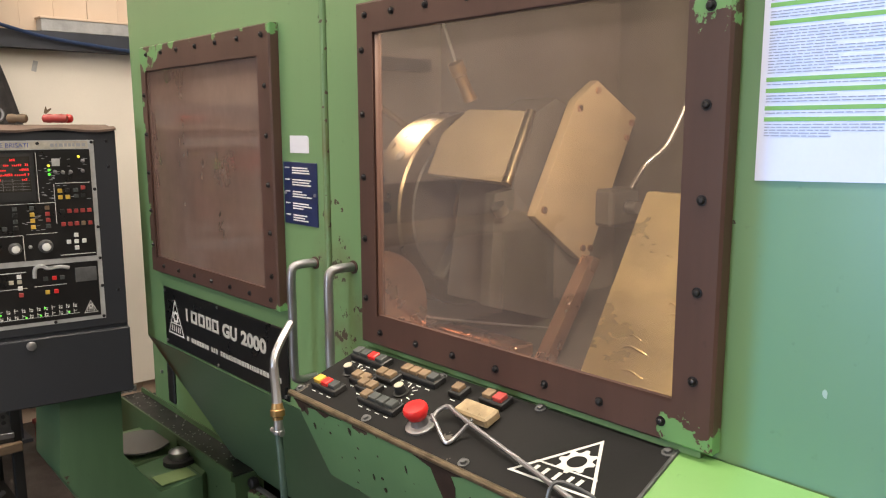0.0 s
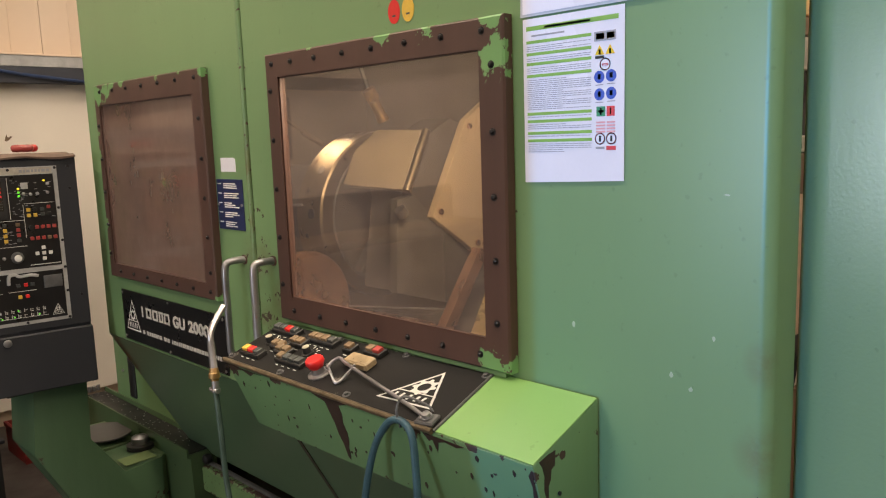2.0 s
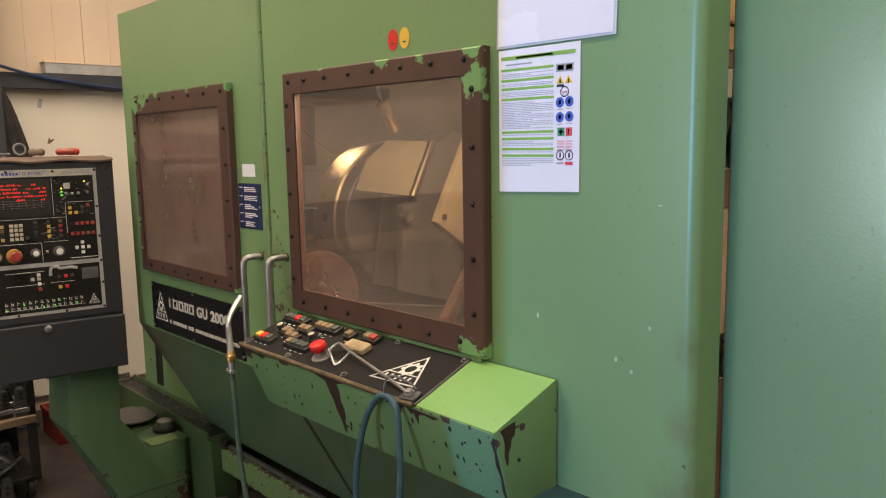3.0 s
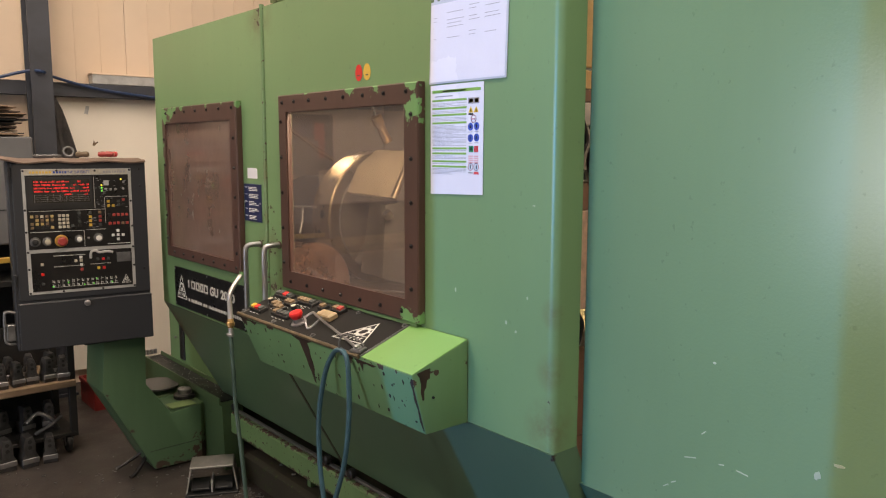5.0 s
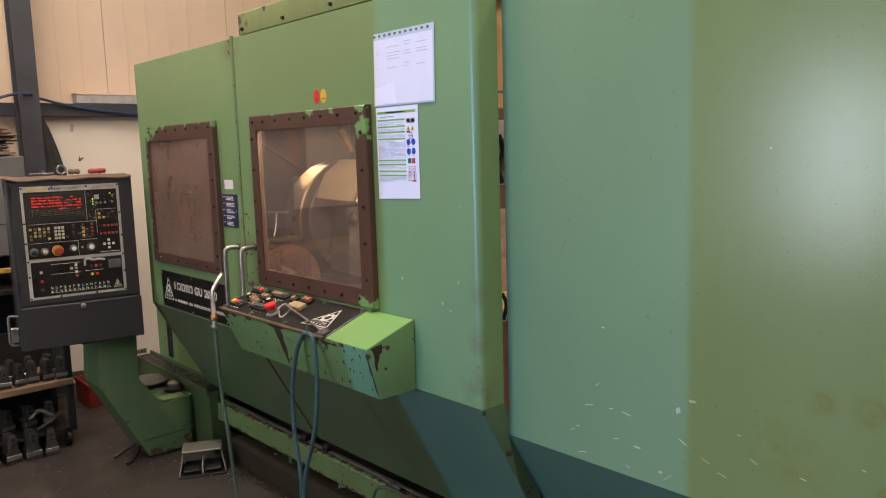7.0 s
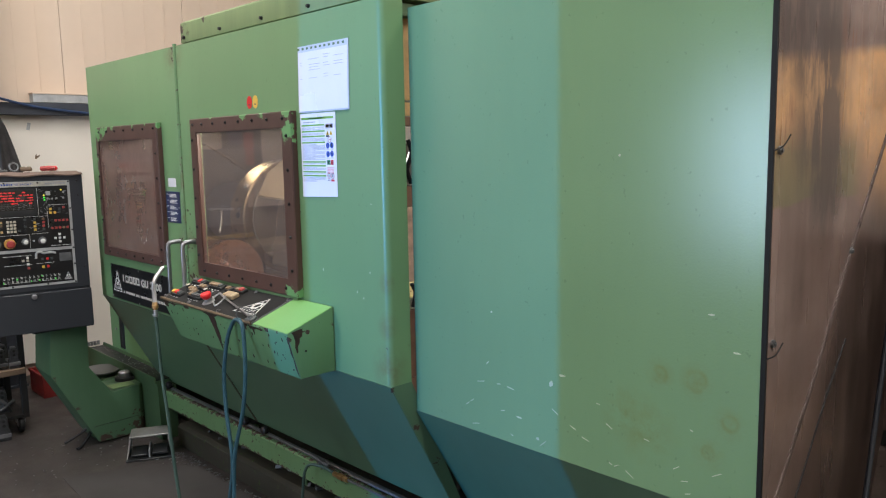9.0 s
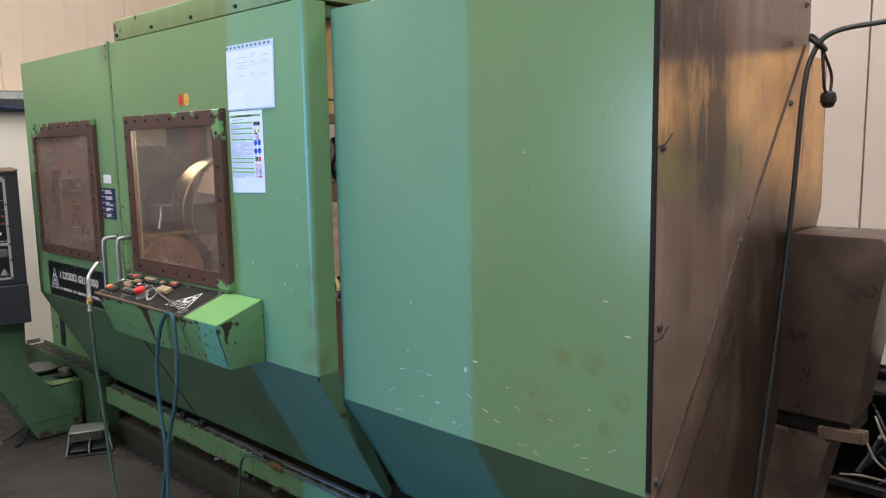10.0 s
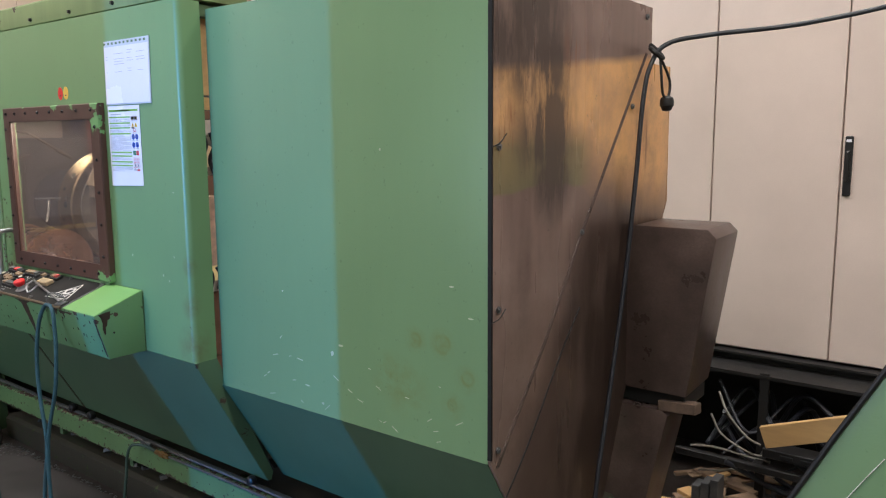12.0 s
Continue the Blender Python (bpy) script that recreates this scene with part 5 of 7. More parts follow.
    run("bare_run", [(0.312, 1.076), (0.322, 1.062), (0.318, 1.040), (0.322, 1.010), (0.316, 0.985), (0.320, 0.950), (0.314, 0.920), (0.311, 0.920)], front)
    run("bare_run", [(1.318, 1.074), (1.30, 1.062), (1.292, 1.050), (1.28, 1.066), (1.24, 1.070), (1.21, 1.060), (1.19, 1.072), (1.15, 1.074)], front)
    run("bare_run", [(0.58, 1.076), (0.566, 1.060), (0.556, 1.066), (0.548, 1.040), (0.540, 1.064), (0.520, 1.070), (0.49, 1.066), (0.47, 1.074)], front)
    end = lambda x, z: (x, 0.3072, z)
    run("bare_run", [(0.803, 1.086), (0.812, 1.074), (0.818, 1.055), (0.817, 1.030), (0.824, 1.008), (0.829, 1.010), (0.829, 1.034), (0.836, 1.044), (0.838, 1.062), (0.848, 1.066), (0.850, 1.094), (0.830, 1.092)], end)
    random.seed(77)
    for i in range(34):
        y, z, w, h = random.uniform(0.33, 1.28), random.uniform(0.93, 1.06), random.uniform(0.002, 0.005), random.uniform(0.003, 0.009)
        run("paint_nick", [(y - w, z), (y - w * 0.4, z + h), (y + w * 0.7, z + h * 0.7), (y + w, z - h * 0.3), (y, z - h)], front)
    # hinge tab at the right end
    bb = B()
    rod(bb, (0.86, 0.308, 1.01), (0.86, 0.305, 1.01), 0.004, n=10)
    part("end_screw", bb, M_BOLT, t)


console()


# ---- air gun, hoses ----
def air_gun():
    t = thing("air_gun", (0.77, 1.33, 1.0), "grey steel blow gun nozzle hanging on a hose by the console", "air gun")
    bm = B()
    tube(bm, [(0.832, 1.392, 1.210), (0.818, 1.386, 1.198), (0.785, 1.368, 1.170), (0.770, 1.358, 1.150), (0.766, 1.352, 1.125)], 0.0085, 10, 6)
    part("nozzle", bm, M_STEEL, t)
    bm = B()
    rod(bm, (0.757, 1.330, 1.066), (0.766, 1.353, 1.135), 0.0100, 0.0095, 8)
    part("grip", bm, M_STEEL, t)
    bm = B()
    lathe_turn(bm, (0.757, 1.330, 1.068), (-0.05, -0.12, -1), [(0, 0.011), (0.012, 0.013), (0.014, 0.015), (0.026, 0.015), (0.028, 0.011), (0.034, 0.011)], 14)
    part("coupling", bm, M_BRASS, t, "brass hose coupling")
    bm = B()
    lathe_turn(bm, (0.755, 1.325, 1.034), (-0.03, -0.1, -1), [(0, 0.009), (0.02, 0.010), (0.022, 0.012), (0.028, 0.012), (0.03, 0.008)], 14)
    rod(bm, (0.752, 1.345, 1.008), (0.752, 1.305, 1.010), 0.006, n=10)
    part("hose_clip", bm, M_STEEL, t)
    bm = B()
    tube(bm, [(0.753, 1.322, 1.01), (0.750, 1.305, 0.90), (0.750, 1.295, 0.76), (0.745, 1.245, 0.57), (0.740, 1.20, 0.36), (0.73, 1.13, 0.14), (0.70, 1.06, 0.02), (0.60, 0.95, 0.010), (0.42, 0.85, 0.010)], 0.0075, 10, 10)
    part("hose", bm, M_GHOSE, t, "thin grey-green air hose")


air_gun()


def looped_hose():
    t = thing("coolant_hose", (0.76, 0.65, 0.3), "long blue hose looped over the console edge down to the floor", "hose")
    bm = B()
    tube(bm, [(0.66, 0.62, 0.010), (0.73, 0.70, 0.02), (0.765, 0.775, 0.25), (0.762, 0.71, 0.50), (0.765, 0.742, 0.70), (0.768, 0.748, 0.86), (0.772, 0.715, 1.00), (0.776, 0.672, 1.072), (0.777, 0.632, 1.090), (0.775, 0.598, 1.070), (0.772, 0.585, 0.99), (0.768, 0.583, 0.88), (0.762, 0.605, 0.74), (0.755, 0.67, 0.56), (0.752, 0.69, 0.40), (0.745, 0.675, 0.25), (0.72, 0.62, 0.03), (0.6, 0.5, 0.010), (0.4, 0.45, 0.010)], 0.0078, 10, 10)
    part("hose", bm, M_HOSE, t)
    bm = B()
    tube(bm, [(0.778, 0.632, 1.075), (0.775, 0.638, 1.11), (0.79, 0.632, 1.135), (0.82, 0.60, 1.118), (0.825, 0.585, 1.105)], 0.0028, 6, 8)
    part("wire_loop", bm, M_DULL, t, "grey wire loop")


looped_hose()


# ---- control pendant ----
PU = Vector((0.576, -0.093, 0.0)).normalized()
PN = Vector((PU.y, -PU.x, 0.0))
P0 = Vector((0.321, 2.618, 0.0))
PM = Matrix(((PU.x, 0, PN.x, P0.x), (PU.y, 0, PN.y, P0.y), (0, 1, 0, 0), (0, 0, 0, 1)))  # local x along the face, y up, z out of it


def pendant():
    t = thing("control_pendant", (0.6, 2.7, 0.75), "dark grey enamelled control cabinet on a green swing arm, scuffed", "control cabinet")

    def pbox(name, lo, hi, m, parent, label="", bevel=0.0):
        bb = B()
        box(bb, lo, hi, bevel, PM)
        return part(name, bb, m, parent, label)

    pbox("cabinet_body", (0, 0.755, -0.27), (0.584, 1.618, -0.006), M_PENDANT, t, "", 0.006)
    door = pbox("cabinet_door", (0.018, 0.985, -0.006), (0.583, 1.612, 0.002), M_PENDANT, t, "dark grey door", 0.003)
    pbox("lower_flap", (0.012, 0.757, -0.006), (0.586, 0.976, 0.012), M_PENDANT, t, "dark grey lower flap", 0.004)
    bb = B()
    lathe_turn(bb, PM @ Vector((0.296, 0.957, 0.012)), PN, [(0, 0.008), (0.006, 0.008), (0.008, 0.014), (0.014, 0.014), (0.016, 0.010)], 18)
    part("flap_knob", bb, M_STEEL, t, "round bare steel knob")
    for y in (1.53, 1.05):
        bb = B()
        rod(bb, PM @ Vector((0.006, y, 0.004)), PM @ Vector((0.006, y + 0.06, 0.004)), 0.007, n=10)
        part("hinge", bb, M_PENDANT, t)
    # side handle with a latch block
    bb = B()
    q = lambda x, y, z: PM @ Vector((x, y, z))
    tube(bb, [q(0.0, 0.93, -0.05), q(-0.035, 0.935, -0.05), q(-0.045, 0.92, -0.05), q(-0.046, 0.85, -0.05), q(-0.045, 0.80, -0.05), q(-0.03, 0.785, -0.05), q(0.0, 0.785, -0.05)], 0.007, 8, 6)
    h = part("side_handle", bb, M_DULL, t, "bent grey side handle")
    bb = B()
    box(bb, (-0.040, 0.80, -0.075), (-0.002, 0.875, -0.03), 0.004, PM)
    part("latch", bb, M_DULL, h, "chipped grey latch block")
    # aluminium framed operator panel
    pbox("panel_plate", (0.058, 1.013, 0.002), (0.517, 1.584, 0.0045), M_ALU, door, "scuffed bright aluminium panel border")
    pan = pbox("panel_face", (0.070, 1.220, 0.0045), (0.503, 1.556, 0.0065), M_NAME, t, "black upper key panel")
    low = pbox("panel_face", (0.074, 1.026, 0.0045), (0.503, 1.203, 0.0065), M_NAME, t, "black lower key panel")
    for x, y in ((0.064, 1.576), (0.20, 1.577), (0.36, 1.575), (0.511, 1.577), (0.511, 1.43), (0.063, 1.40), (0.063, 1.30), (0.513, 1.31), (0.065, 1.208), (0.512, 1.210), (0.065, 1.13), (0.513, 1.12), (0.064, 1.02), (0.20, 1.019), (0.37, 1.019), (0.511, 1.02), (0.555, 1.58), (0.556, 1.50), (0.56, 1.10)):
        bb = B()
        lathe_turn(bb, PM @ Vector((x, y, 0.0045 if x < 0.53 else 0.002)), PN, [(0, 0.0052), (0.002, 0.005), (0.0035, 0.003)], 10)
        part("screw", bb, M_BOLT, t)
    # tape with handwriting along the top of the panel
    pbox("tape_strip", (0.066, 1.558, 0.0047), (0.500, 1.581, 0.0052), plain("dirty masking tape", (0.47, 0.43, 0.36), 0.6, 0, 0.35, 30), t, "dirty tape with blue handwriting")
    hand = plain("blue marker ink", (0.03, 0.06, 0.30), 0.6)
    words("NE BRISATI", PM @ Matrix.Translation((0.245, 1.5635, 0.0054)), 0.0185, hand, "handwriting", t, "blue handwritten words")
    random.seed(21)
    for a, b, m in ((0.09, 0.17, M_YELLOW), (0.185, 0.235, hand), (0.395, 0.49, M_PRINT)):
        bb = B()
        x = a
        while x < b:
            w = random.uniform(0.006, 0.012)
            box(bb, (x, 1.564, 0.0052), (x + w, 1.574, 0.0055), 0, PM)
            x += w + 0.004
        part("scribble", bb, m, t)
    # display
    scr = pbox("display", (0.071, 1.400, 0.0066), (0.348, 1.549, 0.0095), M_RUBBER, pan, "dark display with red segments", 0.002)
    pbox("screen", (0.099, 1.431, 0.0096), (0.335, 1.537, 0.0102), M_SCREEN, t, "dark display glass")
    random.seed(7)
    for r in range(5):
        y = 1.530 - r * 0.0145
        bb = B()
        x = 0.104
        while x < 0.330:
            w = random.uniform(0.010, 0.035)
            if random.random() < (0.78 if r < 4 else 0.45):
                c = x
                while c < min(x + w, 0.330):
                    box(bb, (c, y - 0.0070, 0.0103), (c + 0.0030, y - (0.0 if int(c * 4000) % 3 else 0.0025), 0.0106), 0, PM)
                    c += 0.0052
            x += w + 0.008
        if bb.verts:
            tagged(part("segment_row", bb, M_LEDRED, t, "glowing red segment row"), kind="stuff")
    bb = B()
    for i in range(9):
        box(bb, (0.104 + i * 0.026, 1.434, 0.0103), (0.1045 + i * 0.026, 1.470, 0.0105), 0, PM)
    for i in range(4):
        box(bb, (0.102, 1.438 + i * 0.009, 0.0103), (0.332, 1.4384 + i * 0.009, 0.0105), 0, PM)
    part("screen_grid", bb, M_PRINT, t)
    # keys, shared meshes
    caps = {n: key_mesh("key", 0.0125, 0.0125, 0.006, m, 0.001) for n, m in (("y", M_YELLOW), ("o", plain("ochre key", (0.46, 0.33, 0.13), 0.5, 0, 0.3, 40)), ("c", M_KEY), ("a", M_AMBER), ("g", M_GREYKEY), ("r", M_RED), ("d", M_DKRED), ("w", M_WHITE), ("k", M_RUBBER))}

    def key(c, x, y, p):
        placed("key", caps[c], PM @ Matrix.Translation((x, y, 0.0065)), p)

    for r, (cols, y) in enumerate((("oacao", 1.370), (".oaoa", 1.353), ("aooak", 1.336), ("akkko", 1.319))):
        for i, c in enumerate(cols):
            if c != ".":
                key(c, 0.088 + i * 0.0205, y, pan)
    for r in range(4):
        for i in range(3):
            key("c", 0.201 + i * 0.0165, 1.371 - r * 0.0172, pan)
    key("g", 0.254, 1.322, pan)
    for i, c in enumerate("gyyy"):
        key(c, 0.330, 1.380 - i * 0.019, pan)
    for i, c in enumerate("addg"):
        key(c, 0.372, 1.380 - i * 0.019, pan)
    for i, c in enumerate("gkgk"):
        key(c, 0.284, 1.380 - i * 0.019, pan)
    for i, c in enumerate("kdddd"):
        key(c, 0.414 + i * 0.019, 1.366, pan)
    for i, c in enumerate("dddad"):
        key(c, 0.414 + i * 0.019, 1.326, pan)
    for x, y in ((0.447, 1.290), (0.447, 1.270), (0.447, 1.250), (0.425, 1.270), (0.469, 1.270)):
        key("w", x, y, pan)
    for c, x, y in (("y", 0.411, 1.430), ("y", 0.411, 1.410), ("y", 0.432, 1.410), ("k", 0.432, 1.430), ("g", 0.456, 1.430), ("g", 0.456, 1.412), ("d", 0.477, 1.437), ("k", 0.477, 1.412)):
        key(c, x, y, pan)
    for c, x, y in (("c", 0.118, 1.150), ("r", 0.118, 1.104), ("g", 0.118, 1.060), ("c", 0.258, 1.158), ("c", 0.280, 1.158), ("w", 0.280, 1.174), ("w", 0.281, 1.138), ("d", 0.282, 1.117), ("y", 0.354, 1.118), ("r", 0.378, 1.118), ("r", 0.376, 1.160), ("g", 0.352, 1.160), ("g", 0.398, 1.160)):
        key(c, x, y, low)
    # panel rules and print
    bb = B()
    for a, b, c, d in ((0.078, 0.395, 1.3935, 1.3950), (0.352, 0.3535, 1.40, 1.548), (0.078, 0.30, 1.298, 1.2995), (0.30, 0.3015, 1.222, 1.297), (0.395, 0.3965, 1.33, 1.45), (0.40, 0.498, 1.452, 1.4535), (0.31, 0.395, 1.300, 1.3015), (0.40, 0.50, 1.228, 1.2305)):
        box(bb, (a, c, 0.0065), (b, d, 0.0069), 0, PM)
    tagged(part("rule_grid", bb, M_WHITE, pan), kind="stuff")
    random.seed(9)
    bb = B()
    for i in range(60):
        x, y = random.uniform(0.36, 0.395), random.uniform(1.40, 1.54)
        x = random.choice((x, random.uniform(0.40, 0.49), random.uniform(0.30, 0.395)))
        y = y if x > 0.355 else random.uniform(1.31, 1.385)
        box(bb, (x, y, 0.0065), (x + random.uniform(0.004, 0.012), y + 0.0018, 0.0069), 0, PM)
    tagged(part("print_field", bb, M_PRINT, pan), kind="stuff")
    bb = B()
    for r in range(2):
        for i in range(14):
            x, y = 0.157 + i * 0.0205, 1.068 - r * 0.019
            box(bb, (x, y, 0.0065), (x + 0.010, y + 0.0015, 0.0069), 0, PM)
            box(bb, (x, y - 0.007, 0.0065), (x + 0.0015, y + 0.006, 0.0069), 0, PM)
            if random.random() < 0.7:
                box(bb, (x + 0.004, y - 0.007, 0.0065), (x + 0.009, y - 0.003, 0.0069), 0, PM)
    for a, b, c, d in ((0.165, 0.30, 1.185, 1.187), (0.165, 0.30, 1.135, 1.1365), (0.32, 0.41, 1.137, 1.1385), (0.155, 0.44, 1.040, 1.0412)):
        box(bb, (a, c, 0.0065), (b, d, 0.0069), 0, PM)
    part("print_field", bb, M_WHITE, low)
    for x, y in ((0.222, 1.060), (0.343, 1.068), (0.158, 1.044), (0.290, 1.044), (0.330, 1.046), (0.41, 1.047)):
        bb = B()
        lathe_turn(bb, PM @ Vector((x, y, 0.0065)), PN, [(0, 0.003), (0.002, 0.003), (0.003, 0.0015)], 8)
        part("indicator", bb, M_LEDGREEN, low)
    for x, y, m in ((0.386, 1.507, M_LEDYEL), (0.386, 1.494, M_LEDGREEN), (0.386, 1.481, M_LEDGREEN), (0.471, 1.533, M_LEDYEL)):
        bb = B()
        lathe_turn(bb, PM @ Vector((x, y, 0.0065)), PN, [(0, 0.0042), (0.003, 0.004), (0.0045, 0.002)], 10)
        part("indicator", bb, m, pan)
    # emergency stop, knobs, switches
    bb = B()
    lathe_turn(bb, PM @ Vector((0.203, 1.255, 0.0065)), PN, [(0, 0.028), (0.003, 0.028), (0.005, 0.026)], 28)
    e = part("emergency_stop", bb, plain("orange-yellow disc", (0.50, 0.27, 0.05), 0.45, 0, 0.2), t, "red mushroom button on a yellow disc")
    bb = B()
    lathe_turn(bb, PM @ Vector((0.206, 1.254, 0.0115)), PN, [(0, 0.012), (0.008, 0.013), (0.014, 0.021), (0.020, 0.021), (0.025, 0.016), (0.026, 0.002)], 26)
    part("mushroom_head", bb, M_DKRED, e)
    for x, y, r, capm in ((0.277, 1.260, 0.011, M_WHITE), (0.360, 1.261, 0.0125, M_WHITE), (0.145, 1.255, 0.012, M_KEY), (0.096, 1.255, 0.013, M_RUBBER)):
        bb = B()
        lathe_turn(bb, PM @ Vector((x, y, 0.0065)), PN, [(0, r * 1.7), (0.002, r * 1.7), (0.003, r * 1.25), (0.010, r * 1.15), (0.018, r)], 22)
        k = part("rotary_knob", bb, M_DULL, t, "round rotary knob")
        bb = B()
        lathe_turn(bb, PM @ Vector((x, y, 0.0245)), PN, [(0, r), (0.002, r), (0.003, r * 0.8)], 18)
        part("cap", bb, capm, k)
    for x, y in ((0.402, 1.488), (0.424, 1.486), (0.446, 1.487), (0.480, 1.489), (0.482, 1.520), (0.318, 1.262)):
        bb = B()
        lathe_turn(bb, PM @ Vector((x, y, 0.0065)), PN, [(0, 0.006), (0.003, 0.006), (0.004, 0.003), (0.014, 0.0022), (0.015, 0.001)], 10)
        part("toggle_switch", bb, M_STEEL, t)
    bb = B()
    lathe_turn(bb, PM @ Vector((0.406, 1.517, 0.0065)), PN, [(0, 0.016), (0.003, 0.016), (0.0035, 0.012)], 4)
    part("key_socket", bb, M_ALU, t)
    pbox("blank_plate", (0.436, 1.140, 0.0066), (0.498, 1.186, 0.009), M_DULL, low, "dull steel blank plate", 0.001)
    bb = B()
    tube(bb, [PM @ Vector(v) for v in ((0.322, 1.165, 0.0075), (0.326, 1.195, 0.0078), (0.345, 1.200, 0.0078), (0.36, 1.192, 0.0078), (0.395, 1.194, 0.0078), (0.42, 1.188, 0.0075))], 0.006, 6, 6)
    part("tape_scrap", bb, M_ALU, t, "torn grey tape scrap")
    emblem(low, lambda u, v: PM @ Vector((0.474 + u, 1.057 + v, 0.0068)), 0.040, 0.040)
    return t


pendant()


def pendant_top():
    """Sheet of card and oddments lying on the pendant."""
    bm = B()
    n = 22
    rows = []
    random.seed(13)
    for j in range(9):
        row = []
        for i in range(n + 1):
            x = -0.030 + (0.584 + 0.030) * i / n
            z = -0.28 + 0.296 * j / 8 + (0.006 * math.sin(i * 1.3) if j == 8 else 0)
            dip = -0.010 if j == 8 else 0
            row.append(bm.verts.new(PM @ Vector((x, 1.628 + 0.004 * math.sin(i * 0.8 + j) + dip + 0.012 * max(0, 1 - i / 3), z))))
        rows.append(row)
    for a, b in zip(rows, rows[1:]):
        for i in range(n):
            bm.faces.new((a[i], a[i + 1], b[i + 1], b[i]))
    bmesh.ops.recalc_face_normals(bm, faces=bm.faces[:])
    bmesh.ops.solidify(bm, geom=bm.faces[:], thickness=0.007)
    solid("cardboard_sheet", bm, plain("greasy brown sheet", (0.17, 0.115, 0.09), 0.7, 0, 0.4, 14), "greasy creased cardboard sheet lying on the control cabinet", "cardboard")
    top = 1.636

    def grip(x0, x1, z, m, name, lab):
        bb = B()
        a = PM @ Vector((x0, top + 0.014, z))
        d = (PM @ Vector((x1, top + 0.014, z + 0.02)) - a)
        ln = d.length
        lathe_turn(bb, a, d, [(0, 0.006), (0.004, 0.012), (ln * 0.3, 0.014), (ln * 0.5, 0.011), (ln * 0.75, 0.014), (ln - 0.004, 0.012), (ln, 0.006)], 14)
        solid(name, bb, m, lab, "hand tool", "hand tools on the cabinet")
    grip(0.385, 0.455, -0.05, M_DKRED, "hand_tool", "worn red tool handle lying on the cardboard")
    grip(0.415, 0.475, -0.09, M_RED, "hand_tool", "red tool handle lying on the cardboard")
    grip(0.29, 0.345, -0.06, M_OLDWOOD, "hand_tool", "short wooden tool handle lying on the cardboard")
    bb = B()
    c = PM @ Vector((0.262, top + 0.026, -0.07))
    pts = [c + Vector((0.0, 0.006 * math.sin(a), 0)) + PU * 0.021 * math.cos(a) + Vector((0, 0, 0.021 * math.sin(a))) for a in [math.tau * i / 20 for i in range(21)]]
    tube(bb, pts, 0.0048, 8, 0)
    solid("steel_ring", bb, M_DULL, "small steel ring standing on the cardboard", "ring")
    bb = B()
    box(bb, (0.12, top + 0.001, -0.15), (0.235, top + 0.012, -0.12), 0.003, PM)
    solid("flat_file", bb, M_DULL, "dark flat file lying on the cardboard", "tool")


pendant_top()


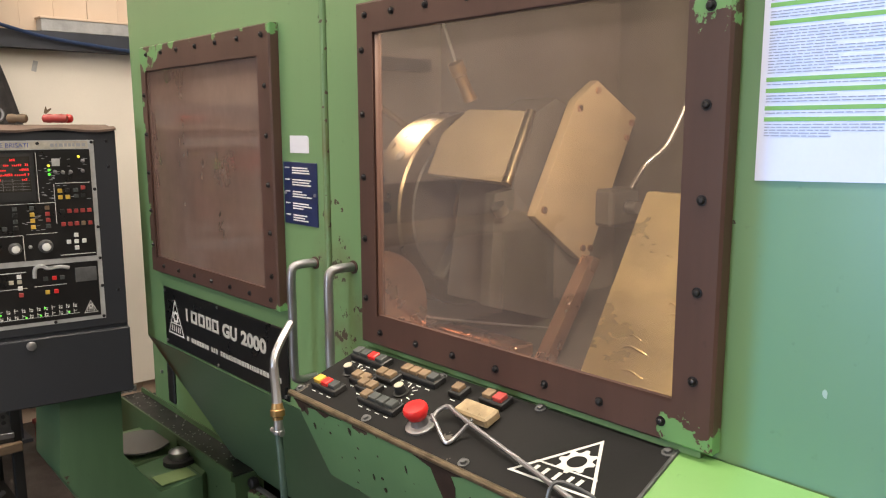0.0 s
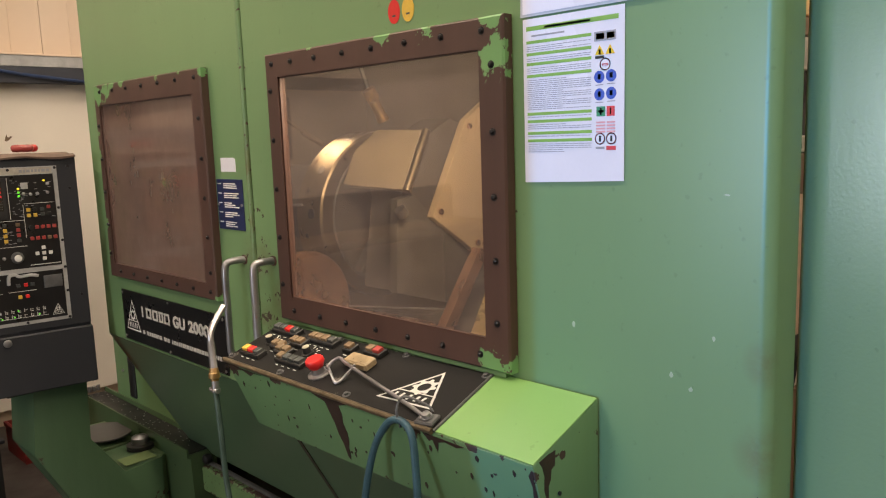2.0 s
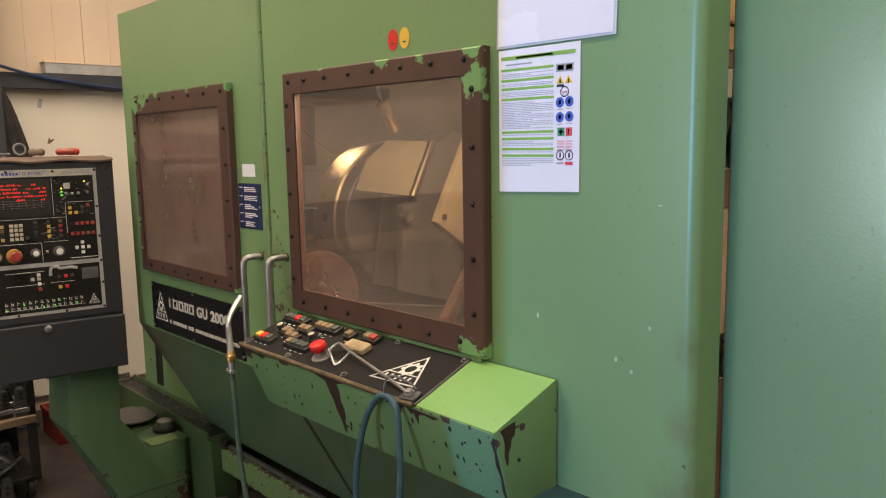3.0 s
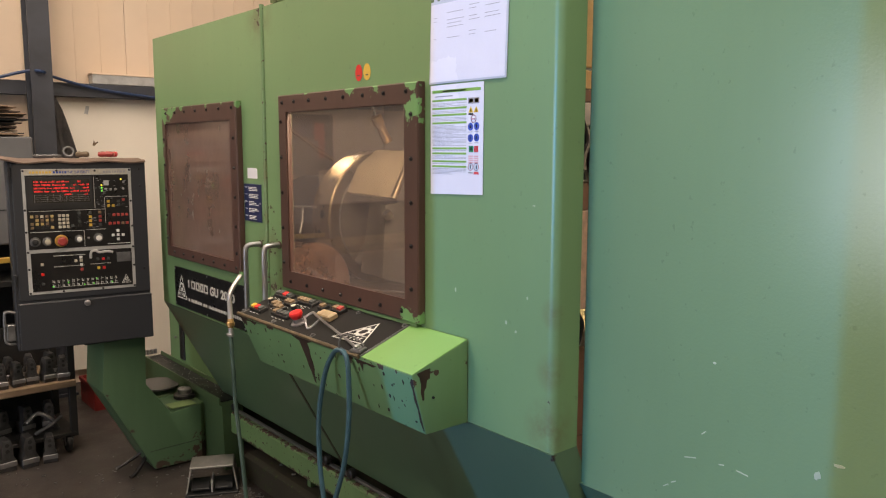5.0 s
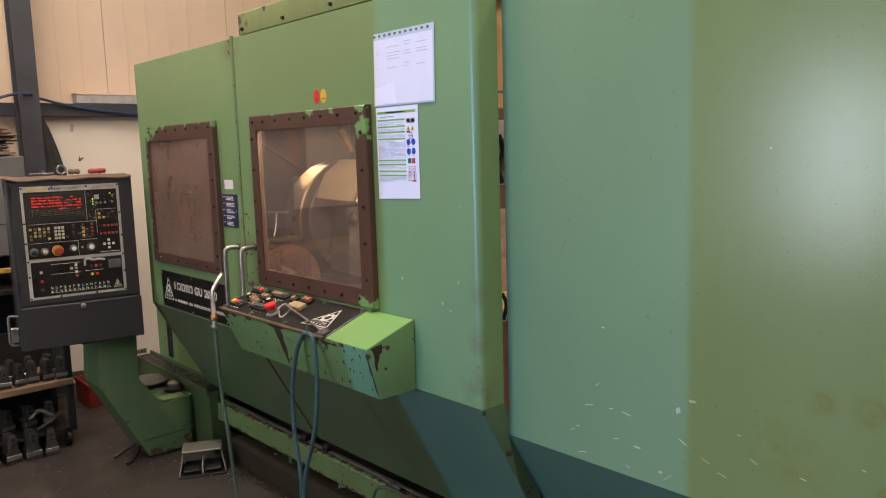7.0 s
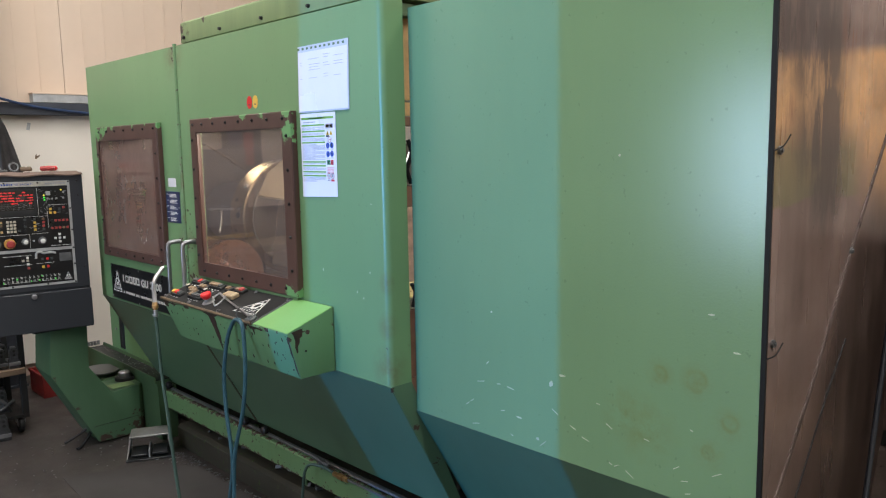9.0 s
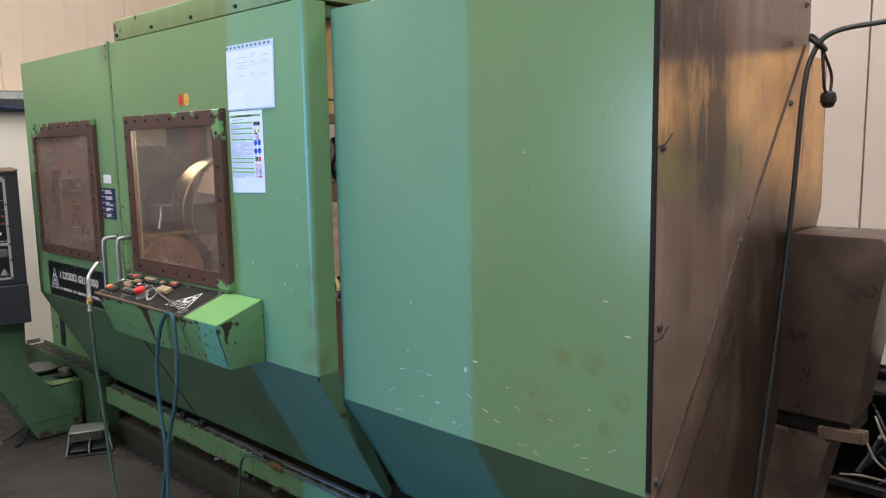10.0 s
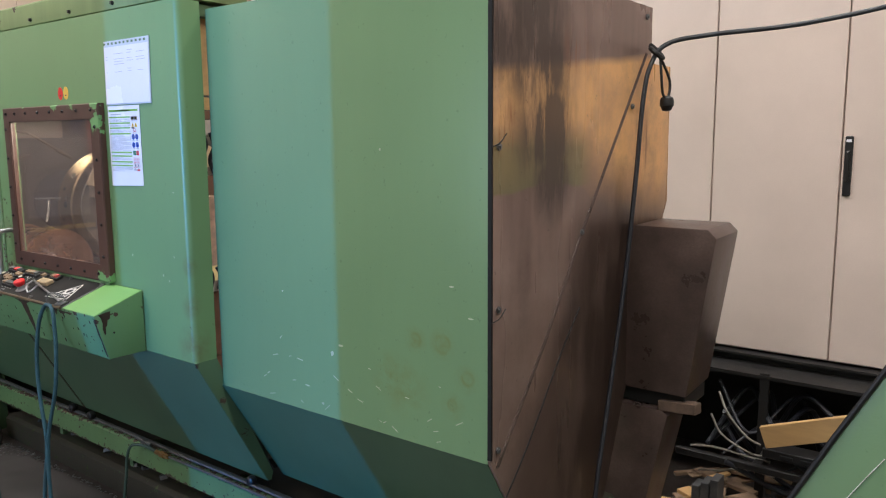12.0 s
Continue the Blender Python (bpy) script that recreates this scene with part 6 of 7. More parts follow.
def pedestal():
    t = thing("pendant_arm", (1.1, 2.8, 0.0), "green angular swing arm and foot carrying the control cabinet", "arm")
    bm = B()
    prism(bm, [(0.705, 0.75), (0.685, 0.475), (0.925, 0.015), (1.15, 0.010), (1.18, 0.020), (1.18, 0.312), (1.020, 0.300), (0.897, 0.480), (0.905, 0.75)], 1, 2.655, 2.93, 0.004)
    # arm green mixed darker to carry the shade under the cabinet
    part("arm", bm, paint("green arm paint with shade", (0.075, 0.142, 0.074), RUST, 0.42, base_thr=0.765, grime=0.35, chips=((0.80, 2.65, 0.25, 0.06), (0.95, 2.65, 0.02, 0.1), (1.18, 2.65, 0.04, 0.16), (1.18, 2.65, 0.14, 0.08), (1.05, 2.65, 0.01, 0.1), (0.70, 2.65, 0.43, 0.05))), t)
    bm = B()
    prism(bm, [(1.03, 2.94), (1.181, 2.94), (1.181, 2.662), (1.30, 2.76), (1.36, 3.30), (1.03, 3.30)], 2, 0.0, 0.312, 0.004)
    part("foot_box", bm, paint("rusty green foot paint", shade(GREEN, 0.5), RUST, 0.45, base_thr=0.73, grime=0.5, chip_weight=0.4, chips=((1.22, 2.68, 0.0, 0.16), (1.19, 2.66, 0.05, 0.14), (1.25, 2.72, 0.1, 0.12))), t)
    bm = B()
    tube(bm, [(0.90, 2.654, 0.115), (0.98, 2.654, 0.117), (1.08, 2.654, 0.118), (1.17, 2.654, 0.120)], 0.0015, 5, 4)
    part("weld_seam", bm, M_BOLT, t)
    bm = B()
    box(bm, (1.03, 2.672, 0.313), (1.165, 2.765, 0.316), 0.0005)
    part("rating_plate", bm, paint("pale green plate", (0.19, 0.27, 0.11), RUST, 0.5, base_thr=0.72), t, "pale green worn cover plate")
    bm = B()
    box(bm, (0.60, 2.60, 0.742), (0.92, 2.90, 0.755), 0.003)
    part("mount_plate", bm, M_PENDANT, t)
    bm = B()
    tube(bm, [(0.93, 2.75, 0.12), (0.90, 2.72, 0.07), (0.83, 2.67, 0.02), (0.795, 2.655, 0.008)], 0.010, 6, 6)
    tube(bm, [(0.93, 2.78, 0.10), (0.87, 2.80, 0.05), (0.77, 2.80, 0.012)], 0.009, 6, 6)
    tube(bm, [(0.95, 2.76, 0.12), (0.96, 2.72, 0.04), (0.97, 2.70, 0.008)], 0.009, 6, 6)
    part("floor_claw", bm, M_BOLT, t, "grey steel floor claw")
    # oddments on the foot
    bm = B()
    prism(bm, [(1.10 + 0.115 * math.cos(a), 3.06 + 0.13 * math.sin(a)) for a in [math.tau * i / 28 for i in range(28)]], 2, 0.340, 0.346)
    rod(bm, (1.12, 3.06, 0.312), (1.12, 3.06, 0.341), 0.03, n=12)
    solid("round_lid", bm, plain("grey dusty lid", (0.11, 0.105, 0.105), 0.45, 0.3, 0.3), "grey dusty round metal lid lying on the arm foot", "lid")
    t = thing("oil_cap", (1.165, 2.83, 0.33), "small knurled steel cap on a black ring", "cap")
    bm = B()
    lathe_turn(bm, (1.165, 2.83, 0.3125), (0, 0, 1), [(0, 0.060), (0.018, 0.060), (0.022, 0.048)], 24)
    part("ring", bm, M_RUBBER, t)
    bm = B()
    lathe_turn(bm, (1.165, 2.83, 0.334), (0, 0, 1), [(0, 0.038), (0.026, 0.038), (0.031, 0.033), (0.035, 0.014), (0.037, 0.012)], 16)
    part("cap", bm, M_STEEL, t)


pedestal()


def foot_pedal():
    t = thing("foot_pedal", (1.04, 2.25, 0.0), "double foot pedal under a pale scuffed steel guard", "foot pedal")
    m = Matrix.Translation((1.045, 2.225, 0)) @ Matrix.Rotation(radians(-27), 4, "Z")
    bm = B()
    box(bm, (-0.125, -0.03, 0.0), (0.125, 0.16, 0.012), 0.002, m)
    part("base", bm, M_RUBBER, t)
    bm = B()
    w, d = 0.125, 0.007
    for sx in (-1, 1):
        vs = [(sx * w, -0.01, 0.004), (sx * w, 0.16, 0.004), (sx * w * 0.82, 0.16, 0.125), (sx * w * 0.82, 0.03, 0.125)]
        a = [bm.verts.new(m @ Vector(v)) for v in vs]
        b = [bm.verts.new(m @ Vector((v[0] - sx * d, v[1], v[2]))) for v in vs]
        bm.faces.new(a), bm.faces.new(b[::-1])
        for i in range(4):
            bm.faces.new((a[i], b[i], b[(i + 1) % 4], a[(i + 1) % 4]))
    box(bm, (-w * 0.83, 0.015, 0.122), (w * 0.83, 0.16, 0.132), 0.003, m)
    bmesh.ops.recalc_face_normals(bm, faces=bm.faces[:])
    part("guard", bm, plain("pale worn steel guard", (0.24, 0.23, 0.22), 0.45, 0.5, 0.35, 14), t)
    for sx in (-0.055, 0.055):
        bm = B()
        box(bm, (sx - 0.042, -0.012, 0.026), (sx + 0.042, 0.10, 0.038), 0.003, m @ Matrix.Rotation(radians(7), 4, "X"))
        part("pedal", bm, M_RUBBER, t, "black ribbed pedal")
    bm = B()
    box(bm, (-0.004, -0.015, 0.012), (0.004, 0.12, 0.060), 0.001, m)
    part("divider", bm, M_ALU, t)


foot_pedal()


# ---- inside the lathe ----
def interior():
    t = thing("spindle_chuck", (1.8, 2.1, 1.0), "polished round lathe chuck with jaws behind the window", "chuck")
    c = Vector((1.84, 1.86, 1.34))
    bm = B()
    lathe_turn(bm, c, (0, 1, 0), [(0.0, 0.28), (0.0, 0.322), (0.006, 0.330), (0.150, 0.330), (0.156, 0.322), (0.156, 0.25)], 96)
    part("chuck_rim", bm, M_CHUCK, t)
    bm = B()
    lathe_turn(bm, c, (0, 1, 0), [(0.03, 0.06), (-0.004, 0.10), (-0.006, 0.27), (0.004, 0.28), (0.16, 0.20), (0.74, 0.19)], 48)
    part("chuck_face", bm, M_TURRET, t, "dark oily chuck face")
    for i in range(3):
        a = radians(115 + 120 * i)
        bm = B()
        m = Matrix.Translation(c) @ Matrix.Rotation(-a, 4, "Y")
        box(bm, (0.09, -0.060, -0.045), (0.28, -0.004, 0.045), 0.006, m)
        part("jaw", bm, M_CAST, t)
    for i in range(24):
        a = radians(100 + 15 * i)
        bm = B()
        r, along, big = 0.3295, (0.058 if i % 2 else 0.095), (0.019 if i % 2 else 0.010)
        p = c + Vector((r * math.cos(a), along, r * math.sin(a)))
        rod(bm, p, p + Vector((0.003 * math.cos(a), 0, 0.003 * math.sin(a))), big, n=16)
        part("bore", bm, M_RUBBER, t)
    t = thing("turret", (1.9, 1.6, 1.0), "grey tool turret with pale bolted cover plates", "turret")

    def plate(pts, y, m, lab):
        bb = B()
        prism(bb, pts, 1, y, y + 0.035, 0.006)
        p = part("cover_plate", bb, m, t, lab)
        cx = sum(q[0] for q in pts) / len(pts)
        cz = sum(q[1] for q in pts) / len(pts)
        for q in pts:
            x, z = q[0] + (cx - q[0]) * 0.14, q[1] + (cz - q[1]) * 0.12
            bb = B()
            rod(bb, (x, y - 0.001, z), (x, y - 0.008, z), 0.011, n=10)
            part("plate_screw", bb, M_COPPER, p)
        return p
    plate([(2.035, 1.765), (2.255, 1.650), (2.225, 1.595), (2.01, 1.195), (1.965, 1.20), (1.74, 1.355), (1.93, 1.70)], 1.50, M_PLATE, "pale five-sided cover plate")
    bm = B()
    face = [(1.712, 1.755, 1.675), (1.736, 1.537, 1.668), (1.612, 1.520, 1.463), (1.560, 1.780, 1.480), (1.625, 1.785, 1.60)]
    a = [bm.verts.new(v) for v in face]
    b = [bm.verts.new((v[0] + 0.035, v[1] + 0.004, v[2] - 0.012)) for v in face]
    fs = [bm.faces.new(a), bm.faces.new(b[::-1])] + [bm.faces.new((a[i], b[i], b[(i + 1) % 5], a[(i + 1) % 5])) for i in range(5)]
    bmesh.ops.recalc_face_normals(bm, faces=fs)
    bmesh.ops.bevel(bm, geom=list(bm.edges), offset=0.005, segments=2, affect="EDGES", profile=0.6)
    part("tool_cover", bm, M_TOOLCOVER, t, "tan sloping tool cover")
    bm = B()
    rod(bm, (1.752, 1.530, 1.664), (1.628, 1.512, 1.456), 0.016, n=12)
    part("bright_edge", bm, M_CHUCK, t, "bright machined edge")
    bm = B()
    prism(bm, [(1.775, 1.64), (1.92, 1.71), (2.20, 1.61), (2.12, 1.40), (2.06, 1.13), (2.02, 0.98), (1.60, 1.10), (1.66, 1.44)], 1, 1.572, 1.74, 0.01)
    part("turret_body", bm, M_TURRET, t)
    bm = B()
    prism(bm, [(1.68, 1.44), (1.95, 1.185), (2.06, 1.13), (2.00, 0.97), (1.58, 1.10), (1.60, 1.43)], 1, 1.53, 1.571, 0.006)
    part("turret_face", bm, M_CAST, t)
    bm = B()
    box(bm, (2.04, 1.44, 1.30), (2.20, 1.56, 1.42), 0.01)
    part("tool_block", bm, M_TURRET, t)
    for p, q, r in (((1.58, 1.50, 1.40), (1.60, 1.50, 1.375), 0.02), ((2.13, 1.45, 1.36), (2.13, 1.40, 1.36), 0.02)):
        bm = B()
        rod(bm, p, q, r, n=14)
        part("plug", bm, M_STEEL, t)
    bm = B()
    tube(bm, [(2.15, 1.44, 1.42), (2.17, 1.40, 1.50), (2.22, 1.36, 1.56), (2.27, 1.33, 1.68), (2.30, 1.30, 1.80)], 0.008, 8, 6)
    part("coolant_tube", bm, M_STEEL, t)
    t = thing("work_lamp", (1.92, 2.0, 1.7), "small brass-coloured tube lamp inside the lathe", "lamp")
    bm = B()
    lathe_turn(bm, (1.885, 2.0, 1.845), (0.5, 0, -0.86), [(0, 0.018), (0.004, 0.028), (0.05, 0.028), (0.055, 0.022), (0.12, 0.022), (0.13, 0.026), (0.15, 0.026)], 16)
    part("lamp_tube", bm, M_BRASS, t)
    bm = B()
    rod(bm, (1.885, 2.0, 1.845), (1.84, 2.1, 2.16), 0.008, n=8)
    part("stem", bm, M_DULL, t)
    t = thing("coolant_nozzle", (1.54, 1.9, 1.6), "thin steel coolant nozzle beside the chuck", "nozzle")
    bm = B()
    rod(bm, (1.33, 1.88, 1.760), (1.53, 1.86, 1.63), 0.007, n=10)
    rod(bm, (1.46, 1.87, 1.675), (1.54, 1.86, 1.625), 0.012, 0.009, 10)
    rod(bm, (1.33, 1.88, 1.760), (1.25, 2.66, 1.85), 0.007, n=10)
    part("pipe", bm, M_CHUCK, t)
    t = thing("slant_bed", (1.8, 1.3, 0.5), "oily slanted lathe bed with guideways and a chip tray", "lathe bed")
    bm = B()
    prism(bm, [(1.35, 0.80), (2.40, 1.25), (2.40, 0.40), (1.35, 0.40)], 1, 0.05, 2.64, 0.01)
    part("bed", bm, M_CAST, t)
    for x, y0, y1 in ((1.50, 1.46, 2.62), (1.66, 1.46, 2.62)):
        bm = B()
        z = 0.80 + (x - 1.35) * 0.4286
        box(bm, (x - 0.04, y0, z - 0.01), (x + 0.04, y1, z + 0.05), 0.006)
        part("guideway", bm, M_COPPER, t, "stained guideway")
    bm = B()
    prism(bm, [(1.865, 1.44), (1.90, 1.44), (1.52, 0.80), (1.47, 0.80)], 1, 0.10, 1.20, 0.006)
    tray = part("chip_tray", bm, M_GOLD, t, "oily golden chip tray sheet")
    # thin strands added in the shape of the wavy glints on the tray
    random.seed(19)
    for i in range(15):
        f = (i + random.uniform(-0.3, 0.3)) / 14
        y0, ln = random.uniform(0.95, 1.14), random.uniform(0.03, 0.12)
        bm = B()
        x, z = 1.525 + 0.29 * f, 0.885 + 0.465 * f
        tube(bm, [(x, y0, z - 0.006), (x - 0.006, y0 - ln * 0.3, z + 0.002 + random.uniform(0, 0.006)), (x - 0.006, y0 - ln * 0.7, z - random.uniform(0, 0.010)), (x, y0 - ln, z - 0.014)], random.uniform(0.002, 0.004), 6, 5)
        part("glint_strand", bm, M_GOLD, tray)
    bm = B()
    prism(bm, [(1.60, 0.90), (1.845, 1.235), (1.80, 1.25), (1.56, 0.93)], 1, 1.33, 1.37, 0.004)
    part("way_edge", bm, M_COPPER, t)
    bm = B()
    rod(bm, (2.22, 1.20, 1.68), (2.415, 1.20, 1.68), 0.05, n=24)
    part("port", bm, M_TURRET, t)
    bm = B()
    lathe_turn(bm, (1.405, 1.83, 1.045), (0, 1, 0), [(0.01, 0.05), (0.0, 0.17), (0.0, 0.196), (0.008, 0.203), (0.018, 0.196), (0.10, 0.190), (0.40, 0.190), (0.412, 0.203), (0.425, 0.196), (0.44, 0.12)], 64)
    part("ring_gear", bm, M_COPPER, t, "copper-stained round drum with bright rims")
    bm = B()
    tube(bm, [(1.55, 1.95, 1.38), (1.57, 1.93, 1.33), (1.56, 1.94, 1.26), (1.60, 1.92, 1.20)], 0.005, 8, 6)
    tube(bm, [(1.48, 2.05, 1.40), (1.47, 2.04, 1.33), (1.45, 2.03, 1.27)], 0.008, 8, 6)
    rod(bm, (1.42, 2.08, 1.40), (1.60, 1.90, 1.40), 0.006, n=10)
    part("coolant_branch", bm, M_DULL, t, "dull steel coolant branch pipes")
    # bare seam across the apron, screws on the tray
    bm = B()
    tube(bm, [(1.575, 1.80, 1.02), (1.63, 1.60, 1.03), (1.70, 1.39, 1.04)], 0.004, 6, 2)
    part("apron_edge", bm, M_STEEL, t, "bright apron edge")

interior()


# ---- left background: bench, rack, cabinet ----
def holder_mesh():
    """A grey tool holder block: shank, flanged body, two bores."""
    t = thing("tool_holder", (0, 0, 0), "grey steel tool holder block with two bores", "tool holder", "tool holders in the rack")
    bm = B()
    prism(bm, [(-0.030, 0.0), (0.030, 0.0), (0.030, 0.045), (0.022, 0.060), (0.022, 0.10), (0.014, 0.128), (-0.014, 0.128), (-0.022, 0.10), (-0.022, 0.060), (-0.030, 0.045)], 1, -0.035, 0.035, 0.003)
    part("block", bm, M_HOLDER, t)
    for z in (0.084, 0.108):
        bm = B()
        rod(bm, (0, -0.036, z), (0, -0.030, z), 0.008, n=12)
        part("bore", bm, M_RUBBER, t)
    bm = B()
    box(bm, (-0.032, -0.040, 0.018), (0.032, -0.034, 0.040), 0.002)
    part("clamp", bm, M_STEEL, t)
    return t


def rack():
    t = thing("tool_rack", (0.4, 3.45, 0.0), "black steel tool rack on castors with grimy wooden shelves", "rack")
    for x, y in ((0.69, 3.24), (0.69, 3.62), (-0.45, 3.24), (-0.45, 3.62)):
        bm = B()
        box(bm, (x - 0.018, y - 0.018, 0.09), (x + 0.018, y + 0.018, 0.66), 0.002)
        part("post", bm, M_BLKSTEEL, t)
    bm = B()
    box(bm, (-0.48, 3.20, 0.378), (0.705, 3.66, 0.415), 0.004)
    part("shelf", bm, M_OLDWOOD, t, "grimy wooden shelf board")
    bm = B()
    box(bm, (-0.48, 3.22, 0.095), (0.705, 3.66, 0.115), 0.002)
    part("shelf", bm, M_BLKSTEEL, t)
    bm = B()
    box(bm, (-0.48, 3.64, 0.10), (0.705, 3.66, 0.66), 0.002)
    part("back_sheet", bm, M_BLKSTEEL, t)
    for x, y in ((0.66, 3.255), (0.66, 3.61), (-0.40, 3.255), (-0.40, 3.61)):
        bm = B()
        lathe_turn(bm, (x - 0.015, y, 0.048), (1, 0, 0), [(0, 0.02), (0, 0.042), (0.005, 0.048), (0.025, 0.048), (0.030, 0.042), (0.030, 0.02)], 24)
        w = part("castor", bm, M_RUBBER, t, "black rubber castor")
        bm = B()
        rod(bm, (x - 0.017, y, 0.048), (x + 0.017, y, 0.048), 0.016, n=14)
        box(bm, (x - 0.024, y - 0.022, 0.060), (x - 0.019, y + 0.022, 0.100), 0.001)
        box(bm, (x + 0.019, y - 0.022, 0.060), (x + 0.024, y + 0.022, 0.100), 0.001)
        part("fork", bm, M_STEEL, w)
    first = holder_mesh()
    first.matrix_basis = pose(0.655, 3.26, 0.416, 0, 0, -8)
    random.seed(17)
    for i in range(9):
        copy_thing(first, pose(0.58 - i * 0.074, 3.27 + random.uniform(-0.01, 0.02), 0.416, 0, 0, random.uniform(-12, 12)))
    for i in range(8):
        copy_thing(first, pose(0.62 - i * 0.10, 3.40 + random.uniform(-0.01, 0.02), 0.416, 0, 0, random.uniform(-14, 14)))
    low = holder_mesh()
    low.matrix_basis = pose(0.545, 3.175, 0.001, 0, 0, -10) @ Matrix.Scale(1.14, 4)
    tagged(low, "grey steel tool holder block standing on the floor", "", "tool holders on the floor")
    for i in range(1, 6):
        copy_thing(low, pose(0.545 - i * 0.105, 3.185 + random.uniform(-0.01, 0.015), 0.001, 0, 0, random.uniform(-16, 8)) @ Matrix.Scale(1.14, 4))
    for i in range(4):
        copy_thing(low, pose(0.60 - i * 0.12, 3.40, 0.116, 0, 0, random.uniform(-25, 25)))
    # bent clamp lying at the lower shelf
    bm = B()
    tube(bm, [(0.62, 3.30, 0.13), (0.58, 3.26, 0.20), (0.52, 3.28, 0.24), (0.46, 3.27, 0.20)], 0.012, 8, 6)
    tube(bm, [(0.64, 3.28, 0.20), (0.57, 3.25, 0.17), (0.50, 3.27, 0.13)], 0.010, 8, 6)
    solid("bent_clamp", bm, M_DULL, "grey bent steel clamp lying on the lower rack shelf", "clamp")


rack()


def cabinet_left():
    t = thing("grey_cabinet", (0.3, 3.95, 0.0), "grey sheet-metal cabinet standing by the column", "cabinet")
    bm = B()
    box(bm, (-0.70, 3.80, 1.12), (0.70, 4.25, 1.745), 0.008)
    part("upper_box", bm, M_GREYCAB, t)
    bm = B()
    box(bm, (-0.68, 3.795, 1.32), (0.68, 3.80, 1.325))
    part("seam", bm, M_BLKSTEEL, t)
    for x in (-0.66, 0.66):
        bm = B()
        box(bm, (x - 0.03, 3.85, 0.0), (x + 0.03, 4.2, 1.12), 0.003)
        part("leg_panel", bm, M_BLKSTEEL, t)
    bm = B()
    box(bm, (-0.70, 3.74, 0.88), (0.70, 4.25, 0.915), 0.003)
    part("bench_top", bm, M_BLKSTEEL, t, "black bench top")
    bm = B()
    box(bm, (-0.70, 3.735, 1.02), (0.70, 3.775, 1.05), 0.003)
    part("yellow_edge", bm, M_BENCHY, t, "yellow edge bar")
    bm = B()
    box(bm, (-0.70, 4.22, 0.2), (0.70, 4.25, 1.12))
    part("back_sheet", bm, M_BLKSTEEL, t)
    bm = B()
    box(bm, (0.22, 3.790, 1.30), (0.475, 3.7945, 1.505), 0.0)
    solid("wall_note", bm, M_PAPER, "white sheet of paper fixed to the grey cabinet", "paper")
    bm = B()
    lathe_turn(bm, (0.43, 3.80, 0.917), (0, 0, 1), [(0, 0.036), (0.004, 0.040), (0.08, 0.040), (0.09, 0.034), (0.105, 0.034), (0.107, 0.03)], 24)
    solid("plastic_jar", bm, M_JAR, "green plastic jar standing on the bench", "jar")
    bm = B()
    tube(bm, [(0.25, 3.78, 1.06), (0.36, 3.77, 1.075), (0.47, 3.77, 1.09)], 0.008, 8, 3)
    box(bm, (0.24, 3.77, 1.05), (0.27, 3.79, 1.075), 0.003)
    solid("spanner", bm, M_STEEL, "bright steel spanner lying on the yellow bar", "spanner")
    random.seed(30)
    z = 1.747
    for i in range(19):
        bm = B()
        w, d = random.uniform(0.38, 0.56), random.uniform(0.24, 0.36)
        h = random.uniform(0.004, 0.009)
        m = pose(0.42 + random.uniform(-0.05, 0.03), 4.0 + random.uniform(-0.03, 0.03), z + h / 2, random.uniform(-1.6, 1.6), random.uniform(-1.2, 1.2), random.uniform(-10, 10))
        box(bm, (-w / 2, -d / 2, -h / 2), (w / 2, d / 2, h / 2), 0.002, m)
        solid("cardboard_piece", bm, random.choice((M_DARKCARD, M_DARKCARD, M_DARKCARD, M_CARD, M_RUBBER)), "dirty brown cardboard piece in a stack on the cabinet", "cardboard", "cardboard stack")
        z += h + 0.003
    t = thing("red_crate", (1.05, 3.99, 0.0), "dark red plastic crate on the floor", "crate")
    bm = B()
    x0, x1, y0, y1, h, k = 0.97, 1.17, 3.84, 4.14, 0.17, 0.008
    for a, b in (((x0, y0), (x1, y0 + k)), ((x0, y1 - k), (x1, y1)), ((x0, y0 + k), (x0 + k, y1 - k)), ((x1 - k, y0 + k), (x1, y1 - k))):
        box(bm, (*a, 0.001), (*b, h), 0.002)
    box(bm, (x0 + k, y0 + k, 0.001), (x1 - k, y1 - k, 0.012))
    part("crate_box", bm, M_CRATE, t)
    bm = B()
    for a, b in (((x0 - 0.006, y0 - 0.008), (x1 + 0.006, y0 - 0.001)), ((x0 - 0.008, y0), (x0 - 0.001, y1))):
        box(bm, (*a, h - 0.025), (*b, h), 0.002)
    part("rim", bm, M_CRATE, t)


cabinet_left()


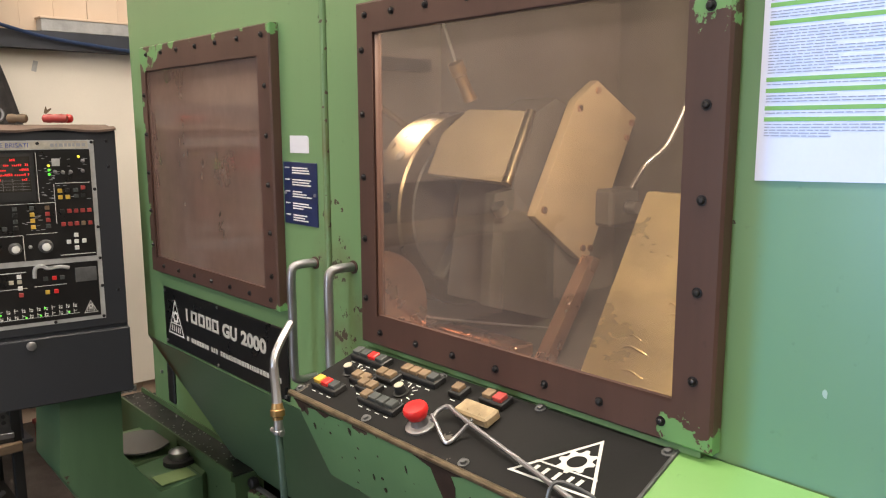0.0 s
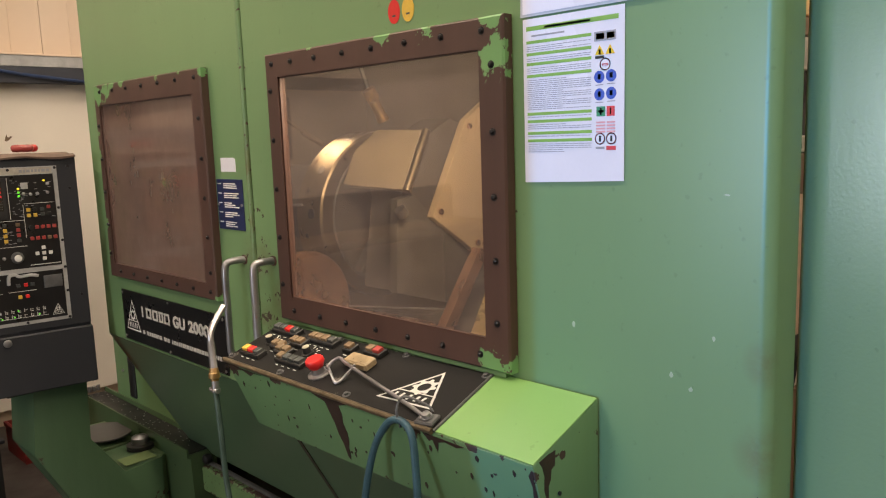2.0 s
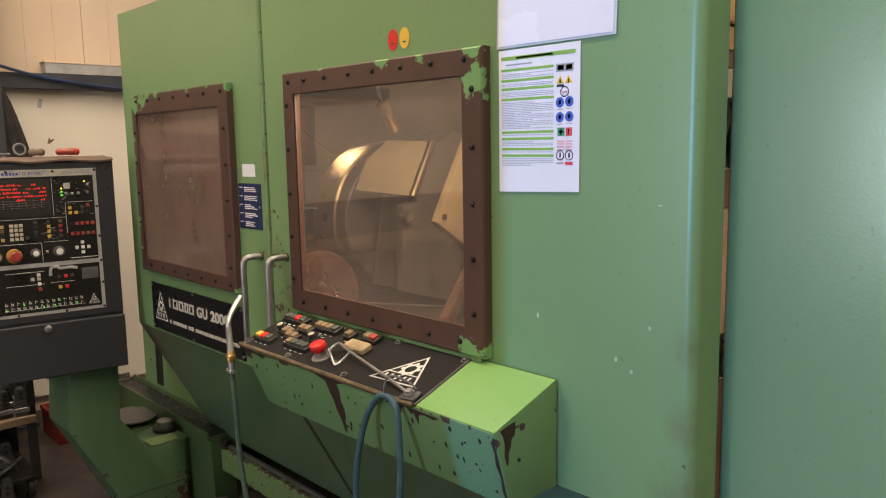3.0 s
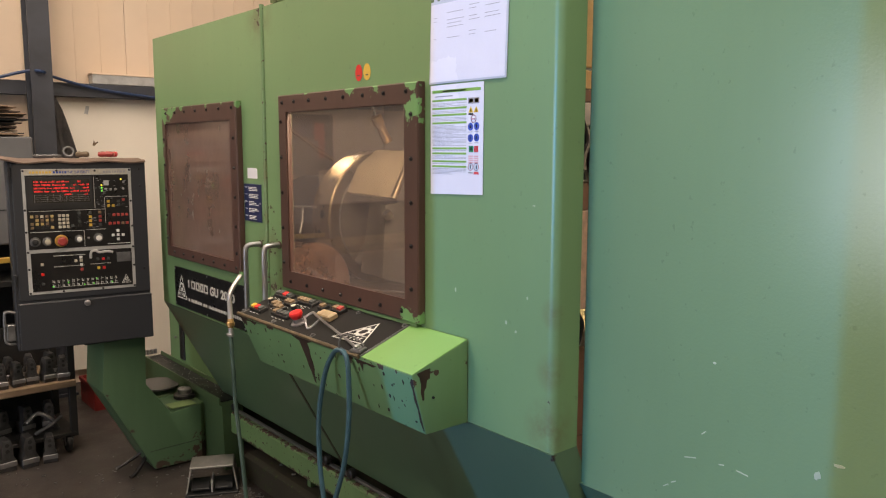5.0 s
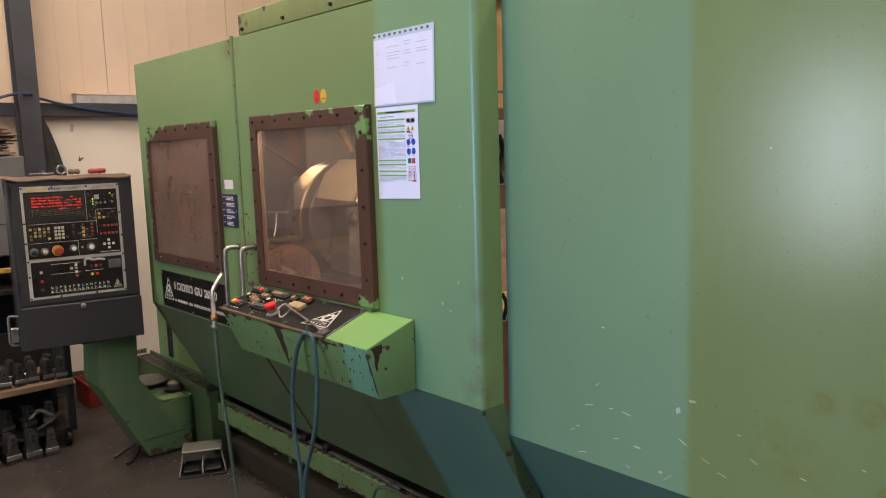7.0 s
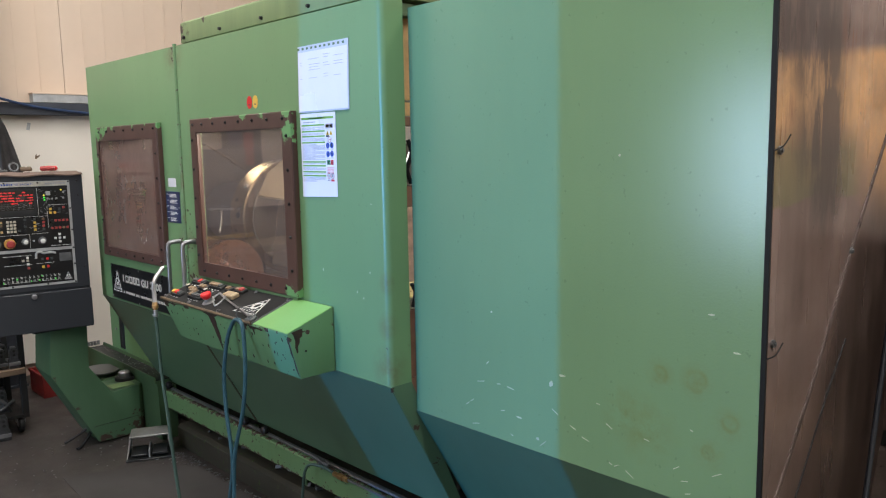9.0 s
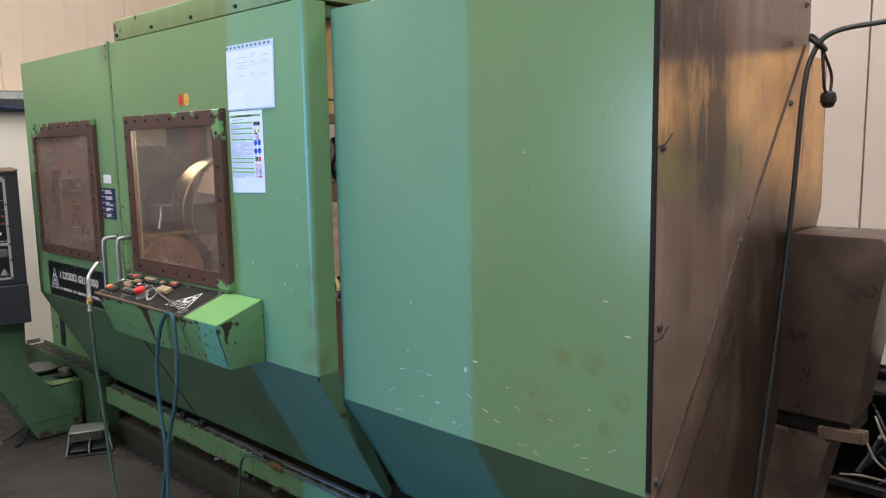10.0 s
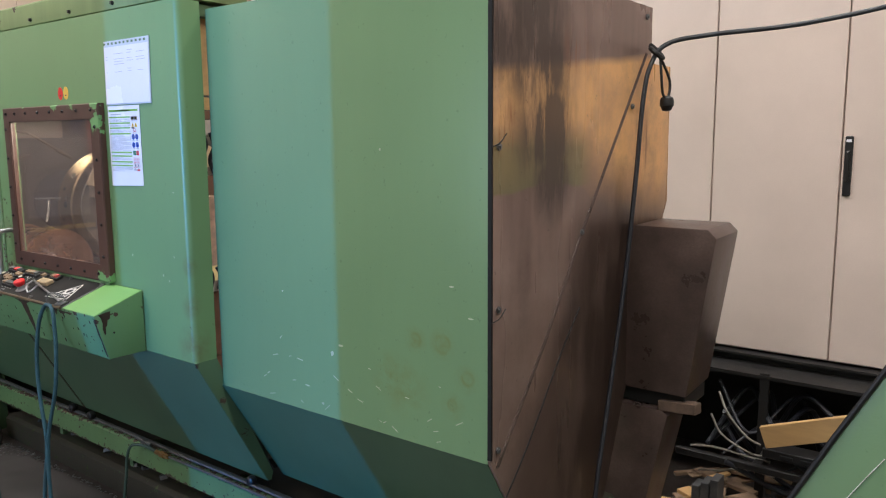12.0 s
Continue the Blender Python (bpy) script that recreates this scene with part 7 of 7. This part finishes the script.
# ---- right background ----
def right_side():
    t = thing("chip_conveyor", (2.0, -1.4, 0.0), "brown-black sheet chip conveyor chute leaning beside the machine", "conveyor")
    def slab(name, top, bot, z0, z1, x0, x1, cut=0.03):
        bb = B()
        (a, b), (c, d) = top, bot
        f = [(a, z1), (b + cut, z1), (b, z1 - cut), (d, z0), (c, z0)]
        lo = [bb.verts.new((x0, y, z)) for y, z in f]
        hi = [bb.verts.new((x1, y + 0.012, z)) for y, z in f]
        fs = [bb.faces.new(lo), bb.faces.new(hi[::-1])] + [bb.faces.new((lo[i], hi[i], hi[(i + 1) % 5], lo[(i + 1) % 5])) for i in range(5)]
        bmesh.ops.recalc_face_normals(bb, faces=fs)
        bmesh.ops.bevel(bb, geom=list(bb.edges), offset=0.006, segments=2, affect="EDGES", profile=0.6)
        return part(name, bb, M_CHUTE, t)
    slab("upper_chute", (-1.25, -1.547), (-1.15, -1.462), 0.80, 1.408, 2.0, 2.28)
    slab("lower_chute", (-1.15, -1.398), (-1.05, -1.25), 0.02, 0.735, 2.0, 2.24, 0.02)
    bm = B()
    box(bm, (2.03, -1.20, 0.74), (2.24, -1.45, 0.80), 0.003)
    part("neck", bm, M_RUBBER, t)
    bm = B()
    box(bm, (-0.07, -0.03, -0.022), (0.07, 0.03, 0.018), 0.003, pose(2.03, -1.43, 0.755, 6, 5, 88))
    solid("wood_wedge", bm, plain("greasy wedge wood", (0.13, 0.085, 0.06), 0.7, 0, 0.4, 25), "short raw wooden wedge stuck between the chute boxes", "wood")

    t = thing("switch_cabinet", (3.25, -1.7, 0.735), "tall cream white switch cabinet with plain doors and a black handle", "cabinet")
    bm = B()
    box(bm, (3.025, -3.4, 0.735), (3.55, -0.02, 2.75), 0.004)
    part("carcass", bm, M_WCAB, t)
    for y0, y1 in ((-0.65, -0.03), (-1.188, -0.656), (-1.728, -1.195), (-2.27, -1.735), (-2.83, -2.277)):
        bm = B()
        box(bm, (3.0, y0, 0.745), (3.024, y1, 2.74), 0.003)
        d = part("cabinet_door", bm, M_WCAB, t)
        if y0 == -2.27:
            bm = B()
            box(bm, (2.985, -1.775, 1.47), (3.0, -1.745, 1.72), 0.004)
            h = part("door_handle", bm, M_RUBBER, d, "black swing handle")
            bm = B()
            box(bm, (2.972, -1.768, 1.53), (2.985, -1.752, 1.66), 0.004)
            part("grip", bm, M_BLKSTEEL, h)
            bm = B()
            box(bm, (2.982, -1.770, 1.695), (2.985, -1.750, 1.706))
            part("label_bar", bm, M_PAPER, h)
    t = thing("steel_stand", (3.0, -1.7, 0.0), "black steel stand under the switch cabinet", "stand")
    bm = B()
    prism(bm, [(2.79, 0.675), (2.95, 0.675), (2.95, 0.665), (3.56, 0.665), (3.56, 0.733), (2.95, 0.733), (2.95, 0.722), (2.985, 0.722), (2.985, 0.69), (2.79, 0.69)], 1, -3.4, -0.1)
    part("rail", bm, M_BLKSTEEL, t)
    for x, y in ((2.80, -1.525), (3.0, -0.7), (3.0, -2.6), (3.5, -0.7), (3.5, -2.6)):
        bm = B()
        box(bm, (x - 0.006 if x < 2.9 else x - 0.02, y - 0.02, 0.0), (x + 0.006 if x < 2.9 else x + 0.02, y + 0.02, 0.70 if x < 2.9 else 0.665), 0.002)
        part("leg", bm, M_BLKSTEEL, t)
    bm = B()
    box(bm, (2.58, -1.9, 0.335), (2.61, -1.22, 0.365), 0.003)
    box(bm, (2.61, -1.58, 0.335), (3.0, -1.54, 0.365), 0.003)
    part("brace", bm, M_BLKSTEEL, t)
    bm = B()
    box(bm, (2.60, -2.05, 0.40), (2.70, -1.58, 0.44), 0.003)
    part("slotted_bar", bm, M_BLKSTEEL, t)
    for i in range(4):
        bm = B()
        box(bm, (2.594, -1.70 - i * 0.08, 0.412), (2.600, -1.65 - i * 0.08, 0.426), 0.001)
        part("slot", bm, M_RUBBER, t)
    bm = B()
    box(bm, (2.92, -3.4, 0.0), (3.6, -3.38, 0.665))
    box(bm, (3.58, -3.38, 0.0), (3.6, -0.1, 0.665))
    part("back_sheet", bm, M_BLKSTEEL, t)
    bm = B()
    box(bm, (-0.014, -0.20, -0.045), (0.014, 0.20, 0.045), 0.002, pose(2.58, -1.775, 0.565, -20, 0, 0))
    solid("plank_offcut", bm, M_WOOD, "raw yellow plank offcut leaning on the slotted bar", "wood")
    random.seed(41)
    for i in range(9):
        bm = B()
        x, y = random.uniform(2.5, 2.9), random.uniform(-1.45, -1.25)
        pts = [(x, y, random.uniform(0.3, 0.62))]
        for j in range(4):
            pts.append((x + random.uniform(-0.1, 0.25), y - 0.14 * (j + 1) + random.uniform(-0.07, 0.07), random.uniform(0.10, 0.62)))
        tube(bm, pts, random.choice((0.006, 0.008, 0.011)), 8, 8)
        solid("loose_cable", bm, M_CABLE, "loose cable tangled under the switch cabinet", "cable", "cables under the cabinet")
    for pts in ([(2.68, -1.37, 0.62), (2.65, -1.42, 0.54), (2.65, -1.50, 0.455), (2.65, -1.56, 0.43)], [(2.66, -1.345, 0.52), (2.65, -1.40, 0.44), (2.65, -1.52, 0.385), (2.65, -1.60, 0.39)],
                [(2.66, -1.26, 0.355), (2.65, -1.36, 0.375), (2.65, -1.48, 0.37), (2.66, -1.60, 0.36)], [(2.66, -1.30, 0.25), (2.65, -1.40, 0.275), (2.65, -1.50, 0.31), (2.66, -1.62, 0.30)]):
        bm = B()
        tube(bm, pts, 0.005, 8, 8)
        solid("white_cable", bm, M_WCABLE, "white cable hanging under the switch cabinet", "cable", "cables under the cabinet")
    for i in range(70):
        bm = B()
        a, b, c = random.uniform(0.03, 0.16), random.uniform(0.008, 0.035), random.uniform(0.006, 0.02)
        box(bm, (-a, -b, 0), (a, b, c), 0.002, pose(random.uniform(2.42, 2.95), random.uniform(-1.95, -1.2), 0.001 + 0.028 * (i % 7), 0, 0, random.uniform(0, 180)))
        solid("wood_scrap", bm, random.choice((M_OLDWOOD, M_CARD, M_CARD, M_WOOD)), "small wood scrap in a heap on the floor", "wood", "scrap on the floor")
    for i in range(3):
        bm = B()
        x, y = 2.45, -1.36 - i * 0.038
        box(bm, (x, y - 0.017, 0.10), (x + 0.08, y + 0.017, 0.27 + 0.022 * i), 0.003)
        solid("terminal_block", bm, M_DULL, "grey terminal block standing under the cabinet", "block", "terminal blocks")
    bm = B()
    box(bm, (2.42, -1.5, 0.0), (2.60, -1.25, 0.10), 0.004)
    solid("wood_block", bm, M_OLDWOOD, "dark wooden block under the terminal blocks", "wood")

    # neighbouring green cover
    t = thing("green_guard", (1.5, -2.4, 0.0), "green sheet guard with a black rubber edge and scratches", "machine guard")
    bm = B()
    prism(bm, [(-1.72, 0.34), (-2.17, 1.225), (-2.22, 1.25), (-3.3, 1.25), (-3.3, 0.0), (-1.72, 0.0)], 0, 1.30, 1.75, 0.004)
    part("guard_sheet", bm, M_COVER, t)
    bm = B()
    tube(bm, [(1.297, -1.722, 0.345), (1.297, -1.95, 0.793), (1.297, -2.168, 1.223), (1.297, -2.23, 1.253), (1.297, -2.6, 1.253)], 0.007, 8, 2)
    part("edge_seal", bm, M_RUBBER, t)
    bm = B()
    tube(bm, [(1.2985, -2.05, 0.80), (1.2985, -2.12, 0.92), (1.2985, -2.17, 1.0)], 0.0012, 5, 3)
    part("scratch", bm, M_WHITE, t)

    # cable over the side sheet
    t = thing("hanging_cable", (2.05, -1.28, 1.9), "black cable tied to the side sheet and trailing down", "cable")
    bm = B()
    tube(bm, [(2.6, -2.6, 2.36), (2.4, -2.1, 2.18), (2.25, -1.75, 2.10), (2.15, -1.45, 2.075), (2.09, -1.32, 2.05), (2.055, -1.275, 1.985), (2.02, -1.262, 1.86), (1.97, -1.262, 1.55), (1.90, -1.262, 1.20), (1.80, -1.265, 0.85), (1.66, -1.28, 0.45), (1.60, -1.30, 0.10), (1.7, -1.6, 0.012)], 0.0085, 10, 10)
    part("sheath", bm, M_CABLE, t)
    bm = B()
    tube(bm, [(2.07, -1.262, 2.035), (2.05, -1.285, 2.02), (2.09, -1.30, 2.00), (2.11, -1.27, 2.03), (2.07, -1.262, 2.045)], 0.009, 8, 6)
    part("tie_knot", bm, M_RUBBER, t)
    bm = B()
    tube(bm, [(2.09, -1.29, 2.02), (2.085, -1.30, 1.93), (2.10, -1.30, 1.88), (2.115, -1.305, 1.86)], 0.005, 6, 6)
    tube(bm, [(2.10, -1.285, 2.01), (2.15, -1.30, 1.94), (2.155, -1.305, 1.90), (2.14, -1.305, 1.86)], 0.005, 6, 6)
    part("plug_lead", bm, M_RUBBER, t)
    bm = B()
    lathe_turn(bm, (2.128, -1.305, 1.87), (0.05, 0, -1), [(0, 0.010), (0.008, 0.022), (0.020, 0.025), (0.036, 0.025), (0.040, 0.021), (0.052, 0.017), (0.056, 0.007)], 12)
    part("plug", bm, M_RUBBER, t, "black rubber plug")


right_side()

# ---- floor litter ----
random.seed(52)
bm = B()
for i in range(420):
    y = random.uniform(0.3, 2.2)
    x = 1.22 - abs(random.gauss(0, 0.06))
    s = random.uniform(0.003, 0.010)
    box(bm, (-s, -s * 0.35, 0), (s, s * 0.35, 0.002), 0, pose(x, y, 0.001, 0, 0, random.uniform(0, 180)))
for i in range(160):
    s = random.uniform(0.003, 0.009)
    box(bm, (-s, -s * 0.35, 0), (s, s * 0.35, 0.002), 0, pose(random.uniform(0.3, 1.2), random.uniform(1.2, 3.2), 0.001, 0, 0, random.uniform(0, 180)))
solid("swarf", bm, M_CHIPS, "bright steel swarf scattered along the machine plinth", "swarf", kind="stuff")
bm = B()
prism(bm, [(0.55, 1.20), (0.60, 2.30), (1.02, 2.12), (1.18, 1.90), (1.20, 0.90), (0.40, 0.60)], 2, 0.0005, 0.006)
solid("floor_plate", bm, plain("dark floor sheet", (0.060, 0.052, 0.050), 0.5, 0.2, 0.3, 7), "dark steel floor plate before the machine", "floor plate")
